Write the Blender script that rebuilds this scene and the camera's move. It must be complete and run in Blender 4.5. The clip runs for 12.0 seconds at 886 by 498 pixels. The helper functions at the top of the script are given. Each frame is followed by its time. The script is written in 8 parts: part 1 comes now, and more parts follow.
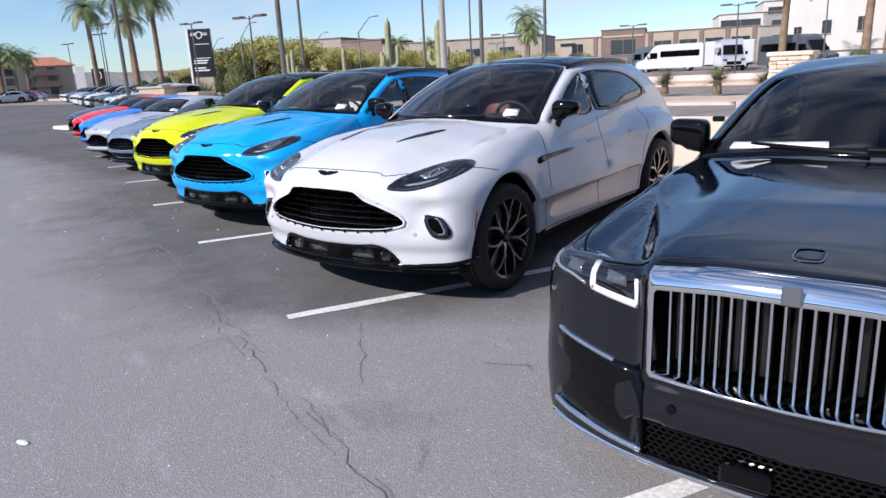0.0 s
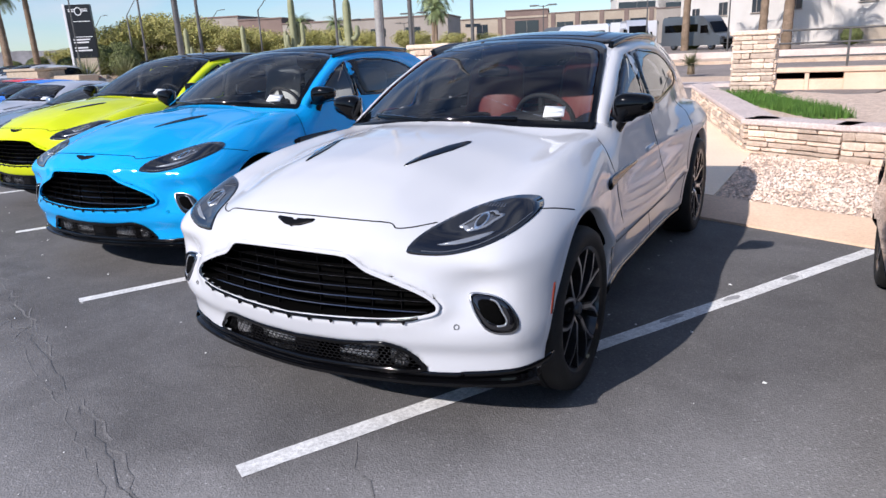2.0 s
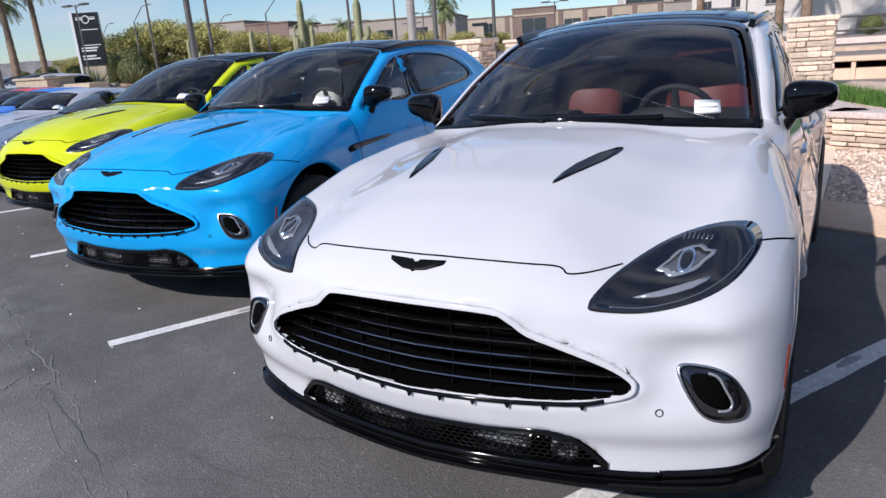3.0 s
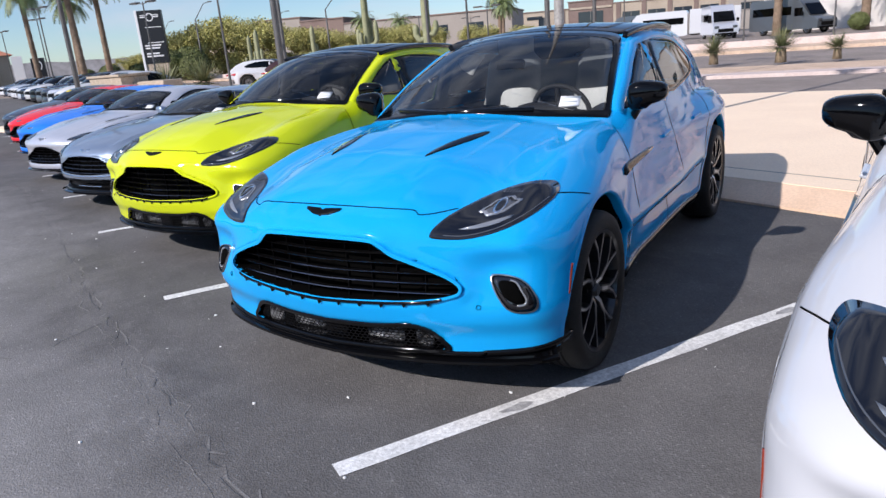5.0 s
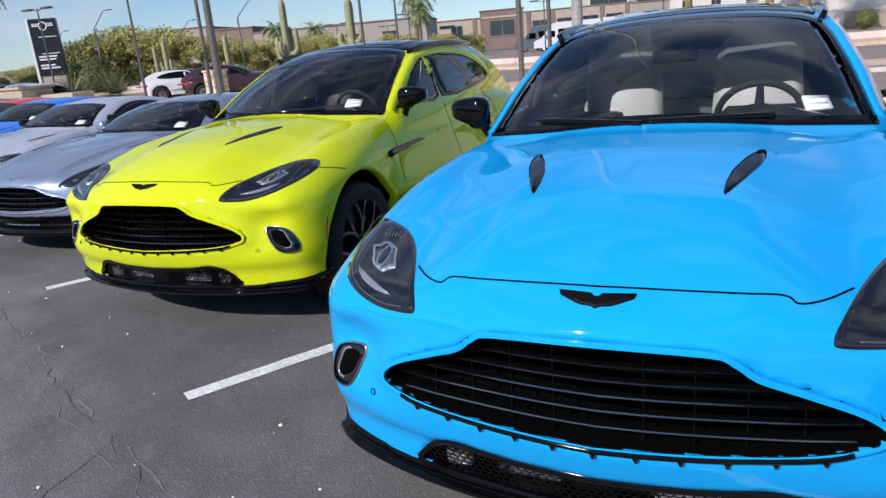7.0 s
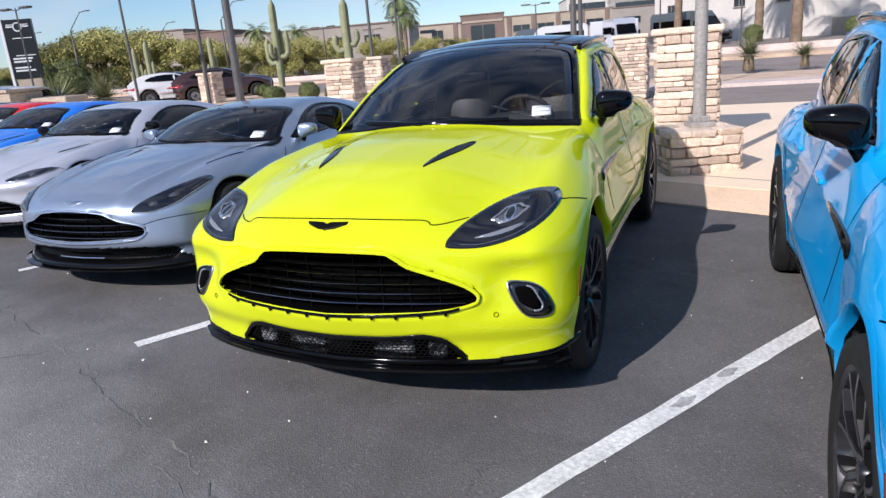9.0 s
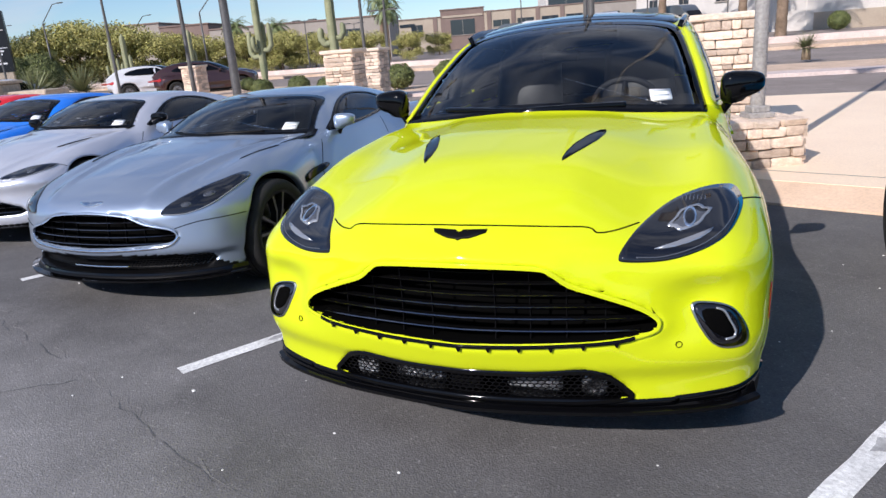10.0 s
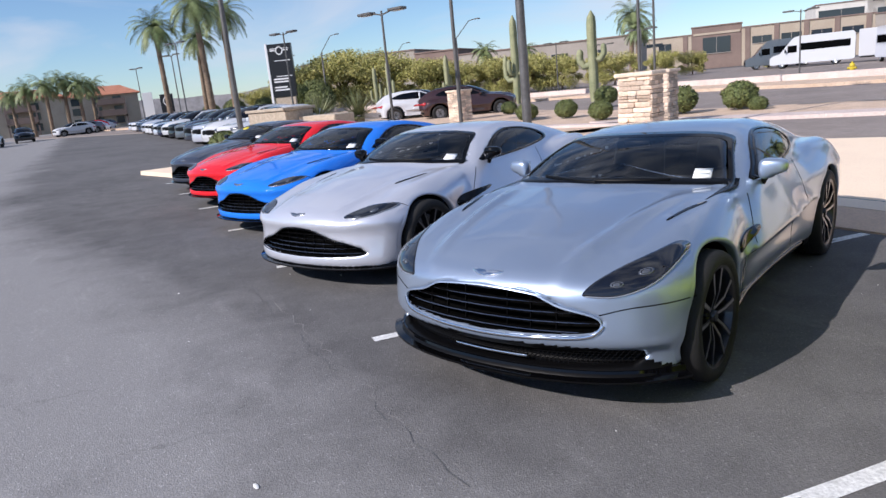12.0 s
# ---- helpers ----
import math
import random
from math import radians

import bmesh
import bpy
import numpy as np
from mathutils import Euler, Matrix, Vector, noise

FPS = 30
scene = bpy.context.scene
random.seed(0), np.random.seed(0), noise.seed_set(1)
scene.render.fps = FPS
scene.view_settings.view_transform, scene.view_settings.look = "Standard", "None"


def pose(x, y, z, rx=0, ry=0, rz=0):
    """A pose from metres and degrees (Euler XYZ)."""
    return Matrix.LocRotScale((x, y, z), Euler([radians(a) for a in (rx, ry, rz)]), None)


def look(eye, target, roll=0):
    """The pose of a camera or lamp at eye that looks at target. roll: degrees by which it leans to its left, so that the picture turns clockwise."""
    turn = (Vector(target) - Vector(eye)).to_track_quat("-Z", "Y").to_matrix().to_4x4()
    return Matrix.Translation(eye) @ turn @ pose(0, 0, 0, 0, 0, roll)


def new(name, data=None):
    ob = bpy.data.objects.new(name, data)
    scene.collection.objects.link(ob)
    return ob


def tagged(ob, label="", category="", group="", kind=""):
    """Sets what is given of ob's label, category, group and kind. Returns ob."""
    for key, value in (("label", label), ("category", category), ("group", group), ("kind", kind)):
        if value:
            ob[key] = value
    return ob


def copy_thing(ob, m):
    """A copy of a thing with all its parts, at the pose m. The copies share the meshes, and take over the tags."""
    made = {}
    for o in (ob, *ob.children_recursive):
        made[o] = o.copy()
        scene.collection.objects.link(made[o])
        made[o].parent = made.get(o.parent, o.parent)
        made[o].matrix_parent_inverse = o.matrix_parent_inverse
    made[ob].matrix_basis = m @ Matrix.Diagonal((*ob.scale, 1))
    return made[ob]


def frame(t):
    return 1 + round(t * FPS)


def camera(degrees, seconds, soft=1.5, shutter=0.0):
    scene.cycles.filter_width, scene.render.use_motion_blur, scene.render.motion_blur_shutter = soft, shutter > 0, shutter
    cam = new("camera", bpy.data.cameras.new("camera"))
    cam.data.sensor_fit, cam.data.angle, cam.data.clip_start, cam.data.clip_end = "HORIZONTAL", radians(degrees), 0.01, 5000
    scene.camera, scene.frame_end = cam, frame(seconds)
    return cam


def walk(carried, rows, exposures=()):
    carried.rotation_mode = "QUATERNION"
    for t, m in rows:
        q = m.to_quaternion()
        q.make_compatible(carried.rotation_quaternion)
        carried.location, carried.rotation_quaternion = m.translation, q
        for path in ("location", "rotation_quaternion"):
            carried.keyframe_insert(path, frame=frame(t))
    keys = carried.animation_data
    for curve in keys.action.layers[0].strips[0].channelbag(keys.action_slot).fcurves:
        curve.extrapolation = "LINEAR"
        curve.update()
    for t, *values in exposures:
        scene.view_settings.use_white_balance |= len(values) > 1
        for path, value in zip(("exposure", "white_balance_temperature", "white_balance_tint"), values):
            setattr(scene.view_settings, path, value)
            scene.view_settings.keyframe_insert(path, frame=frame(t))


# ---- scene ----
cam = camera(65.6, 12.0)
PATH = [
    (0, (4.545, -1.356, 1.632), (2.877, -0.375, 1.128), -2.9),
    (0.5, (4.006, -1.211, 1.644), (2.372, -0.161, 1.168), -2.7),
    (1, (3.477, -1.109, 1.646), (1.888, -0.001, 1.149), -2.5),
    (1.5, (3.012, -0.983, 1.647), (1.468, 0.168, 1.107), -2.7),
    (2, (2.53, -0.836, 1.65), (1.025, 0.352, 1.083), -2.8),
    (2.5, (2.036, -0.774, 1.622), (0.549, 0.433, 1.046), -3.3),
    (3, (1.56, -0.731, 1.603), (0.038, 0.438, 1.038), -4.2),
    (3.5, (1.0, -0.735, 1.605), (-0.625, 0.293, 1.054), -4.7),
    (5.3, (-0.749, -0.968, 1.633), (-2.326, 0.118, 1.055), -4.7),
    (5.5, (-0.923, -0.98, 1.622), (-2.481, 0.132, 1.04), -4.7),
    (6, (-1.401, -0.961, 1.627), (-2.925, 0.202, 1.056), -4.8),
    (6.5, (-1.882, -1.01, 1.625), (-3.363, 0.212, 1.066), -5.0),
    (7, (-2.324, -1.058, 1.61), (-3.775, 0.199, 1.048), -5.1),
    (8.8, (-3.957, -1.331, 1.669), (-5.37, -0.029, 1.112), -4.9),
    (9, (-4.126, -1.341, 1.66), (-5.529, -0.028, 1.104), -4.8),
    (9.5, (-4.568, -1.389, 1.65), (-5.946, -0.052, 1.09), -4.8),
    (10, (-5.022, -1.381, 1.604), (-6.378, -0.027, 1.031), -4.7),
    (10.5, (-5.463, -1.409, 1.636), (-6.871, -0.112, 1.059), -4.5),
    (11, (-5.985, -1.547, 1.686), (-7.504, -0.374, 1.122), -4.7),
    (11.5, (-6.444, -1.544, 1.717), (-8.096, -0.546, 1.19), -5.2),
    (12, (-6.841, -1.582, 1.752), (-8.587, -0.724, 1.292), -5.6),
]
walk(cam, [(t, look(eye, aim, lean)) for t, eye, aim, lean in PATH],
     [(t, stops + 0.02, 6480, 16) for t, stops in ((0, 0.15), (1, 0.0), (2, 0.1), (2.5, 0.0), (3.5, -0.15), (5.5, 0.0), (7, -0.15), (9.5, 0.0), (11.5, -0.05), (12, 0.03))])

# ---- world, sun, sky ----
SUN_FROM = Vector((0.077, -0.832, 0.55)).normalized()   # direction in which the sun stands
SUN_EL = math.asin(SUN_FROM.z)
SUN_AZ = math.atan2(SUN_FROM.x, SUN_FROM.y)
world = bpy.data.worlds.new("sky")
scene.world = world
world.use_nodes = True
wn, wl = world.node_tree.nodes, world.node_tree.links
wn.clear()
w_out = wn.new("ShaderNodeOutputWorld")
w_bg = wn.new("ShaderNodeBackground")
w_sky = wn.new("ShaderNodeTexSky")
w_sky.sky_type = "NISHITA"
w_sky.sun_disc = False
w_sky.sun_elevation = SUN_EL
w_sky.sun_rotation = SUN_AZ
w_sky.altitude = 500
w_sky.dust_density = 0.15
w_sky.air_density = 1.0
w_sky.ozone_density = 1.6
# thin streaked cloud over the blue
w_tc = wn.new("ShaderNodeTexCoord")
w_map = wn.new("ShaderNodeMapping")
w_map.inputs["Scale"].default_value = (1.0, 1.6, 5.0)
w_map.inputs["Rotation"].default_value = (0.1, 0.15, 0.5)
w_noise = wn.new("ShaderNodeTexNoise")
w_noise.inputs["Scale"].default_value = 1.7
w_noise.inputs["Detail"].default_value = 9.0
w_noise.inputs["Roughness"].default_value = 0.55
w_noise.inputs["Distortion"].default_value = 0.6
w_ramp = wn.new("ShaderNodeValToRGB")
w_ramp.color_ramp.elements[0].position = 0.48
w_ramp.color_ramp.elements[0].color = (0.02, 0.02, 0.02, 1)
w_ramp.color_ramp.elements[1].position = 0.72
w_ramp.color_ramp.elements[1].color = (0.8, 0.8, 0.8, 1)
w_mix = wn.new("ShaderNodeMix")
w_mix.data_type = "RGBA"
w_mix.inputs["B"].default_value = (5.8, 6.3, 7.0, 1)
wl.new(w_tc.outputs["Generated"], w_map.inputs["Vector"])
wl.new(w_map.outputs["Vector"], w_noise.inputs["Vector"])
w_sep = wn.new("ShaderNodeSeparateXYZ")
w_high = wn.new("ShaderNodeMath")
w_high.operation = "MULTIPLY_ADD"
w_high.inputs[1].default_value = 0.06
w_high.use_clamp = True
wl.new(w_tc.outputs["Generated"], w_sep.inputs[0])
wl.new(w_sep.outputs["Z"], w_high.inputs[0])
wl.new(w_noise.outputs["Fac"], w_high.inputs[2])
wl.new(w_high.outputs[0], w_ramp.inputs["Fac"])
wl.new(w_ramp.outputs["Color"], w_mix.inputs["Factor"])
w_blue = wn.new("ShaderNodeMix")
w_blue.data_type = "RGBA"
w_blue.blend_type = "MULTIPLY"
w_blue.inputs["Factor"].default_value = 1.0
w_blue.inputs["B"].default_value = (0.74, 0.93, 1.12, 1)
wl.new(w_sky.outputs["Color"], w_blue.inputs["A"])
wl.new(w_blue.outputs["Result"], w_mix.inputs["A"])
wl.new(w_mix.outputs["Result"], w_bg.inputs["Color"])
w_bg.inputs["Strength"].default_value = 0.115
wl.new(w_bg.outputs["Background"], w_out.inputs["Surface"])
sun_data = bpy.data.lights.new("sun", "SUN")
sun_data.energy = 4.8
sun_data.angle = radians(0.53)
sun_data.color = (1.0, 0.965, 0.92)
sun = new("sun", sun_data)
sun.matrix_world = look(SUN_FROM * 60, (0, 0, 0))

# ---- materials ----
MATS = {}


def material(name, color, rough=0.5, metal=0.0, coat=0.0, spec=0.5, coat_rough=0.03):
    m = bpy.data.materials.new(name)
    m.use_nodes = True
    b = m.node_tree.nodes["Principled BSDF"]
    b.inputs["Base Color"].default_value = (*color, 1)
    b.inputs["Roughness"].default_value = rough
    b.inputs["Metallic"].default_value = metal
    b.inputs["Coat Weight"].default_value = coat
    b.inputs["Coat Roughness"].default_value = coat_rough
    b.inputs["Specular IOR Level"].default_value = spec
    MATS[name] = m
    return m


def node(m, kind, **inputs):
    n = m.node_tree.nodes.new(kind)
    for k, v in inputs.items():
        n.inputs[k.replace("_", " ")].default_value = v
    return n


def link(m, a, b):
    m.node_tree.links.new(a, b)


def coords(m, which="Object"):
    n = m.node_tree.nodes.get("Texture Coordinate") or m.node_tree.nodes.new("ShaderNodeTexCoord")
    return n.outputs[which]


def mottled(name, c1, c2, scale, rough=0.8, fine=None, bump=0.0, detail=6.0, lo=0.35, hi=0.65, metal=0.0, coat=0.0, per_piece=0.0, space="Object", spec=0.5, grain=0.28):
    """Two tones by broad noise, a finer grain on top, and a relief from the grain."""
    m = material(name, c1, rough, metal, coat, spec)
    b = m.node_tree.nodes["Principled BSDF"]
    co = coords(m, space)
    n1 = node(m, "ShaderNodeTexNoise", Scale=scale, Detail=detail, Roughness=0.6)
    link(m, co, n1.inputs["Vector"])
    r = m.node_tree.nodes.new("ShaderNodeValToRGB")
    r.color_ramp.elements[0].position, r.color_ramp.elements[1].position = lo, hi
    r.color_ramp.elements[0].color, r.color_ramp.elements[1].color = (*c1, 1), (*c2, 1)
    link(m, n1.outputs["Fac"], r.inputs["Fac"])
    out = r.outputs["Color"]
    if fine:
        n2 = node(m, "ShaderNodeTexNoise", Scale=fine, Detail=4.0, Roughness=0.7)
        link(m, co, n2.inputs["Vector"])
        mr = node(m, "ShaderNodeMapRange", From_Min=0.3, From_Max=0.7, To_Min=1.0 - grain, To_Max=1.0 + grain)
        link(m, n2.outputs["Fac"], mr.inputs["Value"])
        mx = m.node_tree.nodes.new("ShaderNodeVectorMath")
        mx.operation = "SCALE"
        link(m, out, mx.inputs[0])
        link(m, mr.outputs["Result"], mx.inputs["Scale"])
        out = mx.outputs["Vector"]
        if bump:
            bp = node(m, "ShaderNodeBump", Strength=bump, Distance=0.02)
            link(m, n2.outputs["Fac"], bp.inputs["Height"])
            link(m, bp.outputs["Normal"], b.inputs["Normal"])
    if per_piece:
        oi = m.node_tree.nodes.new("ShaderNodeObjectInfo")
        geo = m.node_tree.nodes.new("ShaderNodeNewGeometry")
        ad = m.node_tree.nodes.new("ShaderNodeMath")
        ad.operation = "ADD"
        link(m, oi.outputs["Random"], ad.inputs[0])
        link(m, geo.outputs["Random Per Island"], ad.inputs[1])
        fr = m.node_tree.nodes.new("ShaderNodeMath")
        fr.operation = "FRACT"
        link(m, ad.outputs[0], fr.inputs[0])
        mr = node(m, "ShaderNodeMapRange", To_Min=1 - per_piece, To_Max=1 + per_piece)
        link(m, fr.outputs[0], mr.inputs["Value"])
        mx = m.node_tree.nodes.new("ShaderNodeVectorMath")
        mx.operation = "SCALE"
        link(m, out, mx.inputs[0])
        link(m, mr.outputs["Result"], mx.inputs["Scale"])
        out = mx.outputs["Vector"]
    link(m, out, b.inputs["Base Color"])
    return m


def paint(name, color, metal=0.0, flake=0.0, rough=0.35):
    m = material(name, color, rough, metal, 1.0, 0.0, 0.02)
    b = m.node_tree.nodes["Principled BSDF"]
    b.inputs["Coat IOR"].default_value = 1.42 if max(color) > 0.1 else 1.70
    co = coords(m)
    n = node(m, "ShaderNodeTexNoise", Scale=900.0, Detail=1.0)
    link(m, co, n.inputs["Vector"])
    if flake:
        bp = node(m, "ShaderNodeBump", Strength=flake, Distance=0.001)
        link(m, n.outputs["Fac"], bp.inputs["Height"])
        link(m, bp.outputs["Normal"], b.inputs["Normal"])
    # faint road film, uneven over the panels
    n2 = node(m, "ShaderNodeTexNoise", Scale=3.0, Detail=5.0)
    link(m, co, n2.inputs["Vector"])
    mr = node(m, "ShaderNodeMapRange", From_Min=0.3, From_Max=0.75, To_Min=0.02, To_Max=0.07)
    link(m, n2.outputs["Fac"], mr.inputs["Value"])
    link(m, mr.outputs["Result"], b.inputs["Coat Roughness"])
    return m


def glass(name, tint, ior=1.5):
    m = bpy.data.materials.new(name)
    m.use_nodes = True
    m.node_tree.nodes.clear()
    out = m.node_tree.nodes.new("ShaderNodeOutputMaterial")
    tr = node(m, "ShaderNodeBsdfTransparent", Color=(*tint, 1))
    gl = node(m, "ShaderNodeBsdfGlossy", Color=(1, 1, 1, 1), Roughness=0.01)
    fr = node(m, "ShaderNodeFresnel", IOR=ior)
    mx = m.node_tree.nodes.new("ShaderNodeMixShader")
    link(m, fr.outputs["Fac"], mx.inputs["Fac"])
    link(m, tr.outputs["BSDF"], mx.inputs[1])
    link(m, gl.outputs["BSDF"], mx.inputs[2])
    link(m, mx.outputs["Shader"], out.inputs["Surface"])
    MATS[name] = m
    return m


paint("paint_white", (0.58, 0.59, 0.615))
paint("paint_blue", (0.0, 0.36, 0.80))
paint("paint_lime", (0.62, 0.70, 0.010))
paint("paint_steel", (0.38, 0.46, 0.58), 0.75, 0.04, 0.36)
paint("paint_silver", (0.66, 0.68, 0.75), 0.5, 0.04, 0.28)
paint("paint_azure", (0.015, 0.20, 0.78))
paint("paint_red", (0.80, 0.02, 0.03))
paint("paint_graphite", (0.05, 0.055, 0.075), 0.4, 0.03)
paint("paint_black", (0.001, 0.002, 0.005), 0.0, 0.0, 0.3)
paint("paint_maroon", (0.05, 0.022, 0.02), 0.4, 0.03)
paint("paint_grey", (0.16, 0.18, 0.2), 0.6, 0.04)
paint("paint_navy", (0.01, 0.016, 0.05), 0.2, 0.02)
material("gloss_black", (0.002, 0.002, 0.0025), 0.06, 0.0, 0.0, 0.3)
material("drl_white", (0.8, 0.81, 0.83), 0.2, 0.0, 0.5)
material("satin_black", (0.003, 0.003, 0.0035), 0.45, 0.0, 0.0, 0.12)
# bright metal for the glint along each slat's front edge; the rest stays black
material("slat_black", (0.30, 0.30, 0.32), 0.16, 1.0)
material("marker_red", (0.22, 0.03, 0.012), 0.2, 0.0, 0.4)
mottled("radiator_fin", (0.02, 0.02, 0.022), (0.42, 0.43, 0.45), 22.0, 0.4, 160.0, 0.5, lo=0.40, hi=0.62, metal=0.7)
mottled("rubber", (0.007, 0.007, 0.007), (0.013, 0.0125, 0.012), 14.0, 0.75, 90.0, 0.15)
# near-black that carries the shade inside grilles, panel gaps and openings
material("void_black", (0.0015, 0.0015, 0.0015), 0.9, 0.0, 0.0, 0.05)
material("chrome", (0.82, 0.83, 0.85), 0.06, 1.0)
material("alloy", (0.40, 0.41, 0.43), 0.28, 1.0)
material("dark_alloy", (0.025, 0.025, 0.027), 0.3, 0.6, 0.5)
material("lamp_glass_dark", (0.006, 0.006, 0.008), 0.04, 0.0, 0.6, 0.8)
material("lamp_dim", (0.16, 0.17, 0.19), 0.12, 0.6)
material("lamp_core", (0.4, 0.415, 0.44), 0.18, 0.6)
material("tag_white", (0.85, 0.85, 0.85), 0.5)
material("sticker_yellow", (0.75, 0.62, 0.03), 0.5)
material("tag_ink", (0.5, 0.55, 0.55), 0.6)
material("red_lens", (0.45, 0.01, 0.012), 0.15, 0.0, 0.8)
material("amber_lens", (0.5, 0.12, 0.01), 0.2, 0.0, 0.5)
mottled("leather_white", (0.62, 0.63, 0.62), (0.7, 0.7, 0.69), 6.0, 0.5, 150.0, 0.1)
mottled("leather_red", (0.13, 0.016, 0.014), (0.17, 0.022, 0.018), 6.0, 0.5, 150.0, 0.1)
mottled("leather_black", (0.02, 0.02, 0.022), (0.03, 0.03, 0.032), 6.0, 0.5, 150.0, 0.1)
mottled("trim_dark", (0.016, 0.016, 0.018), (0.026, 0.026, 0.028), 8.0, 0.7, 120.0, 0.1)
glass("glass_screen", (0.66, 0.70, 0.71), 1.55)
glass("glass_side", (0.30, 0.32, 0.33), 1.55)
glass("glass_roof", (0.24, 0.25, 0.26), 1.5)
glass("glass_lamp", (0.75, 0.78, 0.82))

# ---- mesh helpers ----
def put_mesh(name, verts, faces, mats, parent=None, label="", mat_index=None, smooth=True):
    me = bpy.data.meshes.new(name)
    me.from_pydata([tuple(v) for v in verts], [], [tuple(f) for f in faces])
    for m in (mats if isinstance(mats, (list, tuple)) else [mats]):
        me.materials.append(MATS[m])
    if mat_index is not None:
        me.polygons.foreach_set("material_index", np.asarray(mat_index, dtype=np.int32))
    if smooth:
        me.polygons.foreach_set("use_smooth", np.ones(len(me.polygons), dtype=bool))
    me.update()
    ob = new(name, me)
    if parent is not None:
        ob.parent = parent
    if label:
        tagged(ob, label)
    return ob


def part(name, bm, mat, parent, label="", smooth=False, angle=None):
    """Links a bmesh as one mesh object under a thing or a part."""
    me = bpy.data.meshes.new(name)
    bm.to_mesh(me)
    bm.free()
    me.materials.append(MATS[mat])
    if smooth:
        me.polygons.foreach_set("use_smooth", np.ones(len(me.polygons), dtype=bool))
        if angle is not None:
            me.set_sharp_from_angle(angle=radians(angle))
    ob = new(name, me)
    if parent is not None:
        ob.parent = parent
    if label:
        tagged(ob, label)
    return ob


def thing(name, label, category, m=None, group="", kind=""):
    ob = new(name)
    ob.empty_display_size = 0.2
    tagged(ob, label, category, group, kind)
    if m is not None:
        ob.matrix_basis = m
    return ob


def boxes(bm, *specs):
    """Adds boxes (cx, cy, cz, sx, sy, sz, turn) with a small bevel to bm."""
    for s in specs:
        cx, cy, cz, sx, sy, sz = s[:6]
        rz = s[6] if len(s) > 6 else 0
        bev = s[7] if len(s) > 7 else min(sx, sy, sz) * 0.08
        r = bmesh.ops.create_cube(bm, size=1.0, matrix=pose(cx, cy, cz, 0, 0, rz) @ Matrix.Diagonal((sx, sy, sz, 1)))
        if bev > 0:
            es = list({e for v in r["verts"] for e in v.link_edges})
            bmesh.ops.bevel(bm, geom=es, offset=bev, segments=1, affect="EDGES", profile=0.5)
    return bm


def lathe(bm, profile, segments=32, m=None, closed=False):
    """Turns a profile of (radius, height) about z."""
    m = m or Matrix()
    rings = []
    for r, h in profile:
        rings.append([bm.verts.new(m @ Vector((r * math.cos(a), r * math.sin(a), h))) for a in (math.tau * i / segments for i in range(segments))])
    pairs = list(zip(rings[:-1], rings[1:])) + ([(rings[-1], rings[0])] if closed else [])
    for a, b in pairs:
        for i in range(segments):
            j = (i + 1) % segments
            bm.faces.new((a[i], a[j], b[j], b[i]))
    return bm


def tube(bm, path, radii, segments=8, cap=True):
    """A tapered tube along path."""
    path = [Vector(p) for p in path]
    if not isinstance(radii, (list, tuple)):
        radii = [radii] * len(path)
    rings = []
    ref = Vector((0.3, 0.2, 1)).normalized()
    for i, p in enumerate(path):
        d = (path[min(i + 1, len(path) - 1)] - path[max(i - 1, 0)]).normalized()
        u = d.cross(ref if abs(d.dot(ref)) < 0.95 else Vector((1, 0, 0))).normalized()
        v = d.cross(u)
        rings.append([bm.verts.new(p + radii[i] * (math.cos(a) * u + math.sin(a) * v)) for a in (math.tau * k / segments for k in range(segments))])
    for a, b in zip(rings[:-1], rings[1:]):
        for k in range(segments):
            j = (k + 1) % segments
            bm.faces.new((a[k], b[k], b[j], a[j]))
    if cap:
        bm.faces.new(rings[0])
        bm.faces.new(rings[-1][::-1])
    return bm


def prism(bm, outline, z0, z1):
    """An upright prism over a plan outline (counter-clockwise)."""
    lo = [bm.verts.new((x, y, z0)) for x, y in outline]
    hi = [bm.verts.new((x, y, z1)) for x, y in outline]
    bm.faces.new(lo[::-1])
    bm.faces.new(hi)
    n = len(outline)
    for i in range(n):
        j = (i + 1) % n
        bm.faces.new((lo[i], lo[j], hi[j], hi[i]))
    return bm

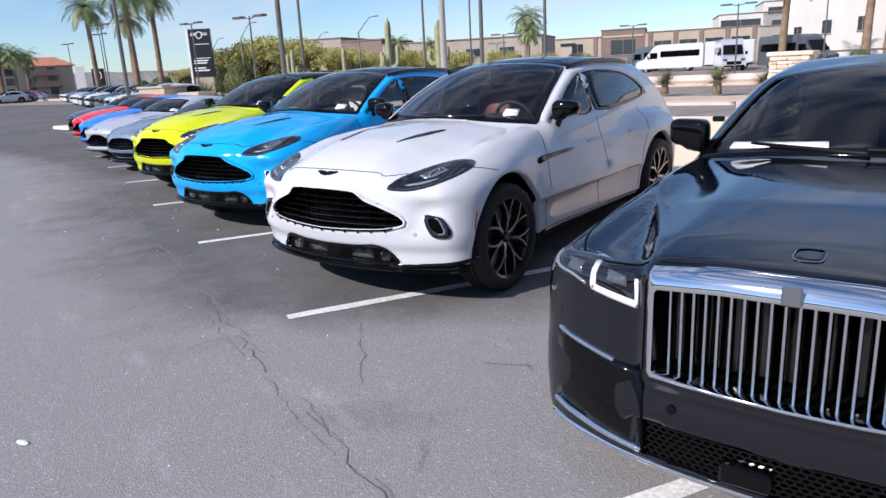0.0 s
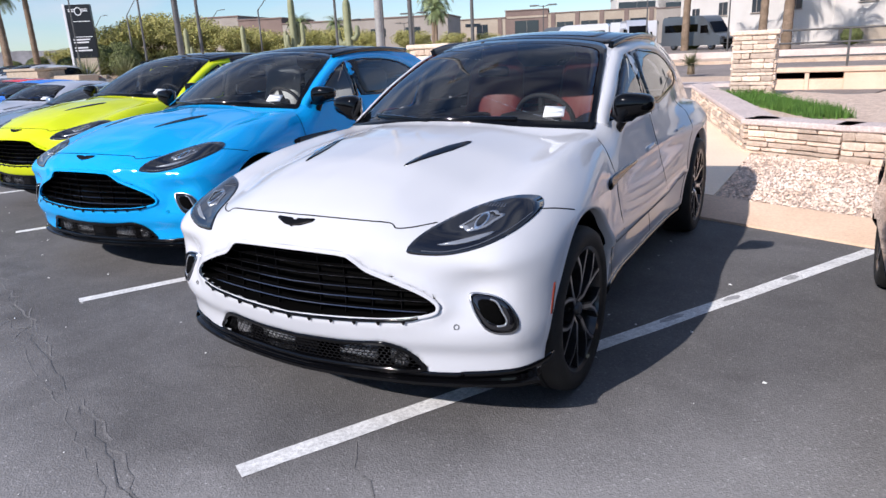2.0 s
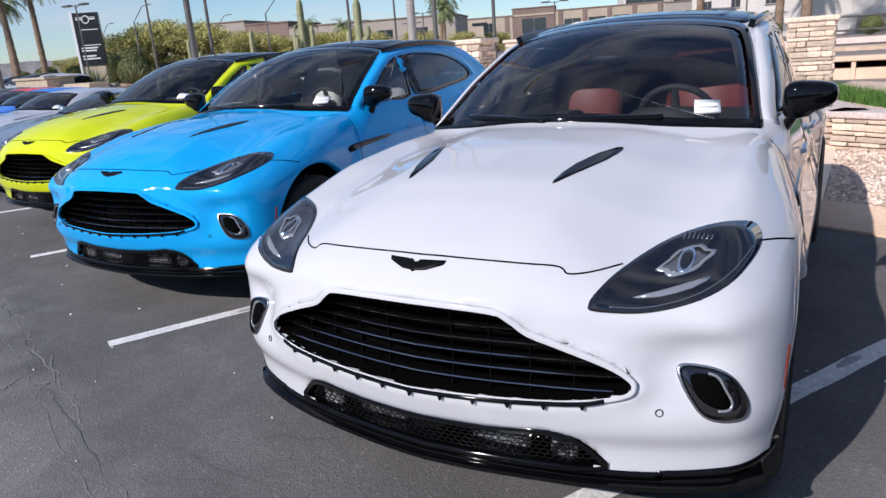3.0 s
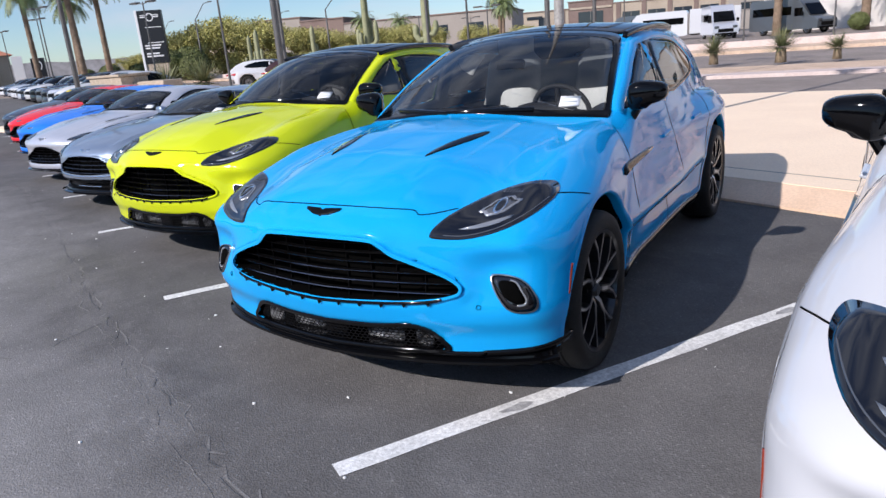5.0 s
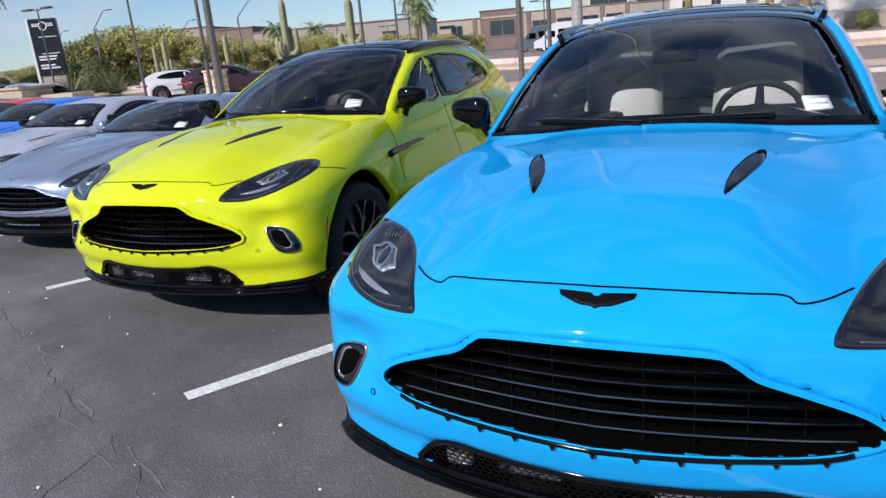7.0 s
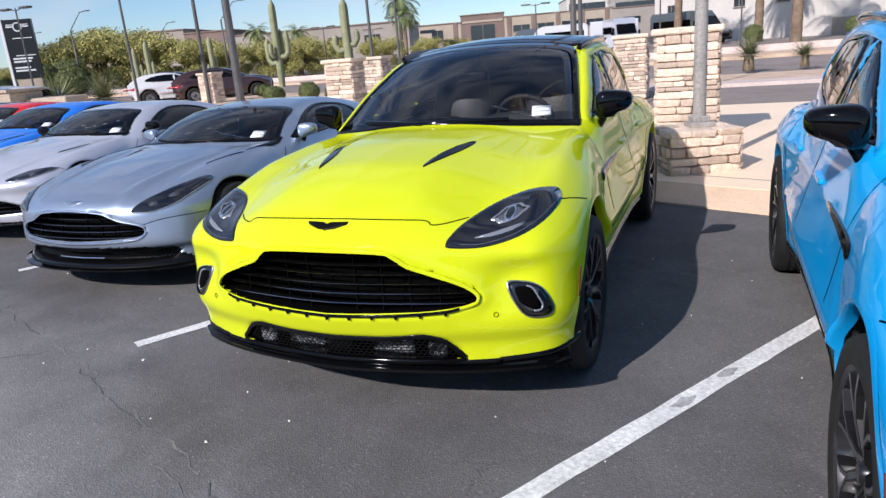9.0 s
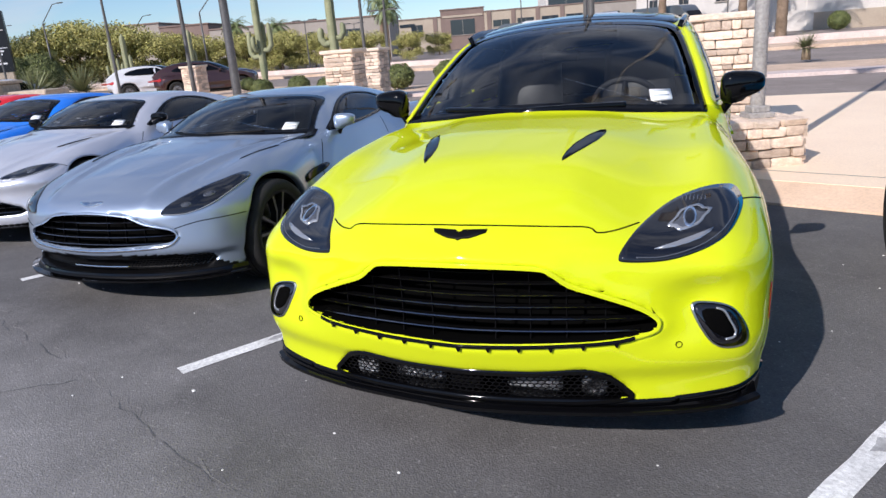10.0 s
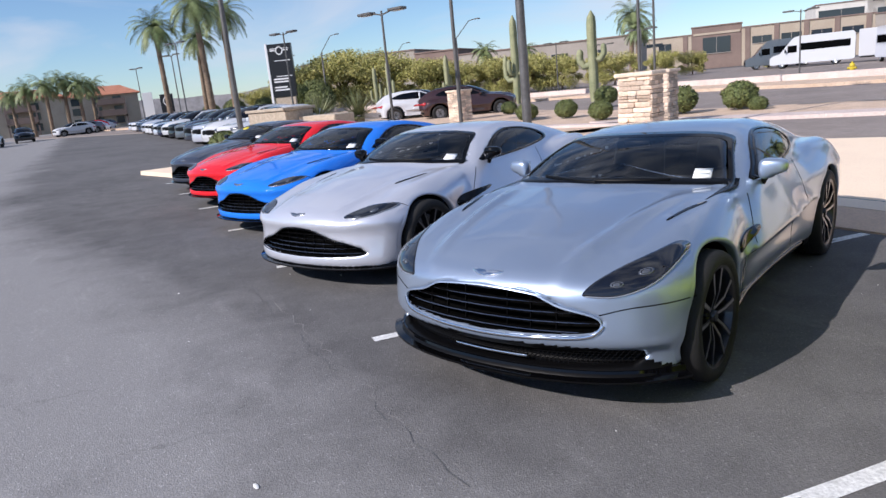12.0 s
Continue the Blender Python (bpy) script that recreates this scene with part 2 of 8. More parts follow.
# ---- ground ----
def asphalt_material(name, c1, c2, scale=1.0, lane_tone=None):
    """Old asphalt: single stones, broad stains, pale scuffs, hairline cracks."""
    m = material(name, c1, 0.85, 0.0, 0.0, 0.2)
    b = m.node_tree.nodes["Principled BSDF"]
    co = coords(m)

    def math_node(op, a, c):
        n = m.node_tree.nodes.new("ShaderNodeMath")
        n.operation = op
        for k, v in enumerate((a, c)):
            if isinstance(v, (int, float)):
                n.inputs[k].default_value = v
            else:
                link(m, v, n.inputs[k])
        return n.outputs[0]

    def ranged(v, f0, f1, t0, t1):
        n = node(m, "ShaderNodeMapRange", From_Min=f0, From_Max=f1, To_Min=t0, To_Max=t1)
        link(m, v, n.inputs["Value"])
        return n.outputs["Result"]

    def stretched(sx, sy, turn=0.0):
        n = m.node_tree.nodes.new("ShaderNodeMapping")
        n.inputs["Scale"].default_value = (sx, sy, 1)
        n.inputs["Rotation"].default_value = (0, 0, turn)
        link(m, co, n.inputs["Vector"])
        return n.outputs["Vector"]

    def noise_of(scale_, detail, rough, vec=None, distort=0.0):
        n = node(m, "ShaderNodeTexNoise", Scale=scale_, Detail=detail, Roughness=rough, Distortion=distort)
        link(m, vec or co, n.inputs["Vector"])
        return n.outputs["Fac"]
    big = noise_of(0.28 * scale, 5.0, 0.6)
    mid = noise_of(1.9 * scale, 8.0, 0.68, None, 0.4)
    fine = noise_of(60.0, 3.0, 0.8)
    grit = node(m, "ShaderNodeTexVoronoi", Scale=120.0)
    link(m, co, grit.inputs["Vector"])
    r = m.node_tree.nodes.new("ShaderNodeValToRGB")
    e = r.color_ramp.elements
    e[0].position, e[0].color = 0.38, (*c1, 1)
    e[1].position, e[1].color = 0.64, (*c2, 1)
    link(m, math_node("MULTIPLY", math_node("ADD", big, mid), 0.5), r.inputs["Fac"])
    tone = r.outputs["Color"]
    if lane_tone:
        # a paler tone along the driving lane: widest in the east, with a ragged edge
        sep = m.node_tree.nodes.new("ShaderNodeSeparateXYZ")
        link(m, co, sep.inputs[0])
        edge = math_node("ADD", ranged(sep.outputs["X"], -0.4, 1.4, 0.0, 3.0), ranged(sep.outputs["X"], -26.0, -11.5, -3.0, 0.0))
        edge = math_node("SUBTRACT", edge, sep.outputs["Y"])
        edge = math_node("ADD", edge, math_node("MULTIPLY", big, 2.4))
        edge = math_node("ADD", edge, math_node("MULTIPLY", mid, 0.8))
        wm = m.node_tree.nodes.new("ShaderNodeMix")
        wm.data_type = "RGBA"
        wm.inputs["B"].default_value = (*lane_tone, 1)
        link(m, ranged(edge, 1.75, 3.0, 0.0, 0.95), wm.inputs["Factor"])
        link(m, tone, wm.inputs["A"])
        tone = wm.outputs["Result"]
    # dark oily drips, pale scuffs, single stones
    amount = ranged(noise_of(0.9 * scale, 4.0, 0.6, None, 0.5), 0.60, 0.72, 1.0, 0.84)
    scuff = ranged(noise_of(1.3, 7.0, 0.72, stretched(0.7, 2.2, 0.35)), 0.56, 0.70, 1.0, 1.26)
    amount = math_node("MULTIPLY", amount, scuff)
    amount = math_node("MULTIPLY", amount, ranged(fine, 0.25, 0.75, 0.84, 1.16))
    stone = m.node_tree.nodes.new("ShaderNodeSeparateColor")
    link(m, grit.outputs["Color"], stone.inputs[0])
    amount = math_node("MULTIPLY", amount, ranged(stone.outputs[0], 0.0, 1.0, 0.88, 1.12))
    amount = math_node("MULTIPLY", amount, ranged(stone.outputs[1], 0.965, 0.985, 1.0, 1.5))
    # hairline cracks in patches only
    warp = m.node_tree.nodes.new("ShaderNodeVectorMath")
    warp.operation = "MULTIPLY_ADD"
    wn_ = node(m, "ShaderNodeTexNoise", Scale=2.2, Detail=5.0, Roughness=0.7)
    link(m, co, wn_.inputs["Vector"])
    link(m, wn_.outputs["Color"], warp.inputs[0])
    warp.inputs[1].default_value = (0.45, 0.45, 0.0)
    link(m, co, warp.inputs[2])
    cells = node(m, "ShaderNodeTexVoronoi", Scale=0.55)
    cells.feature = "DISTANCE_TO_EDGE"
    link(m, warp.outputs["Vector"], cells.inputs["Vector"])
    line = ranged(cells.outputs["Distance"], 0.0015, 0.0045, 1.0, 0.0)
    line = math_node("MULTIPLY", line, ranged(noise_of(0.8, 3.0, 0.6), 0.55, 0.64, 0.0, 1.0))
    amount = math_node("MULTIPLY", amount, ranged(line, 0.0, 1.0, 1.0, 0.74))
    sc = m.node_tree.nodes.new("ShaderNodeVectorMath")
    sc.operation = "SCALE"
    link(m, tone, sc.inputs[0])
    link(m, amount, sc.inputs["Scale"])
    link(m, sc.outputs["Vector"], b.inputs["Base Color"])
    bp = node(m, "ShaderNodeBump", Strength=0.45, Distance=0.005)
    link(m, grit.outputs["Distance"], bp.inputs["Height"])
    link(m, bp.outputs["Normal"], b.inputs["Normal"])
    return m


asphalt_material("asphalt", (0.108, 0.105, 0.105), (0.170, 0.165, 0.164), 1.0, (0.275, 0.268, 0.266))
asphalt_material("asphalt_drive", (0.23, 0.195, 0.175), (0.32, 0.275, 0.25))
mottled("crack_tar", (0.085, 0.085, 0.087), (0.14, 0.14, 0.142), 6.0, 0.8, 70.0, 0.3)
mottled("crack_dust", (0.15, 0.146, 0.143), (0.23, 0.22, 0.215), 6.0, 0.9, 70.0, 0.3)
mottled("line_paint", (0.66, 0.66, 0.65), (0.84, 0.84, 0.83), 5.0, 0.7, 45.0, 0.2)
mottled("line_scuff", (0.30, 0.30, 0.31), (0.46, 0.46, 0.46), 9.0, 0.8, 45.0, 0.2)
mottled("concrete", (0.88, 0.695, 0.52), (0.94, 0.755, 0.565), 0.7, 0.85, 40.0, 0.08, grain=0.09)
mottled("kerb_concrete", (0.68, 0.48, 0.335), (0.80, 0.585, 0.425), 1.3, 0.85, 40.0, 0.1, grain=0.12)
mottled("pink_kerb", (0.58, 0.47, 0.43), (0.68, 0.57, 0.52), 1.0, 0.85, 30.0, 0.15)
mottled("gravel_bed", (0.56, 0.41, 0.31), (0.76, 0.60, 0.48), 7.0, 0.9, 26.0, 0.8)
mottled("sand_bed", (0.54, 0.39, 0.28), (0.68, 0.51, 0.38), 2.0, 0.9, 20.0, 0.6)
mottled("rock", (0.64, 0.475, 0.365), (0.86, 0.70, 0.585), 2.0, 0.85, 30.0, 0.3, per_piece=0.35)
mottled("lawn", (0.05, 0.13, 0.015), (0.10, 0.21, 0.03), 5.0, 0.8, 40.0, 0.6)

g = put_mesh("ground", [(-900, -900, 0), (900, -900, 0), (900, 900, 0), (-900, 900, 0)], [(0, 1, 2, 3)], "asphalt", None, "", None, False)
tagged(g, "worn dark grey asphalt of the car park", "ground", kind="structure")


def sheet(name, outline, z, mat, label, category="pavement", z0=0.0):
    bm = bmesh.new()
    prism(bm, outline, z0, z)
    return tagged(part(name, bm, mat, None), label, category, kind="structure")


ROAD_A = radians(23.0)


def rd(s, n):
    """Plan point by the street's own axes: s along it, n across it."""
    return (s * math.cos(ROAD_A) - n * math.sin(ROAD_A), s * math.sin(ROAD_A) + n * math.cos(ROAD_A))


# stall lines
a = radians(7.3)
LINE_D, LINE_N = Vector((math.sin(a), math.cos(a), 0)), Vector((math.cos(a), -math.sin(a), 0))
rnd = random.Random(5)
for i in range(-1, 10):
    x0 = -2.848 * i + 0.035
    bm = bmesh.new()
    steps = 24
    rows = []
    for k in range(steps + 1):
        c = Vector((x0, 0, 0.004)) + LINE_D * (4.86 * k / steps)
        l, r = (0.052 + rnd.uniform(-0.004, 0.003) for _ in range(2))
        rows.append((bm.verts.new(c - LINE_N * l), bm.verts.new(c + LINE_N * r)))
    for p, q in zip(rows[:-1], rows[1:]):
        bm.faces.new((p[0], p[1], q[1], q[0]))
    line = tagged(part("stall_line", bm, "line_paint", None), "white painted parking stall line, scuffed", "line", "stall lines", "structure")
    for k in range(3):
        bm = bmesh.new()
        c = Vector((x0 + rnd.uniform(-0.02, 0.02), 0, 0.0055)) + LINE_D * rnd.uniform(0.4, 4.5)
        vs = []
        for j in range(9):
            t = math.tau * j / 9
            vs.append(bm.verts.new(c + LINE_N * 0.035 * math.cos(t) * rnd.uniform(0.5, 1.1) + LINE_D * 0.10 * math.sin(t) * rnd.uniform(0.5, 1.2)))
        bm.faces.new(vs)
        if bm.faces[:][0].normal.z < 0:
            bmesh.ops.reverse_faces(bm, faces=bm.faces)
        part("worn_spot", bm, "line_scuff", line, "grey worn spot")


def crack(points, width, mat, seed, name="crack", z=0.0025):
    """A wandering crack in the asphalt, with uneven width."""
    r = random.Random(seed)
    bm = bmesh.new()
    pts = []
    for (x0, y0), (x1, y1) in zip(points[:-1], points[1:]):
        n = max(2, int(math.hypot(x1 - x0, y1 - y0) / 0.09))
        for k in range(n):
            pts.append((x0 + (x1 - x0) * k / n + r.gauss(0, 0.014), y0 + (y1 - y0) * k / n + r.gauss(0, 0.016)))
    rows = []
    for i, (x, y) in enumerate(pts):
        ax, ay = pts[max(i - 1, 0)]
        bx, by = pts[min(i + 1, len(pts) - 1)]
        d = Vector((bx - ax, by - ay, 0)).normalized()
        nn = Vector((-d.y, d.x, 0)) * width * r.uniform(0.25, 1.1) * (0.3 if i in (0, len(pts) - 1) else 1)
        rows.append((bm.verts.new(Vector((x, y, z)) - nn), bm.verts.new(Vector((x, y, z)) + nn)))
    run = 4
    for p, q in zip(rows[:-1], rows[1:]):
        if run < 0:
            run = r.randint(2, 14) if r.random() < 0.28 else run
        else:
            bm.faces.new((p[0], p[1], q[1], q[0]))
            run = run - 1 if run else -1
    bmesh.ops.delete(bm, geom=[v for v in bm.verts if not v.link_faces], context="VERTS")
    bmesh.ops.recalc_face_normals(bm, faces=bm.faces)
    down = [f for f in bm.faces if f.normal.z < 0]
    bmesh.ops.reverse_faces(bm, faces=down)
    return tagged(part(name, bm, mat, None), "thin irregular crack in the asphalt", "crack", "asphalt cracks", "structure")
crack([(3.4, -0.36), (1.2, -0.38), (-1.5, -0.38), (-4.0, -0.38), (-6.5, -0.43), (-9.0, -0.36), (-11.5, -0.42), (-15, -0.45), (-22, -0.5)], 0.0045, "crack_tar", 3)
crack([(3.4, -0.33), (1.2, -0.35), (-1.5, -0.34), (-4.0, -0.35), (-6.5, -0.40), (-9.0, -0.33), (-13.0, -0.36)], 0.007, "crack_dust", 4, z=0.002)
crack([(3.0, -0.42), (0.2, -0.45), (-3.0, -0.47), (-7.5, -0.50)], 0.005, "crack_dust", 14, z=0.002)
crack([(0.2, 0.5), (0.35, 0.4), (0.64, 0.29), (0.91, 0.17), (1.5, -0.1)], 0.005, "crack_dust", 5)
crack([(-2.75, -0.42), (-2.6, -0.59), (-3.1, -1.3), (-3.6, -1.9)], 0.006, "crack_dust", 6)
crack([(-2.9, -0.3), (-2.5, -0.36), (-2.62, -0.62), (-2.2, -0.72)], 0.012, "crack_dust", 7)
crack([(1.5, 0.62), (1.68, 0.84), (1.9, 0.8)], 0.016, "crack_dust", 8)
crack([(-1.3, -0.1), (-0.95, 0.02), (-0.7, 0.12)], 0.006, "crack_tar", 9)
crack([(-5.5, -0.4), (-5.2, -0.9), (-5.6, -1.6)], 0.004, "crack_tar", 10)
crack([(-8.9, -0.4), (-9.3, -1.0), (-9.1, -1.9)], 0.004, "crack_tar", 11)

# small litter flecks on the asphalt
mottled("fleck_white", (0.7, 0.7, 0.68), (0.8, 0.8, 0.78), 30.0, 0.8)
rnd = random.Random(12)
bm = bmesh.new()
for i in range(170):
    x, y = rnd.uniform(-14, 3), rnd.uniform(-1.2, 4.2)
    r = rnd.choice((0.004, 0.006, 0.006, 0.009, 0.013))
    bmesh.ops.create_icosphere(bm, subdivisions=1, radius=r, matrix=pose(x, y, 0.002) @ Matrix.Diagonal((1, rnd.uniform(0.5, 1), 0.45, 1)))
for x, y, r, turn in ((0.93, -1.62, 0.045, 30), (-9.9, -1.18, 0.030, 5)):
    bmesh.ops.create_icosphere(bm, subdivisions=2, radius=r, matrix=pose(x, y, 0.004, 0, 0, turn) @ Matrix.Diagonal((1, 0.4, 0.12, 1)))
tagged(part("litter_flecks", bm, "fleck_white", None), "tiny pale grit and litter scattered on asphalt", "grit", kind="stuff")

# kerb, footway, plaza, drive, street
bm = bmesh.new()
boxes(bm, (-9.5, 5.08, 0.06, 47, 0.44, 0.13, 0, 0))
for v in bm.verts:
    if v.co.z > 0.1 and v.co.y < 5:
        v.co.z = 0.022
tagged(part("kerb_footway", bm, "kerb_concrete", None), "tan concrete rolled kerb and gutter behind the stalls", "pavement", kind="structure")
sheet("pavement_plaza", [(-24, 5.30), (-0.95, 5.30), (-1.95, 7.95), (-6.2, 13.4), rd(-1.0, 15.6), rd(-15, 15.6), (-24, 7.0)], 0.13, "concrete", "pale tan concrete footway with joints")
sheet("gravel_bed", [(-0.95, 5.30), (14, 5.30), (14, 8.2), (-1.95, 8.0)], 0.11, "gravel_bed", "pink crushed gravel bed beside the footway")
for x in (-15.5, -12.4, -9.3, -6.2, -3.1):
    bm = bmesh.new()
    boxes(bm, (x, 5.08, 0.0755, 0.012, 0.44, 0.004, 0, 0))
    for v in bm.verts:
        v.co.z += 0.234 * (v.co.y - 5.08)
    tagged(part("joint", bm, "crack_tar", None), "dark joint in the kerb", "joint", "kerb joints", "structure")
bm = bmesh.new()
boxes(bm, (-12.5, 5.72, 0.1315, 22, 0.012, 0.002, 0, 0))
tagged(part("joint", bm, "crack_tar", None), "dark joint in the footway", "joint", "kerb joints", "structure")
sheet("drive", [rd(-15.2, 15.6), rd(-1.0, 15.6), rd(3, 17.0), rd(4, 20.5), rd(-16, 20.5)], 0.105, "asphalt_drive", "brownish worn asphalt of the entrance drive", "road")
sheet("kerb_pink", [rd(-16.4, 20.3), rd(14, 20.3), rd(14, 21.3), rd(-17.6, 21.3)], 0.2, "pink_kerb", "broad pinkish concrete kerb along the drive", "kerb")
sheet("planting_bed", [(-33, 5.31), (-24, 5.31), (-24, 7.0), rd(-15.3, 15.7), rd(-16.2, 20.4), (-21.2, 12.7), (-33, 8.8)], 0.12, "sand_bed", "sandy planting bed by the stalls", "ground")
sheet("kerb_pink", [(-33, 8.8), (-21.2, 12.7), (-20.6, 13.3), (-33, 9.4)], 0.2, "pink_kerb", "broad pinkish concrete kerb round the planting", "kerb")
sheet("planting_bed", [rd(-17.4, 21.32), rd(14, 21.32), rd(14, 24.5), rd(-16, 25.0), rd(-26, 31), rd(-38, 33), rd(-34, 21), (-33, 9.4), (-20.6, 13.3)], 0.16, "sand_bed", "sandy planting bed with scattered stones", "ground")
sheet("street", [rd(40, 25.5), rd(40, 37), rd(-14, 37), rd(-26, 43), rd(-120, 47), rd(-120, 37), rd(-40, 34), rd(-26, 32), rd(-15, 25.8)], 0.06, "asphalt_drive", "pale brown asphalt of the street", "road")
sheet("street_verge", [rd(60, 37), rd(60, 41.5), rd(-13, 41.5), rd(-26, 47), rd(-120, 51), rd(-120, 47), rd(-26, 43), rd(-14, 37)], 0.22, "sand_bed", "sandy verge beyond the street", "ground")
sheet("lot_wall", [rd(60, 41.5), rd(60, 41.9), rd(-13, 41.9), rd(-26, 47.4), rd(-80, 50), rd(-80, 49.6), rd(-26, 47.0), rd(-13, 41.5)], 0.55, "pink_kerb", "low tan wall along the far car park", "wall")
sheet("pavement_far", [rd(60, 42), rd(60, 110), rd(-110, 130), rd(-110, 52), rd(-26, 48), rd(-13, 42)], 0.08, "asphalt_drive", "pale asphalt of the far car park", "road")
sheet("lot_island", [(-29.6, -0.3), (-25.0, 0.9), (-24.3, 4.9), (-29.8, 4.9)], 0.12, "concrete", "tan concrete island at the end of the stalls", "kerb")
sheet("culvert_bed", [(-5.4, 13.9), (14, 8.6), (14, 17.5), rd(4.2, 20.2), rd(3.2, 17.0), rd(0, 15.5)], 0.15, "gravel_bed", "pink gravel slope below the rail", "ground")

# loose rocks on the gravel
rnd = random.Random(21)
verts, faces = [], []
for i in range(12500):
    if i < 9600:
        y = rnd.uniform(5.32, 7.95)
        x = rnd.uniform(-1.0 - (y - 5.3) * 0.4 + 0.08, 2.6)
        z = 0.112
    else:
        x, y = rnd.uniform(-4.5, 3.0), rnd.uniform(10.0, 15.0)
        if y < 10.5 - 0.25 * x:
            continue
        z = 0.155
    r = rnd.uniform(0.009, 0.026)
    b = len(verts)
    for d in ((1, 0, 0), (0, 1, 0), (-1, 0, 0), (0, -1, 0), (0, 0, 1), (0, 0, -0.4)):
        q = Vector(d) * r * rnd.uniform(0.7, 1.3)
        q = Matrix.Rotation(i * 1.7, 3, "Z") @ q
        verts.append((x + q.x, y + q.y, z + 0.4 * r + q.z * 0.7))
    for f3 in ((0, 1, 4), (1, 2, 4), (2, 3, 4), (3, 0, 4), (1, 0, 5), (2, 1, 5), (3, 2, 5), (0, 3, 5)):
        faces.append(tuple(b + k for k in f3))
tagged(put_mesh("gravel_stones", verts, faces, "rock", None, "", None, False), "loose pink and tan crushed stones", "gravel", kind="stuff")

# added plain wall behind the driving lane, out of view: darkens the cars' reflections
mottled("facade_dark", (0.10, 0.095, 0.09), (0.14, 0.13, 0.125), 0.4, 0.7, 8.0, 0.1)
bm = bmesh.new()
boxes(bm, (-15, -34, 2.1, 130, 1.0, 4.2, 0, 0.05))
tagged(part("wall_south", bm, "facade_dark", None), "added unseen dark wall that darkens reflections in the cars", "wall", kind="structure")

# ---- car bodies: a smooth field, meshed, and patches laid on it ----
def curve(xs, ys, s=0.04):
    """A softened curve through (xs, ys), as a function of arrays."""
    lo, hi = xs[0] - 6 * s, xs[-1] + 6 * s
    d = np.linspace(lo, hi, 1600)
    step = d[1] - d[0]
    k0 = (ys[1] - ys[0]) / (xs[1] - xs[0])
    k1 = (ys[-1] - ys[-2]) / (xs[-1] - xs[-2])
    v = np.interp(d, xs, ys)
    v = np.where(d < xs[0], ys[0] + k0 * (d - xs[0]), v)
    v = np.where(d > xs[-1], ys[-1] + k1 * (d - xs[-1]), v)
    n = max(1, int(3 * s / step))
    w = np.exp(-0.5 * (np.arange(-n, n + 1) * step / s) ** 2)
    w /= w.sum()
    pad0 = v[0] + (np.arange(-n, 0)) * (v[1] - v[0])
    pad1 = v[-1] + (np.arange(1, n + 1)) * (v[-1] - v[-2])
    v = np.convolve(np.concatenate([pad0, v, pad1]), w, "valid")
    return lambda q: np.interp(q, d, v)


def smax(a, b, k):
    h = np.maximum(k - np.abs(a - b), 0.0) / k
    return np.maximum(a, b) + h * h * k * 0.25


def smin(a, b, k):
    return -smax(-a, -b, k)


def sstep(a, b, x):
    t = np.clip((x - a) / (b - a), 0, 1)
    return t * t * (3 - 2 * t)


def bump(x, c, w):
    return np.exp(-((x - c) / w) ** 2)


def poly_sd(px, py, outline):
    """Signed distance to a closed outline, inside negative."""
    px, py = np.broadcast_arrays(px, py)
    d = np.full(px.shape, 1e9)
    inside = np.zeros(px.shape, bool)
    n = len(outline)
    for i in range(n):
        ax, ay = outline[i]
        bx, by = outline[(i + 1) % n]
        ex, ey = bx - ax, by - ay
        t = np.clip(((px - ax) * ex + (py - ay) * ey) / (ex * ex + ey * ey + 1e-12), 0, 1)
        d = np.minimum(d, np.hypot(px - ax - t * ex, py - ay - t * ey))
        if ay != by:
            c = ((ay > py) != (by > py)) & (px < ex * (py - ay) / ey + ax)
            inside ^= c
    return np.where(inside, -d, d)


def rounded(outline, n=6, closed=True):
    """A finer, softened outline (Catmull-Rom) through control points."""
    p = [np.array(q, float) for q in outline]
    out = []
    m = len(p)
    for i in range(m if closed else m - 1):
        if closed:
            a, b, c, d = p[i - 1], p[i], p[(i + 1) % m], p[(i + 2) % m]
        else:
            a, b, c, d = p[max(i - 1, 0)], p[i], p[i + 1], p[min(i + 2, m - 1)]
        for k in range(n):
            t = k / n
            out.append(0.5 * (2 * b + (c - a) * t + (2 * a - 5 * b + 4 * c - d) * t * t + (3 * b - a - 3 * c + d) * t ** 3))
    if not closed:
        out.append(p[-1])
    return out


def mirrored(half):
    """A closed outline from its half with x >= 0, given from the top middle to the bottom middle."""
    return list(half) + [(-x, y) for x, y in half[::-1] if x > 1e-6]


def shrink(outline, k, centre):
    """An outline drawn in towards a centre."""
    return [(centre[0] + (x - centre[0]) * k, centre[1] + (z - centre[1]) * k) for x, z in outline]


def inset(outline, d):
    """An outline drawn in by a fixed width (out, where d is negative)."""
    o = np.array(outline, float)
    t = np.roll(o, -1, 0) - np.roll(o, 1, 0)
    area = (o[:, 0] * np.roll(o[:, 1], -1) - np.roll(o[:, 0], -1) * o[:, 1]).sum()
    n = np.stack([-t[:, 1], t[:, 0]], 1) * np.sign(area)
    n /= np.maximum(np.linalg.norm(n, axis=1)[:, None], 1e-9)
    return [tuple(q) for q in o + n * d]


def centre_of(outline):
    return tuple(np.array(outline).mean(0))


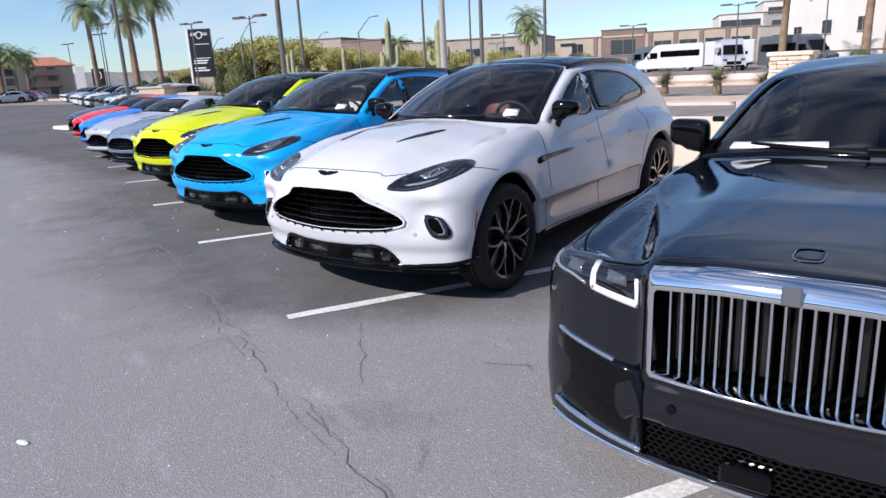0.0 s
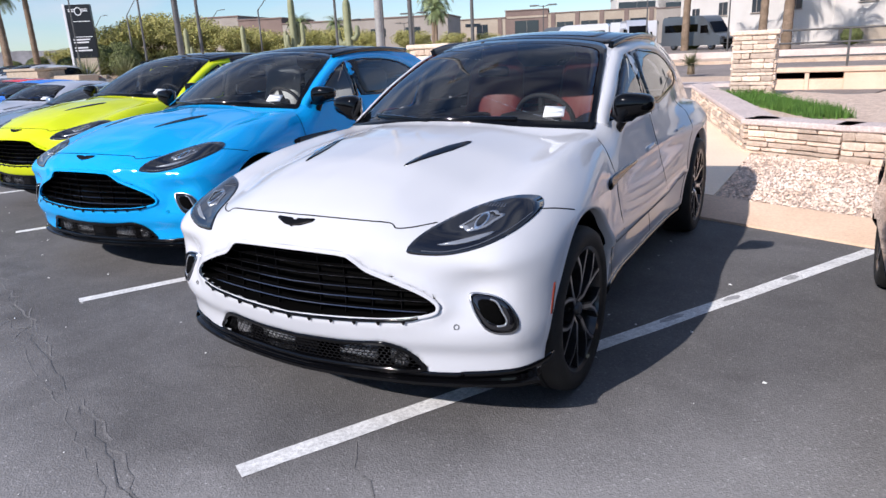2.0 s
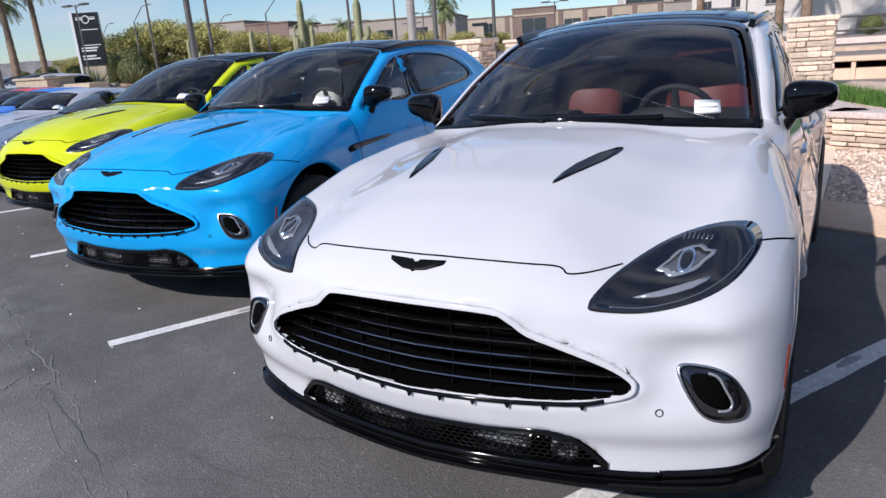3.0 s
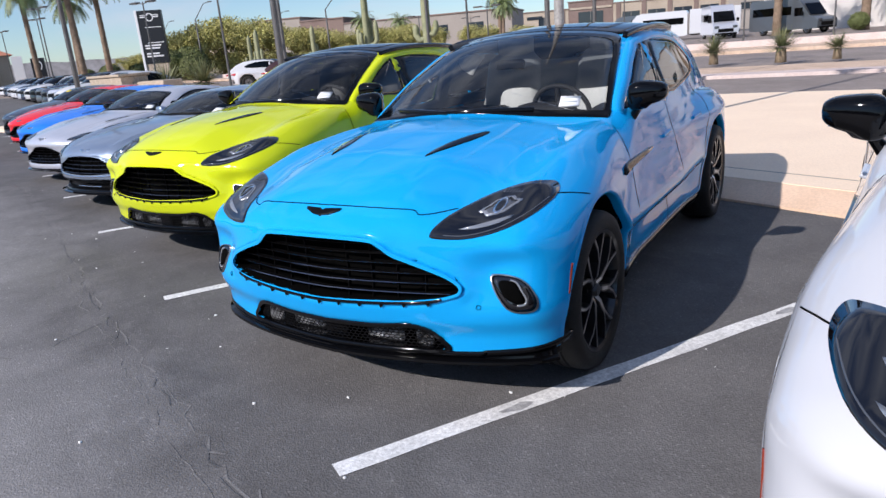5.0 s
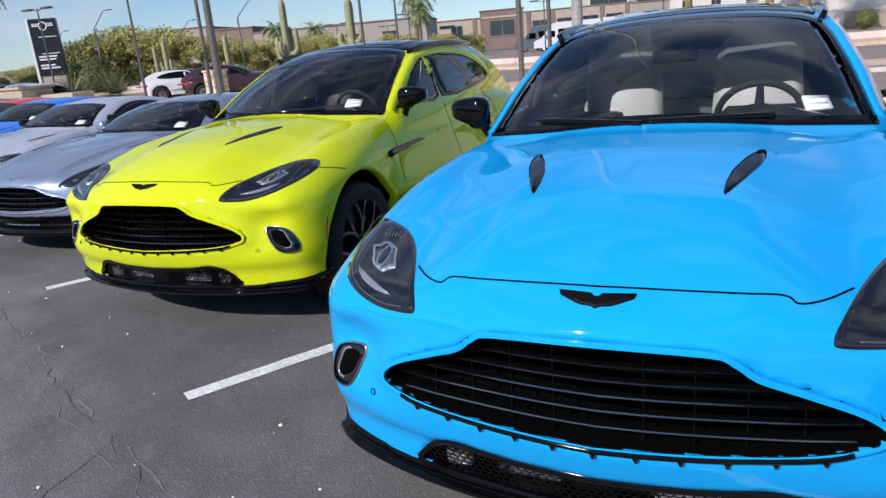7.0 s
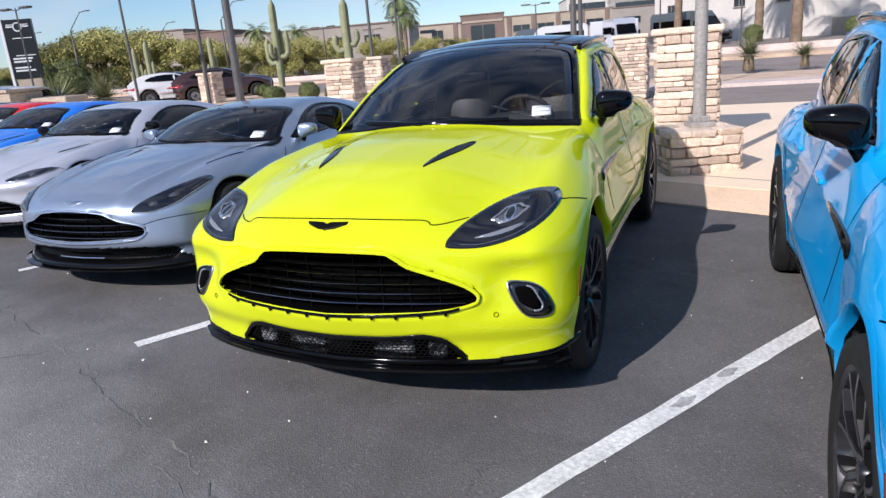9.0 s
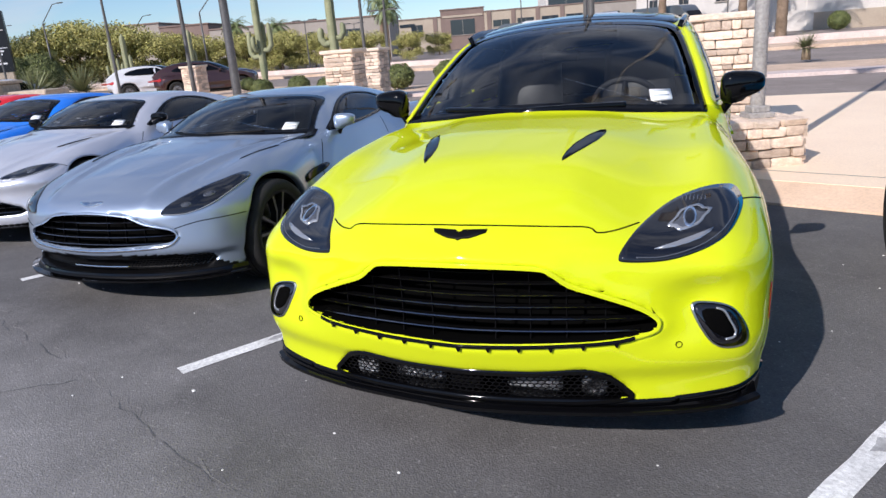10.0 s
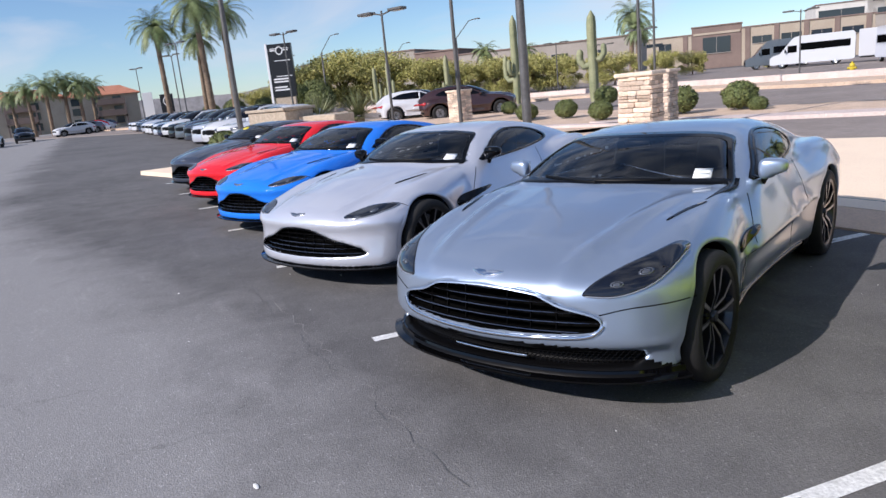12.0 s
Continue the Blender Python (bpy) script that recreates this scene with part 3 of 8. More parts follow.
def surface_net(field, xs, ys, zs):
    """Quads on the zero surface of a field that is even in x; xs from 0 up."""
    v = field(xs[:, None, None], ys[None, :, None], zs[None, None, :])
    v = np.concatenate([v[:0:-1], v], 0)
    ax = np.concatenate([-xs[:0:-1], xs])
    neg = v < 0
    nx, ny, nz = v.shape
    acc = np.zeros((nx - 1, ny - 1, nz - 1, 3))
    cnt = np.zeros((nx - 1, ny - 1, nz - 1))
    axes = (ax, ys, zs)
    quads = []
    for d in range(3):
        lo = [slice(None)] * 3
        hi = [slice(None)] * 3
        lo[d], hi[d] = slice(0, -1), slice(1, None)
        a, b = v[tuple(lo)], v[tuple(hi)]
        ix = np.argwhere(neg[tuple(lo)] != neg[tuple(hi)])
        t = a[tuple(ix.T)] / (a[tuple(ix.T)] - b[tuple(ix.T)])
        p = np.stack([axes[k][ix[:, k]] for k in range(3)], 1)
        p[:, d] += t * (axes[d][ix[:, d] + 1] - axes[d][ix[:, d]])
        e, g = [k for k in range(3) if k != d]
        ok = (ix[:, e] > 0) & (ix[:, g] > 0) & (ix[:, e] < v.shape[e] - 1) & (ix[:, g] < v.shape[g] - 1)
        ix, p = ix[ok], p[ok]
        cells = []
        for oe, og in ((1, 1), (0, 1), (0, 0), (1, 0)):
            c = ix.copy()
            c[:, e] -= oe
            c[:, g] -= og
            np.add.at(acc, tuple(c.T), p)
            np.add.at(cnt, tuple(c.T), 1)
            cells.append(np.ravel_multi_index(tuple(c.T), cnt.shape))
        q = np.stack(cells, 1)
        quads.append(q)
    quads = np.concatenate(quads)
    used = np.flatnonzero(cnt.ravel() > 0)
    remap = np.full(cnt.size, -1)
    remap[used] = np.arange(len(used))
    verts = acc.reshape(-1, 3)[used] / cnt.ravel()[used][:, None]
    return verts, remap[quads]


def gradient(field, p, h=0.004):
    g = np.zeros_like(p)
    for k in range(3):
        o = np.zeros(3)
        o[k] = h
        a, b = p + o, p - o
        g[:, k] = (field(np.abs(a[:, 0]), a[:, 1], a[:, 2]) - field(np.abs(b[:, 0]), b[:, 1], b[:, 2])) / (2 * h)
    return g


def settle(field, p, rounds=3, limit=0.012):
    for _ in range(rounds):
        f = field(np.abs(p[:, 0]), p[:, 1], p[:, 2])
        g = gradient(field, p)
        n2 = np.maximum((g * g).sum(1), 0.05)
        step = -(f / n2)[:, None] * g
        ln = np.linalg.norm(step, axis=1)[:, None]
        p = p + step * np.minimum(1, limit / np.maximum(ln, 1e-9))
    return p


def cast(field, p, d, far=4.4, steps=200):
    """Where the rays from p along d first enter the body."""
    d = np.asarray(d, float)
    d = d / np.linalg.norm(d)
    ts = np.linspace(0, far, steps)
    hit = np.full(len(p), np.nan)
    prev = np.full(len(p), 1.0)
    for t in ts:
        q = p + t * d
        f = field(np.abs(q[:, 0]), q[:, 1], q[:, 2])
        new_hit = np.isnan(hit) & (f < 0)
        hit[new_hit] = t - (ts[1] - ts[0]) * np.clip(-f[new_hit] / np.maximum(prev[new_hit] - f[new_hit], 1e-6), 0, 1)
        prev = f
    miss = np.isnan(hit)
    if miss.any() and (~miss).any():
        hit[miss] = np.nanmax(hit)
    q = p + hit[:, None] * d
    return settle(field, q, 2, 0.006)


def plane_points(uv, origin, u, v):
    uv = np.asarray(uv, float)
    return np.asarray(origin, float) + uv[:, :1] * np.asarray(u, float) + uv[:, 1:2] * np.asarray(v, float)


VIEWS = {   # origin, u, v, way: planes from which outlines are laid on a body
    "front": ((0, -1.0, 0), (1, 0, 0), (0, 0, 1), (0, 1, 0)),
    "top": ((0, 0, 2.4), (1, 0, 0), (0, 1, 0), (0, 0, -1)),
    "side": ((1.6, 0, 0), (0, 1, 0), (0, 0, 1), (-1, 0, 0)),
    "rear": ((0, 6.4, 0), (1, 0, 0), (0, 0, 1), (0, -1, 0)),
}


def patch(name, field, outline, view, lift, mat, parent, label="", inner=0.0, outer=1.0, rings=8, soften=5, mirror=False, centre=None, skirt=0.012, band=None):
    """A skin laid on the body inside an outline; inner..outer, or a band from one inset to another, cut a strip out of it."""
    origin, u, v, way = VIEWS[view]
    o = np.array(rounded(outline, soften) if soften > 1 else outline)
    c = np.array(centre) if centre is not None else o.mean(0)
    ts = np.linspace(outer, inner, rings + 1)
    n = len(o)
    pts = [c + (o - c) * t for t in ts if t > 1e-6]
    if band:
        inner = 1.0
        pts = [np.array(inset(o, k)) for k in np.linspace(band[0], band[1], rings + 1)]
    uv = np.concatenate(pts)
    if inner <= 1e-6:
        uv = np.concatenate([uv, c[None]])
    base = cast(field, plane_points(uv, origin, u, v), way)
    g = gradient(field, base)
    nrm = g / np.maximum(np.linalg.norm(g, axis=1)[:, None], 1e-6)
    p = base + lift * nrm
    low = base[:n] - skirt * nrm[:n]
    verts = np.concatenate([p, low])
    nr = len(pts)
    faces = []
    for r in range(nr - 1):
        for i in range(n):
            j = (i + 1) % n
            faces.append((r * n + i, r * n + j, (r + 1) * n + j, (r + 1) * n + i))
    if inner <= 1e-6:
        for i in range(n):
            faces.append(((nr - 1) * n + i, (nr - 1) * n + (i + 1) % n, nr * n))
    k = len(p)
    for i in range(n):
        j = (i + 1) % n
        faces.append((j, i, k + i, k + j))
    verts = np.array(verts)
    # face outwards
    a, b, cc = (verts[faces[0][q]] for q in (0, 1, 2))
    if np.dot(np.cross(b - a, cc - a), nrm[0]) < 0:
        faces = [f[::-1] for f in faces]
    if mirror:
        verts = verts * np.array([-1, 1, 1])
        faces = [f[::-1] for f in faces]
    ob = put_mesh(name, verts, faces, mat, parent, label)
    if mat in ("glass_screen", "glass_side", "glass_lamp"):
        ob.visible_shadow = False
    return ob


def ribbon(name, field, line, view, width, lift, mat, parent, label="", soften=8, mirror=False, height=None):
    """A thin strip along a line laid on the body: seams, trims, rails."""
    origin, u, v, way = VIEWS[view]
    o = np.array(rounded(line, soften, False) if soften > 1 else line)
    base = cast(field, plane_points(o, origin, u, v), way)
    g = gradient(field, base)
    nrm = g / np.maximum(np.linalg.norm(g, axis=1)[:, None], 1e-6)
    tan = np.gradient(base, axis=0)
    tan /= np.maximum(np.linalg.norm(tan, axis=1)[:, None], 1e-9)
    side = np.cross(tan, nrm) * (width / 2)
    h = height if height is not None else lift
    n = len(base)
    verts = np.concatenate([base - side - 0.006 * nrm, base - side * 0.9 + h * nrm, base + side * 0.9 + h * nrm, base + side - 0.006 * nrm])
    faces = []
    for i in range(n - 1):
        for r in range(3):
            faces.append((r * n + i, r * n + i + 1, (r + 1) * n + i + 1, (r + 1) * n + i))
    faces += [(0, n, 2 * n, 3 * n), (n - 1, 4 * n - 1, 3 * n - 1, 2 * n - 1)]
    if mirror:
        verts = verts * np.array([-1, 1, 1])
    else:
        faces = [f[::-1] for f in faces]
    return put_mesh(name, verts, faces, mat, parent, label)


def body_field(s):
    """The field of a car's outer skin from a table of curves. Front at y = 0, towards -y."""
    def lower(x, y, z):
        yf = s["plan"](x) + s["lean"](z)
        if "front_extra" in s:
            yf = yf + s["front_extra"](x, z)
        front = (yf - y) * s.get("front_gain", 0.9)
        w = s["wide"](y) + s["section"](z)
        if "side_extra" in s:
            w = w + s["side_extra"](y, z)
        side = x - w
        top = (z - (s["hood"](y) - s["cross"](x) * s["cross_y"](y) + s["crest"] * bump(x, s["crest_x"], s["crest_w"]) * s["crest_y"](y) + (s["top_extra"](x, y) if "top_extra" in s else 0.0))) * 0.97
        rear = y - (s["length"] - s["rear_plan"](x) - s["rear_lean"](z))
        f = smax(side, top, s["k_side"])
        f = smax(f, front, s["k_front"])
        f = smax(f, rear, 0.12)
        return smax(f, s["under"](y) - z, 0.05)

    def house(x, y, z):
        ye = y - s["bow"] * x * x
        top = (z - (s["roof"](ye) - s["crown"] * x * x)) * 0.85
        side = (x - (s["house_w"](z) - s["house_taper"](y))) * 0.95
        return np.maximum(smax(top, side, s["k_roof"]), np.maximum(s["cowl"] - y, 0.6 - z))

    def skin(x, y, z):
        return smin(lower(x, y, z), house(x, y, z), s["k_join"])

    return skin, lower, house


def car_body(s):
    """The meshed body with its openings. Returns verts, quads, material index per quad, and the uncut skin."""
    skin, lower, house = body_field(s)
    r_arch = s["arch"]
    cuts = []
    for ya in s["axles"]:
        cuts.append((3, lambda x, y, z, ya=ya: smax(np.hypot(y - ya, (z - s["wheel_r"]) * s.get("arch_squash", 1.0)) - r_arch, 0.60 - x, 0.02)))
    # grille and intake cuts: kind 2, lined near-black to deepen their shade
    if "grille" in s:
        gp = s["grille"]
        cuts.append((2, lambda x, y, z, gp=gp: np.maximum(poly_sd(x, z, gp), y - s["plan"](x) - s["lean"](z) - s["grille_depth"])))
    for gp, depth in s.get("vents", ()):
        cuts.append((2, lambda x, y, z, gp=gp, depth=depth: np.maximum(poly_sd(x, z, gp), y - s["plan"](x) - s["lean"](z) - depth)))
    # cabin, open to the glass
    def cabin(x, y, z):
        deep = np.minimum(lower(x, y, z) + 0.06, (s["belt"] - z) * 4.0)
        return np.maximum(np.maximum(np.maximum(house(x, y, z) + 0.05, deep), s["floor"] - z), s["cabin_front"] - y)
    if not s.get("solid"):
        cuts.append((1, cabin))
    ws = s["screen_hole"]
    if not s.get("solid"):
        cuts.append((1, lambda x, y, z: np.maximum(np.maximum(poly_sd(x, z, ws), y - s["axles"][1] + 0.9), np.maximum(s["cabin_front"] - 0.35 - y, np.maximum(-house(x, y, z) - 0.16, 0.01 - lower(x, y, z))))))
    if "roof_hole" in s and not s.get("solid"):
        cuts.append((1, lambda x, y, z: np.maximum(poly_sd(x, y, s["roof_hole"]), 1.40 - z)))
        cuts.append((1, lambda x, y, z: np.maximum(poly_sd(x, z, s["rear_hole"]), 4.0 - y)))
    for hole in ([] if s.get("solid") else s["side_holes"]):
        cuts.append((1, lambda x, y, z, hole=hole: np.maximum(poly_sd(y, z, hole), np.maximum(0.3 - x, s["cabin_front"] - y))))

    def field(x, y, z):
        f = skin(x, y, z)
        for _, c in cuts:
            f = smax(f, -c(x, y, z), 0.012)
        return f
    xs, ys, zs = s["grid"]
    verts, quads = surface_net(field, xs, ys, zs)
    verts = settle(field, verts, 3, 0.008)
    mid = verts[quads].mean(1)
    fn = np.cross(verts[quads[:, 2]] - verts[quads[:, 0]], verts[quads[:, 3]] - verts[quads[:, 1]])
    back = (fn * gradient(field, mid)).sum(1) < 0
    quads[back] = quads[back][:, ::-1]
    mx = np.abs(mid[:, 0])
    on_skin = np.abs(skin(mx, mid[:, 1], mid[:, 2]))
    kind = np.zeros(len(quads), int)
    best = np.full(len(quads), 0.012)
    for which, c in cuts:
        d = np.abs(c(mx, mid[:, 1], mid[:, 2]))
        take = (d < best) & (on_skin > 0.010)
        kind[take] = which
    kind[mid[:, 2] < s["black_below"]] = 3
    seen = (poly_sd(mx, mid[:, 2], s["screen"]) < -0.014) & (mid[:, 1] > s["cabin_front"] - 0.5) & (mid[:, 1] < s["cabin_front"] + 1.3) & (lower(mx, mid[:, 1], mid[:, 2]) > 0.012)
    for g in s["side_glass"]:
        seen |= (poly_sd(mid[:, 1], mid[:, 2], g) < -0.012) & (mx > 0.5)
    if "roof_black" in s:
        seen |= (poly_sd(mx, mid[:, 1], s["roof_black"]) < -0.02) & (mid[:, 2] > 1.4)
    kind[seen & (kind == 0)] = 3
    if "black_front" in s:
        kind[s["black_front"](mx, mid[:, 1], mid[:, 2])] = 3
    return verts, quads, kind, skin


def seat_screen(s, gap=0.012):
    """The windscreen's outline, its lower edge raised until it clears the bonnet and wings."""
    skin, lower, house = body_field(s)
    origin, u, v, way = VIEWS["front"]
    o = np.array(s["screen"], float)
    for _ in range(14):
        p = cast(skin, plane_points(o, origin, u, v), way)
        low = (lower(np.abs(p[:, 0]), p[:, 1], p[:, 2]) < gap) & (np.abs(o[:, 1] - o[:, 1].min()) < 0.12)
        if not low.any():
            break
        o[low, 1] += 0.004
    return [tuple(q) for q in o]


def grid_axes(half, length, height, fine, coarse, fine_to, z0=0.14):
    xs = np.linspace(0, half, int(half / (0.5 * (fine + coarse) if coarse < 2 * fine else fine * 1.3)) + 1)
    ys = np.concatenate([np.arange(-0.12, fine_to, fine), np.arange(fine_to, length + 0.15, coarse)])
    zs = np.arange(z0, height + 0.08, fine)
    return xs, ys, zs

# ---- car parts ----
def add_wheel(car, x, y, r, rim_r, width, side, spokes, style, rim_mat, face_mat, group_name="wheel", segs=56):
    """A wheel under car: tyre, rim with spokes, hub; outer face towards side."""
    hub = new(group_name)
    hub.empty_display_size = 0.1
    hub.parent = car
    hub.matrix_basis = Matrix.Translation((x, y, r)) @ Matrix.Rotation(radians(90 * side), 4, "Y")
    h = width / 2
    bm = bmesh.new()
    lathe(bm, [(rim_r - 0.01, -h * 0.82), (rim_r + 0.01, -h * 0.95), (r - 0.055, -h), (r - 0.018, -h * 0.93), (r - 0.003, -h * 0.72), (r, -h * 0.5),
               (r, -h * 0.36), (r - 0.009, -h * 0.34), (r - 0.009, -h * 0.27), (r, -h * 0.25), (r, -0.008), (r - 0.009, -0.006), (r - 0.009, 0.006), (r, 0.008), (r, h * 0.25), (r - 0.009, h * 0.27), (r - 0.009, h * 0.34), (r, h * 0.36),
               (r, h * 0.5), (r - 0.003, h * 0.72), (r - 0.018, h * 0.93), (r - 0.055, h), (rim_r + 0.01, h * 0.95), (rim_r - 0.01, h * 0.82)], segs)
    part("tyre", bm, "rubber", hub, "black rubber tyre", True, 50)
    bm = bmesh.new()
    lathe(bm, [(rim_r - 0.004, -h * 0.8), (rim_r - 0.03, -h * 0.5), (rim_r - 0.03, h * 0.5), (rim_r - 0.012, h * 0.86), (rim_r + 0.008, h * 0.93), (rim_r + 0.006, h * 0.8)], min(48, segs))
    lathe(bm, [(0.001, h * 0.1), (rim_r - 0.03, h * 0.05)], min(32, segs))
    rim = part("rim", bm, rim_mat, hub, "", True, 40)
    arms, faces = bmesh.new(), bmesh.new()

    def blade(stations):
        """A tapered spoke through (point, half width, height) stations, and its bright face."""
        rows, tops = [], []
        for i, (p, w, z) in enumerate(stations):
            q0, q1 = stations[max(i - 1, 0)][0], stations[min(i + 1, len(stations) - 1)][0]
            d = (q1 - q0).normalized()
            n = Vector((-d.y, d.x, 0))
            up = Vector((0, 0, z))
            dn = Vector((0, 0, z - h * 0.34))
            rows.append([arms.verts.new(p + n * w * 1.3 + dn), arms.verts.new(p + n * w + up), arms.verts.new(p - n * w + up), arms.verts.new(p - n * w * 1.3 + dn)])
            up = Vector((0, 0, z + 0.0015))
            tops.append((faces.verts.new(p + n * w * 0.55 + up), faces.verts.new(p - n * w * 0.55 + up)))
        for a, b in zip(rows[:-1], rows[1:]):
            for k in range(3):
                arms.faces.new((a[k], b[k], b[k + 1], a[k + 1]))
        for a, b in zip(tops[:-1], tops[1:]):
            faces.faces.new((a[0], b[0], b[1], a[1]))
    way = lambda q: Vector((math.cos(q), math.sin(q), 0))
    single = segs >= 56
    for i in range(1 if single else spokes):
        a = math.tau * (i + 0.5) / spokes
        if style == "fork":
            split = math.tau / spokes * 0.27
            knee = way(a) * rim_r * 0.50
            blade([(way(a) * 0.04, 0.021, h * 0.62), (way(a) * rim_r * 0.25, 0.018, h * 0.76), (knee, 0.017, h * 0.84)])
            for sg in (-1, 1):
                blade([(knee - way(a) * 0.012, 0.010, h * 0.835), (way(a + sg * split * 0.55) * rim_r * 0.74, 0.010, h * 0.87), (way(a + sg * split) * (rim_r - 0.012), 0.012, h * 0.86)])
        elif style == "twin":
            for sg in (-1, 1):
                off = sg * math.tau / spokes * 0.2
                blade([(way(a + off * 2.0) * 0.045, 0.013, h * 0.62), (way(a + off * 1.05) * rim_r * 0.5, 0.013, h * 0.82), (way(a + off) * (rim_r - 0.012), 0.016, h * 0.86)])
        else:
            blade([(way(a) * 0.045, 0.024, h * 0.66), (way(a) * rim_r * 0.5, 0.02, h * 0.84), (way(a) * (rim_r - 0.012), 0.016, h * 0.86)])
    for q in (arms, faces):
        bmesh.ops.recalc_face_normals(q, faces=q.faces)
    first = part("spoke" if single else "spokes", arms, rim_mat, hub)
    bright = part("spoke_face" if single else "spoke_faces", faces, face_mat, hub)
    for i in range(1, spokes if single else 1):
        for ob in (first, bright):
            c = new(ob.name.split(".")[0], ob.data)
            c.parent = hub
            c.matrix_basis = Matrix.Rotation(math.tau * i / spokes, 4, "Z")
    bm = bmesh.new()
    lathe(bm, [(0.0005, h * 0.8), (0.028, h * 0.8), (0.034, h * 0.74), (0.036, h * 0.6), (0.075, h * 0.55), (0.08, h * 0.2)], min(24, segs // 2))
    part("hub_cap", bm, rim_mat, hub, "", True, 40)
    bm = bmesh.new()
    lathe(bm, [(0.05, h * 0.06), (0.05, h * 0.14), (rim_r * 0.78, h * 0.14), (rim_r * 0.78, h * 0.06)], min(32, segs))
    part("brake_disc", bm, "alloy", hub, "grey steel brake disc", True, 40)
    return hub


def add_arch_lip(car, s, ya, mat, mirror):
    """The rolled edge of the paint round a wheel arch."""
    r = s["arch"]
    zc = s["wheel_r"]
    a0 = math.asin(max(-0.9, (s["black_below"] + 0.02 - zc) / r))
    an = np.linspace(a0, math.pi - a0, 44)
    ring = lambda q: np.stack([ya + q * np.cos(an), zc + q * np.sin(an) / s.get("arch_squash", 1.0)], 1)
    origin, u, v, way = VIEWS["side"]
    base = cast(s["skin"], plane_points(ring(r + 0.030), origin, u, v), way)
    edge = cast(s["skin"], plane_points(ring(r + 0.010), origin, u, v), way)
    rows = [base + np.array([0.001, 0, 0]), edge + np.array([0.004, 0, 0])]
    base = edge
    for q, dx in ((r + 0.004, 0.004), (r - 0.005, 0.001), (r - 0.008, -0.012), (r - 0.007, -0.05)):
        p = base.copy()
        p[:, 1:] = ring(q)
        p[:, 0] += dx
        rows.append(p)
    n = len(an)
    verts = np.concatenate(rows)
    faces = [(k * n + i, k * n + i + 1, (k + 1) * n + i + 1, (k + 1) * n + i) for k in range(len(rows) - 1) for i in range(n - 1)]
    if mirror:
        verts = verts * np.array([-1, 1, 1])
        faces = [f[::-1] for f in faces]
    return put_mesh("arch_lip", verts, faces, mat, car, "")


def add_mirror(car, x, y, z, scale, mat, side, square=0.62, taper=0.24, tall=1.0):
    """A door mirror on its stalk, side +1 or -1."""
    bm = bmesh.new()
    bmesh.ops.create_uvsphere(bm, u_segments=20, v_segments=12, radius=1.0)
    for v in bm.verts:
        q = v.co
        sx, sy, sz = 0.125, 0.085, 0.085 * tall
        e = square
        c = Vector([math.copysign(abs(k) ** e, k) for k in q])
        c.x, c.y, c.z = c.x * sx, c.y * sy, c.z * sz
        if c.y > 0.03:
            c.y = 0.03 + (c.y - 0.03) * 0.3
        c.z *= 0.94 - taper * (c.x / sx)
        c.z += 0.012 * (c.x / sx) - (0.016 if c.x < 0 and c.z < 0 else 0)
        c.y += 0.020 * (c.x / sx)
        v.co = Vector((side * c.x, c.y, c.z)) * scale + Vector((side * x, y, z))
    if side < 0:
        bmesh.ops.reverse_faces(bm, faces=bm.faces)
    mir = part("mirror", bm, mat, car, "", True)
    bm = bmesh.new()
    tube(bm, [(side * (x - 0.045 * scale), y + 0.01, z - 0.05 * scale), (side * (x - 0.085 * scale), y + 0.015, z - 0.12 * scale), (side * (x - 0.155 * scale), y + 0.03, z - 0.225 * scale)], [0.03 * scale, 0.026 * scale, 0.034 * scale], 10)
    for v in bm.verts:
        v.co.y = y + 0.012 + (v.co.y - y - 0.012) * 1.5
    part("stalk", bm, "gloss_black", mir, "", True, 40)
    bm = bmesh.new()
    boxes(bm, (side * x, y + 0.052 * scale, z, 0.2 * scale, 0.006, 0.12 * scale, 0, 0.002))
    part("mirror_glass", bm, "chrome", mir, "silvered mirror glass")
    return mir


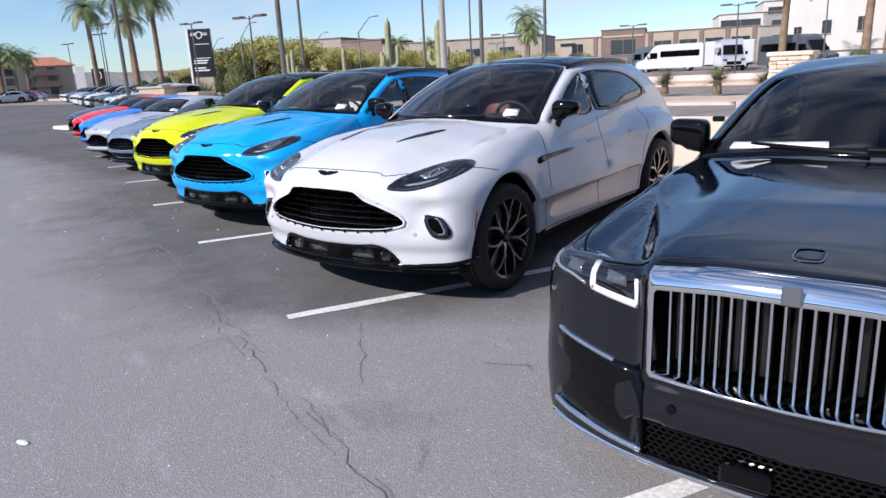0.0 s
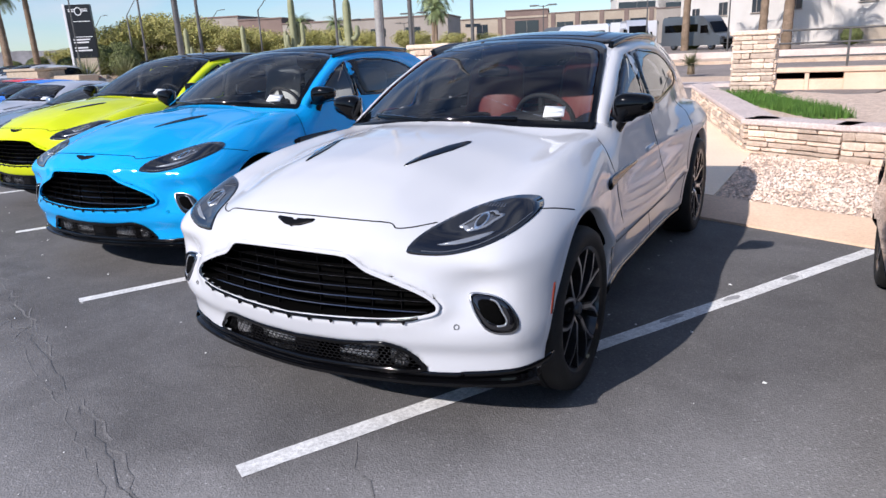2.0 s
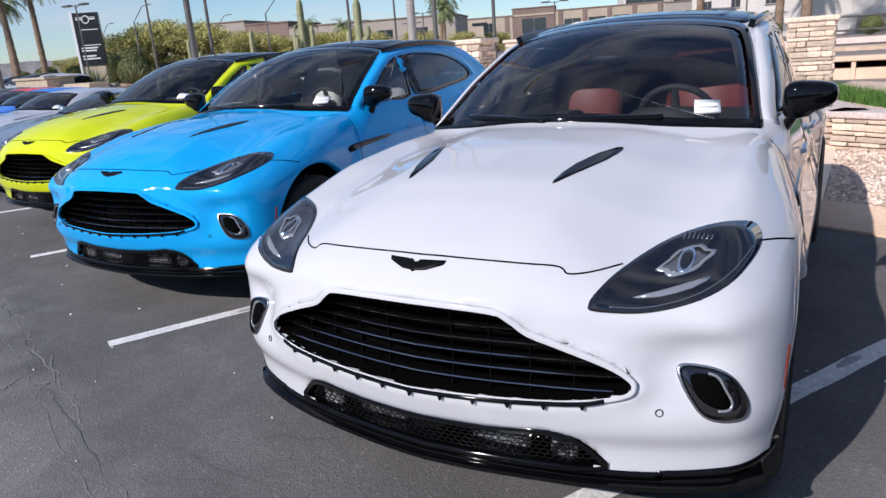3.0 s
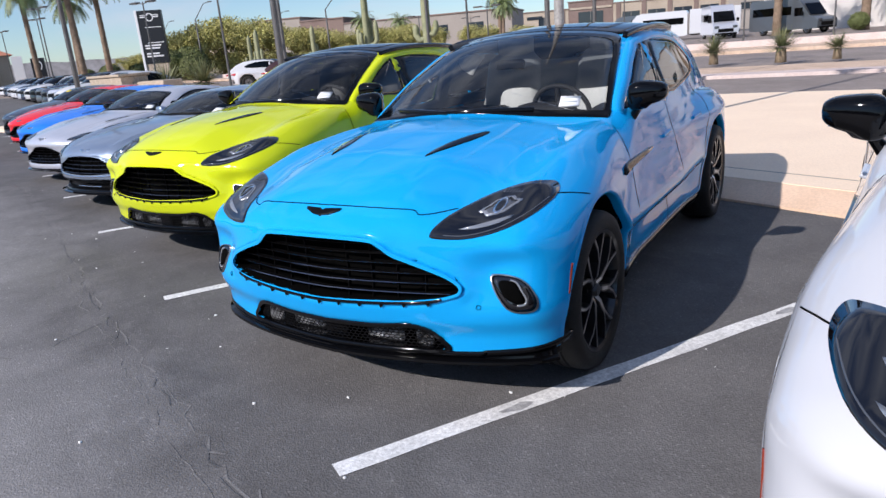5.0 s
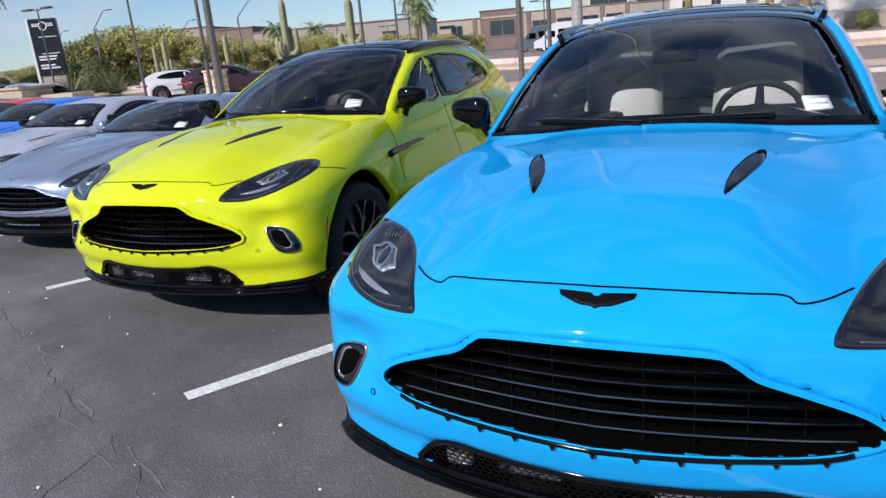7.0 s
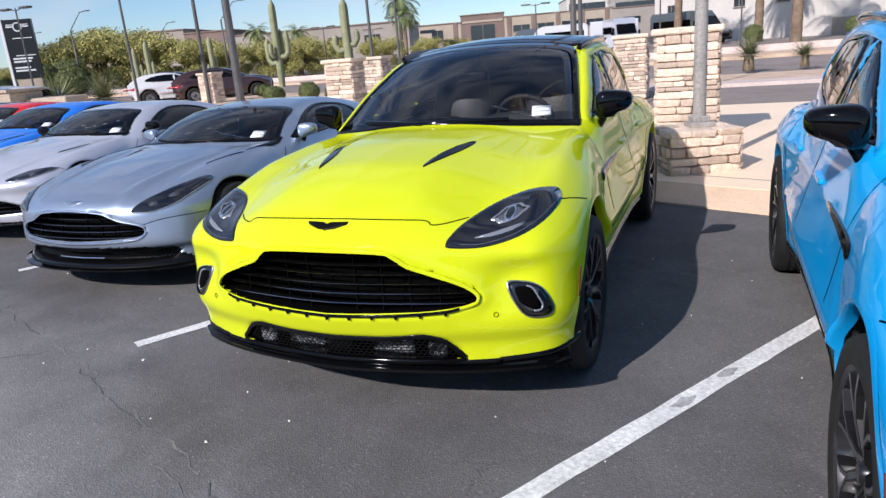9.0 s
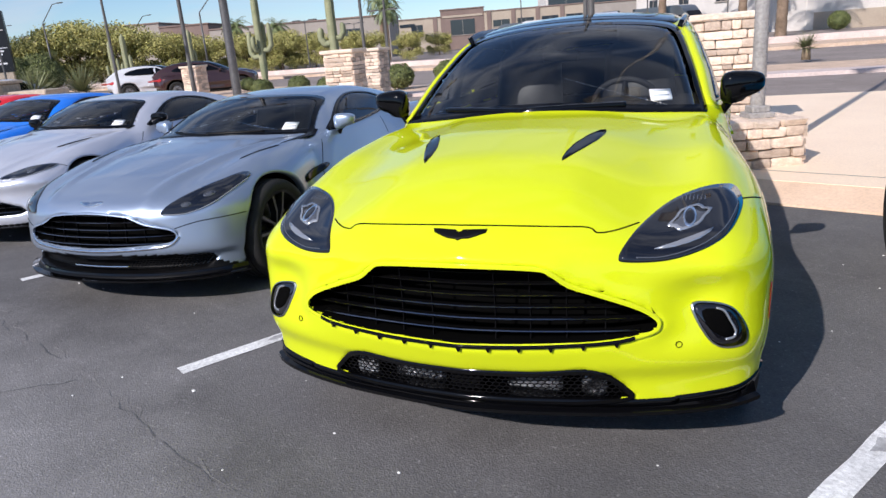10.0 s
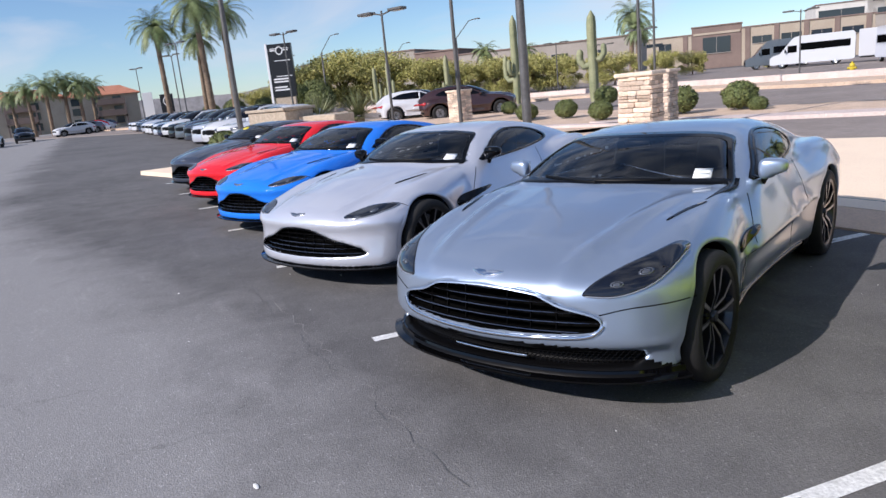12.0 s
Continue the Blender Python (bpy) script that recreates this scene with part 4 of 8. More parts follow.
def add_cabin(car, x, y, z, leather, coupe=False, seat_h=0.0):
    """Seats, dash and steering wheel; x: seat offset, y: dash place, z: seat cushion height."""
    for sx in (-x, x):
        bm = bmesh.new()
        boxes(bm, (sx, y + 0.95, z - 0.02, 0.50, 0.52, 0.18, 0, 0.07))
        seat = part("seat", bm, leather, car, "", True, 60)
        bm = bmesh.new()
        boxes(bm, (sx, y + 1.25, z + 0.36, 0.50, 0.14, 0.66, 0, 0.06))
        for v in bm.verts:
            k = (v.co.z - z) / 0.7
            v.co.y += 0.20 * k
            v.co.x = sx + (v.co.x - sx) * (1.04 - 0.30 * max(0, k - 0.45))
        part("backrest", bm, leather, seat, "", True, 60)
        bm = bmesh.new()
        boxes(bm, (sx, y + 1.47, z + (0.62 if coupe else 0.74), 0.31, 0.11, 0.22, 0, 0.05))
        part("headrest", bm, leather, seat, "", True, 60)
        bm = bmesh.new()
        boxes(bm, (sx, y + 1.395, z + 0.585, 0.16, 0.05, 0.035, 0, 0.012))
        part("harness_slot", bm, "trim_dark", seat)
    if not coupe:
        bm = bmesh.new()
        boxes(bm, (0, y + 2.05, z + 0.30, 1.15, 0.16, 0.62, 0, 0.06), (0, y + 1.85, z, 1.15, 0.5, 0.16, 0, 0.05))
        part("rear_bench", bm, leather, car, "", True, 60)
    bm = bmesh.new()
    boxes(bm, (0, y + 0.10, z + 0.18, 1.36, 0.48, 0.28, 0, 0.10))
    for v in bm.verts:
        if v.co.y < y + 0.05:
            v.co.x *= 0.80
            v.co.z -= 0.05
    boxes(bm, (0, y + 0.30, z + 0.02, 0.30, 1.0, 0.24, 0, 0.05), (x, y + 0.16, z + 0.36, 0.36, 0.26, 0.10, 0, 0.045))
    part("dashboard", bm, "trim_dark", car, "dark dashboard and console", True, 60)
    bm = bmesh.new()
    m = Matrix.Translation((x, y + 0.44, z + 0.34)) @ Matrix.Rotation(radians(-64), 4, "X")
    ring = [m @ Vector((0.185 * math.cos(a), 0.175 * math.sin(a), 0)) for a in (math.tau * i / 36 for i in range(37))]
    tube(bm, ring, 0.017, 8, False)
    for a in (0.15, math.pi - 0.15, 1.5 * math.pi):
        tube(bm, [m @ Vector((0.02 * math.cos(a), 0.02 * math.sin(a), -0.02)), m @ Vector((0.18 * math.cos(a), 0.17 * math.sin(a), 0))], [0.03, 0.016], 6)
    boxes(bm, (x, y + 0.42, z + 0.34, 0.13, 0.07, 0.11, 0, 0.025))
    part("steering_wheel", bm, "trim_dark", car, "black leather steering wheel", True, 60)
    bm = bmesh.new()
    boxes(bm, (0, y + 0.52, z + 0.64 + seat_h, 0.22, 0.03, 0.065, 0, 0.014))
    part("rear_view_mirror", bm, "satin_black", car, "", True, 60)


def add_body(car, s, paint_name, floor_mat="trim_dark"):
    """The body mesh of a car; the mesh is kept in the table for its twins."""
    if "mesh" not in s:
        s["built"] = car_body(s)
        verts, quads, kind, skin = s["built"]
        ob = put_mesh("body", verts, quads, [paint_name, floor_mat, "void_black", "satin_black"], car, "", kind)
        s["mesh"] = ob.data
        s["skin"] = skin
    return ob


def twin(car, at, swaps, label):
    """A copy of a built car in other colours: swaps maps material names."""
    c = copy_thing(car, at)
    tagged(c, label)
    for ob in c.children_recursive:
        if ob.data is None:
            continue
        names = [m.name if m else "" for m in ob.data.materials]
        if any(n in swaps for n in names):
            ob.data = ob.data.copy()
            for i, n in enumerate(names):
                if n in swaps:
                    ob.data.materials[i] = MATS[swaps[n]]
    return c


def add_bars(car, s, outline, levels, columns, depth, mat, thick=0.006, deep=0.035):
    """Grille slats inside an outline: one part each, with a bright front face for the glint."""
    gx = np.array(outline)
    obs = []
    for z in levels:
        xs = np.linspace(0, 1.0, 400)
        ins = xs[poly_sd(xs, np.full_like(xs, z), outline) < -0.002]
        if len(ins) < 2:
            continue
        x1 = ins.max()
        rows, faces, which = [], [], []
        for q in np.linspace(-x1, x1, 25):
            yy = float(s["plan"](np.array(abs(q))) + s["lean"](np.array(z))) + depth
            rows += [(q, yy, z - thick * 0.5), (q, yy - 0.0005, z - thick * 0.1), (q, yy + thick * 0.55, z + thick * 0.5), (q, yy + deep, z + thick * 0.4), (q, yy + deep, z - thick * 0.4)]
        for a in range(24):
            for k in range(5):
                j = (k + 1) % 5
                faces.append((a * 5 + j, (a + 1) * 5 + j, (a + 1) * 5 + k, a * 5 + k))
                # glint put in by colour: only the sloping front face is bright metal
                which.append(0 if k == 1 else 1)
        obs.append(put_mesh("slat", rows, faces, [mat, "satin_black"], car, "", which, False))
    for x in columns:
        zs = np.linspace(0.1, 1.2, 800)
        ins = zs[poly_sd(np.full_like(zs, abs(x)), zs, outline) < -0.002]
        if len(ins) < 2:
            continue
        bm = bmesh.new()
        z0, z1 = ins.min(), ins.max()
        rows = []
        for z in np.linspace(z0, z1, 8):
            yy = float(s["plan"](np.array(abs(x))) + s["lean"](np.array(z))) + depth + 0.006
            rows.append([bm.verts.new((x - thick * 0.3, yy + 0.012, z)), bm.verts.new((x + thick * 0.3, yy + 0.012, z)), bm.verts.new((x + thick * 0.25, yy + deep, z)), bm.verts.new((x - thick * 0.25, yy + deep, z))])
        for a, b in zip(rows[:-1], rows[1:]):
            for k in range(4):
                j = (k + 1) % 4
                bm.faces.new((a[k], a[j], b[j], b[k]))
        bmesh.ops.recalc_face_normals(bm, faces=bm.faces)
        obs.append(part("upright", bm, "satin_black", car))
    return obs


def add_mesh_net(name, car, s, outline, depth, mat, cell=0.022, wire=0.0022, label=""):
    """A honeycomb net behind an opening, one joined part."""
    bm = bmesh.new()
    xs = [p[0] for p in outline]
    zs = [p[1] for p in outline]
    a = cell
    dz = a * 0.5
    dx = a * 0.86
    def point(x, z):
        return Vector((x, float(s["plan"](np.array(abs(x))) + s["lean"](np.array(z))) + depth, z))
    nodes = []
    r = 0
    z = min(zs)
    segs = []
    while z < max(zs):
        x = -max(xs) + (dx * 0.5 if r % 2 else 0)
        while x < max(xs):
            segs.append(((x, z), (x, z + dz * 0.66)))
            segs.append(((x, z + dz * 0.66), (x + dx * 0.5, z + dz)))
            segs.append(((x, z + dz * 0.66), (x - dx * 0.5, z + dz)))
            x += dx
        z += dz
        r += 1
    mids = np.array([((p[0] + q[0]) / 2, (p[1] + q[1]) / 2) for p, q in segs])
    keep = poly_sd(np.abs(mids[:, 0]), mids[:, 1], outline) < -0.001
    for (p, q), k in zip(segs, keep):
        if not k:
            continue
        A, B = point(*p), point(*q)
        d = (B - A).normalized()
        n = Vector((-d.z, 0, d.x)) * wire
        f = [bm.verts.new(A - n), bm.verts.new(A + n), bm.verts.new(B + n), bm.verts.new(B - n)]
        bm.faces.new(f)
    ob = part(name, bm, mat, car, label)
    tagged(ob, kind="stuff")
    return ob


def strip_sweep(bm, centre, heights):
    """Sweeps an upright profile along points: centre gives (x, y, outward normal), heights rows of (out, z)."""
    rows = []
    for x, y, nx, ny in centre:
        rows.append([bm.verts.new((x + nx * o, y + ny * o, z)) for o, z in heights])
    for a, b in zip(rows[:-1], rows[1:]):
        for k in range(len(heights) - 1):
            bm.faces.new((a[k], b[k], b[k + 1], a[k + 1]))
    bm.faces.new(rows[0])
    bm.faces.new(rows[-1][::-1])
    bmesh.ops.recalc_face_normals(bm, faces=bm.faces)
    return bm


def add_badge(car, s, z, width, mat, lift=0.006):
    """A winged emblem as a plain shape."""
    w = width / 2
    half = [(0, 0.07 * w), (0.07 * w, 0.08 * w), (0.14 * w, 0.14 * w), (1.0 * w, 0.16 * w), (0.95 * w, 0.05 * w), (0.66 * w, -0.05 * w), (0.42 * w, -0.13 * w), (0.12 * w, -0.15 * w), (0, -0.2 * w)]
    o = [(x, z + y * s.get("badge_squash", 0.8)) for x, y in mirrored(half)]
    return patch("badge", s["skin"], o, "front", lift, mat, car, "plain winged emblem", soften=1, rings=3, centre=(0, z))


def add_tag(car, s, x, z, w, h, ink=True):
    """A paper sticker on the inside of the screen, with unreadable lines."""
    o = [(x - w / 2 + 0.008, z - h / 2), (x + w / 2 + 0.008, z - h / 2 - 0.008), (x + w / 2 - 0.008, z + h / 2 - 0.008), (x - w / 2 - 0.008, z + h / 2)]
    tag = patch("window_sticker", s["skin"], o, "front", 0.008, "tag_white", car, "white paper sticker", soften=1, rings=2, skirt=0.003)
    for k in (0.22, -0.2):
        zz = z + k * h
        o = [(x - w * 0.38, zz - h * 0.05), (x + w * 0.38, zz - h * 0.05 - 0.003), (x + w * 0.38, zz + h * 0.05 - 0.003), (x - w * 0.38, zz + h * 0.05)]
        patch("print_line", s["skin"], o, "front", 0.010, "tag_ink", tag, "", soften=1, rings=1, inner=0.02, skirt=0.001)
    return tag

# ---- the sport utility cars ----
HEADING = 23.0     # cars stand turned by this from the square


def place(x, y, turn=HEADING):
    """Pose of a car whose nose stands at x, y."""
    return pose(x, y, 0, 0, 0, turn)


SUV_GRILLE = [(0, 0.865), (0.27, 0.857), (0.335, 0.835), (0.39, 0.793), (0.48, 0.760), (0.60, 0.712), (0.66, 0.672), (0.678, 0.640), (0.652, 0.612), (0.53, 0.588), (0.34, 0.575), (0, 0.567)]
SUV_ROOF = [(0, 2.445), (0.3, 2.485), (0.5, 2.53), (0.59, 2.545), (0.635, 2.58), (0.65, 2.8), (0.62, 3.4), (0.57, 3.9), (0.48, 4.15), (0.2, 4.22), (0, 4.22)]
SUV_REAR = [(0, 1.50), (0.42, 1.475), (0.52, 1.43), (0.56, 1.30), (0.54, 1.265), (0, 1.26)]
SUV_INTAKE = [(0, 0.447), (0.25, 0.45), (0.42, 0.466), (0.50, 0.445), (0.56, 0.39), (0.59, 0.345), (0.5, 0.325), (0.31, 0.313), (0, 0.303)]


def suv_table():
    s = {}
    s["length"] = 5.04
    s["axles"] = (0.875, 3.99)
    s["wheel_r"] = 0.402
    s["arch"] = 0.492
    s["plan"] = curve([0, 0.15, 0.3, 0.5, 0.645, 0.8, 0.93, 1.0, 1.06], [-0.02, -0.012, 0.008, 0.042, 0.08, 0.135, 0.20, 0.26, 0.36], 0.04)
    s["lean"] = curve([0.2, 0.27, 0.31, 0.42, 0.48, 0.54, 0.58, 0.66, 0.78, 0.87, 0.93, 1.0, 1.06], [0.09, 0.06, 0.05, 0.04, 0.004, -0.002, 0.012, 0.022, 0.022, 0.012, 0.03, 0.10, 0.2], 0.018)
    gs = SUV_GRILLE

    def extra(x, z):
        d = poly_sd(x, z, gs)
        lip = -0.022 * np.exp(-(d / 0.05) ** 2)
        scoop = 0.035 * bump(x, 0.80, 0.10) * bump(z, 0.72, 0.075) - 0.02 * bump(x, 0.9, 0.1) * bump(z, 0.82, 0.05)
        return lip + scoop
    s["front_extra"] = extra
    s["hood"] = curve([-0.1, 0.0, 0.06, 0.15, 0.3, 0.52, 0.9, 1.3, 2.2, 3.4, 4.4, 4.8, 5.1], [0.90, 0.955, 0.985, 1.03, 1.085, 1.15, 1.20, 1.222, 1.21, 1.19, 1.15, 1.11, 1.04], 0.05)
    s["cross"] = curve([0, 0.2, 0.36, 0.5, 0.62, 0.72, 0.9, 1.0, 1.1], [0, 0.006, 0.018, 0.052, 0.085, 0.10, 0.12, 0.16, 0.22], 0.03)
    s["cross_y"] = curve([0, 0.35, 0.8, 1.2, 1.6, 5.0], [1.5, 1.5, 1.15, 0.95, 0.6, 0.5], 0.1)
    s["crest"], s["crest_x"], s["crest_w"] = 0.03, 0.84, 0.09
    s["crest_y"] = curve([0.1, 0.4, 0.9, 1.5, 2.0, 5], [0, 0.4, 1, 0.5, 0, 0], 0.1)
    s["wide"] = curve([-0.1, 0.3, 0.7, 0.95, 1.35, 1.8, 2.6, 3.2, 3.7, 4.05, 4.5, 4.8, 5.1], [1.02, 1.05, 1.062, 1.064, 1.02, 0.975, 0.97, 0.98, 1.03, 1.045, 1.01, 0.94, 0.82], 0.10)
    s["section"] = curve([0.1, 0.22, 0.32, 0.45, 0.6, 0.75, 0.88, 0.98, 1.08, 1.2], [-0.09, -0.06, -0.025, -0.012, 0.0, 0.0, -0.012, -0.04, -0.085, -0.16], 0.04)
    s["side_extra"] = lambda y, z: -0.035 * bump(z, 0.52, 0.12) * sstep(1.3, 1.8, y) * (1 - sstep(3.1, 3.55, y)) + 0.018 * bump(z, 0.93, 0.05) * sstep(1.2, 2.0, y)
    s["rear_plan"] = curve([0, 0.4, 0.8, 1.0], [0, 0.03, 0.18, 0.36], 0.05)
    s["rear_lean"] = curve([0.2, 0.5, 0.8, 1.0, 1.2], [0.12, 0.02, 0.05, 0.12, 0.25], 0.05)
    s["under"] = curve([0, 0.3, 0.6, 4.4, 5.1], [0.285, 0.26, 0.235, 0.23, 0.30], 0.05)
    s["k_side"], s["k_front"] = 0.10, 0.10
    s["bow"], s["crown"] = 0.42, 0.11
    s["roof"] = curve([1.0, 1.12, 1.30, 1.78, 2.20, 2.54, 2.95, 3.5, 4.1, 4.5, 4.85, 5.0], [1.0, 1.09, 1.205, 1.45, 1.612, 1.68, 1.712, 1.70, 1.63, 1.49, 1.23, 1.08], 0.07)
    s["house_w"] = curve([0.9, 1.1, 1.35, 1.55, 1.65, 1.75], [0.985, 0.93, 0.852, 0.77, 0.715, 0.63], 0.04)
    s["house_taper"] = curve([0, 2.6, 3.4, 4.2, 5.0], [0, 0, 0.03, 0.11, 0.22], 0.15)
    s["k_roof"], s["k_join"] = 0.10, 0.035
    s["grille"], s["grille_depth"] = SUV_GRILLE, 0.17
    s["vents"] = [(SUV_INTAKE, 0.14)]
    s["cowl"], s["belt"] = 0.95, 1.13
    s["floor"], s["cabin_front"] = 0.62, 1.30
    s["screen"] = mirrored([(0, 1.662), (0.3, 1.653), (0.52, 1.628), (0.635, 1.595), (0.69, 1.53), (0.74, 1.42), (0.785, 1.30), (0.822, 1.19), (0.825, 1.162), (0.78, 1.16), (0.5, 1.197), (0.25, 1.212), (0, 1.217)])
    s["side_glass"] = [[(1.80, 1.190), (1.89, 1.235), (2.22, 1.405), (2.44, 1.503), (2.55, 1.538), (2.57, 1.535), (2.57, 1.205), (2.2, 1.195)],
                       [(2.62, 1.205), (2.62, 1.548), (3.0, 1.560), (3.5, 1.532), (3.86, 1.455), (4.10, 1.355), (4.14, 1.305), (4.02, 1.255), (3.4, 1.215)]]
    s["screen"] = seat_screen(s, 0.008)
    s["screen_hole"] = inset(s["screen"], 0.022)
    s["roof_hole"] = shrink(mirrored(SUV_ROOF), 0.84, (0, 3.12))
    s["rear_hole"] = shrink(mirrored(SUV_REAR), 0.92, (0, 1.38))
    s["side_holes"] = [shrink(g, 0.93, centre_of(g)) for g in s["side_glass"]]
    s["roof_black"] = SUV_ROOF
    s["black_below"] = 0.325
    s["grid"] = grid_axes(1.10, 5.04, 1.72, 0.0165, 0.036, 2.2, 0.2)
    return s


SUV = suv_table()
SUV_LAMP = [(0.546, 0.874), (0.565, 0.856), (0.69, 0.85), (0.808, 0.872), (0.898, 0.91), (0.942, 0.955), (0.932, 0.99), (0.895, 1.012), (0.818, 1.015), (0.696, 0.985), (0.606, 0.943), (0.565, 0.908)]


def build_suv(at, paint_name, leather, label):
    s = SUV
    car = thing("sport_utility_car", label, "car", at, "row of parked cars")
    body = add_body(car, s, paint_name)
    f = s["skin"]
    for side in (1, -1):
        mir = side < 0
        lamp = patch("headlight", f, SUV_LAMP, "front", 0.004, "lamp_glass_dark", car, "dark headlight with clear projector", mirror=mir)
        eye = [(-0.088, -0.006), (-0.058, 0.012), (-0.036, 0.031), (0.034, 0.036), (0.058, 0.019), (0.090, 0.010), (0.060, -0.010), (0.036, -0.029), (-0.034, -0.034), (-0.060, -0.016)]
        eye = [(0.765 + 0.84 * q, 0.946 + 0.68 * z + 0.12 * q) for q, z in eye]
        mid = (0.765, 0.946)
        patch("lamp_bezel", f, eye, "front", 0.008, "lamp_core", lamp, "bright faceted bezel", mirror=mir, soften=2, rings=1, inner=0.80, centre=mid)
        patch("lamp_well", f, eye, "front", 0.006, "lamp_dim", lamp, "", mirror=mir, soften=2, rings=2, outer=0.82, centre=mid)
        disc = [(0.765 + 0.022 * math.cos(a), 0.946 + 0.0215 * math.sin(a)) for a in (math.tau * i / 14 for i in range(14))]
        patch("projector_ring", f, disc, "front", 0.010, "chrome", lamp, "", mirror=mir, soften=1, rings=1, inner=0.74, centre=mid)
        patch("projector", f, disc, "front", 0.012, "lamp_glass_dark", lamp, "clear projector lens", mirror=mir, soften=1, rings=3, outer=0.76, centre=mid)
        for k in range(7):
            q = 0.735 + 0.013 * k
            patch("lamp_tick", f, [(q, 0.984), (q + 0.004, 0.985), (q + 0.006, 0.998 - 0.0008 * k), (q + 0.002, 0.997 - 0.0008 * k)], "front", 0.006, "lamp_dim", lamp, "", mirror=mir, soften=1, rings=1, inner=0.05, skirt=0.002)
        wing = [(0.655, 0.884), (0.72, 0.884), (0.80, 0.900), (0.845, 0.921), (0.80, 0.912), (0.72, 0.895)]
        patch("reflector", f, wing, "front", 0.007, "lamp_core", lamp, "", mirror=mir, soften=2, rings=2)
        fog = [(0.775, 0.682), (0.835, 0.69), (0.895, 0.675), (0.932, 0.64), (0.962, 0.572), (0.95, 0.530), (0.878, 0.533), (0.828, 0.575)]
        fp = patch("bumper_vent", f, fog, "front", 0.006, "alloy", car, "dark bumper vent with a slim silver rim", mirror=mir, soften=4, rings=1, inner=0.925)
        patch("vent_core", f, fog, "front", 0.003, "lamp_glass_dark", fp, "", mirror=mir, soften=4, outer=0.94, rings=3)
        # flat near-black patch standing for the shade inside the vent
        hollow = [(0.812, 0.660), (0.866, 0.662), (0.892, 0.635), (0.918, 0.580), (0.905, 0.566), (0.880, 0.570), (0.838, 0.600)]
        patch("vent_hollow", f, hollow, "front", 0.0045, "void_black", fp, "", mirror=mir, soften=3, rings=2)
        ribbon("vent_blade", f, [(0.858, 0.667), (0.884, 0.655), (0.904, 0.620), (0.922, 0.582), (0.916, 0.562), (0.890, 0.560)], "front", 0.008, 0.006, "lamp_core", fp, "", mirror=mir)
        ribbon("light_line", f, [(0.60, 0.866), (0.69, 0.862), (0.80, 0.883), (0.885, 0.922), (0.926, 0.962)], "front", 0.004, 0.006, "lamp_dim", lamp, "thin pale light line", mirror=mir)
        spot = [(0.742 + 0.011 * math.cos(a), 0.558 + 0.011 * math.sin(a)) for a in (math.tau * i / 12 for i in range(12))]
        patch("sensor", f, spot, "front", 0.003, "void_black", car, "small round parking sensor", mirror=mir, soften=1, rings=1, inner=0.78, skirt=0.004)
        ribbon("side_marker", f, [(0.395, 0.56), (0.425, 0.69)], "side", 0.014, 0.004, "marker_red", car, "slim dark red side marker", mirror=mir)
        for ya in s["axles"]:
            add_arch_lip(car, s, ya, paint_name, mir)
        for k, g in enumerate(s["side_glass"]):
            w = patch("side_window", f, g, "side", 0.004, "gloss_black", car, "dark side window", mirror=mir, soften=2, inner=0.91, rings=2, centre=centre_of(g))
            patch("pane", f, g, "side", 0.003, "glass_side", w, "", mirror=mir, soften=2, outer=0.915, rings=7, centre=centre_of(g))
        hv = [(0.285, 0.53), (0.305, 0.545), (0.385, 0.80), (0.405, 0.96), (0.38, 0.965), (0.305, 0.72)]
        patch("bonnet_vent", f, hv, "top", 0.004, "gloss_black", car, "black slotted bonnet vent", mirror=mir, soften=2, rings=3)
        ribbon("wing_seam", f, [(0.50, 0.975), (0.62, 0.955), (0.74, 0.925)], "side", 0.006, 0.0015, "void_black", car, mirror=mir)
        ribbon("roof_rail", f, [(0.665, 2.50), (0.68, 2.75), (0.67, 3.2), (0.63, 3.8), (0.57, 4.15)], "top", 0.03, 0.04, "gloss_black", car, "black roof rail", mirror=mir)
        ribbon("roof_arc", f, [(1.735, 1.18), (1.80, 1.225), (1.94, 1.305), (2.165, 1.42), (2.39, 1.518), (2.56, 1.566), (3.0, 1.594), (3.5, 1.566), (3.88, 1.49), (4.13, 1.385), (4.21, 1.29)], "side", 0.082, 0.008, paint_name, car, "painted arc from screen pillar to tail", mirror=mir)
        ribbon("door_seam", f, [(1.52, 0.30), (1.50, 0.7), (1.58, 1.12)], "side", 0.006, 0.0015, "void_black", car, mirror=mir)
        ribbon("door_seam", f, [(2.60, 0.30), (2.62, 0.7), (2.60, 1.15)], "side", 0.006, 0.0015, "void_black", car, mirror=mir)
        ribbon("door_seam", f, [(3.45, 0.40), (3.52, 0.7), (3.70, 1.0), (3.74, 1.18)], "side", 0.006, 0.0015, "void_black", car, mirror=mir)
        strake = [(1.36, 0.922), (1.5, 0.938), (1.96, 0.94), (1.97, 0.922), (1.55, 0.90), (1.38, 0.882)]
        patch("side_strake", f, strake, "side", 0.008, "gloss_black", car, "black side strake behind the arch", mirror=mir, soften=3, rings=3)
        ribbon("sill_trim", f, [(1.42, 0.31), (2.4, 0.30), (3.48, 0.31)], "side", 0.05, 0.012, "gloss_black", car, "black sill trim", mirror=mir)
        for hy in (2.30, 3.25):
            ribbon("door_handle", f, [(hy, 0.955), (hy + 0.2, 0.962)], "side", 0.022, 0.014, paint_name, car, mirror=mir)
        add_mirror(car, 1.0, 1.84, 1.275, 0.88, "gloss_black", side)
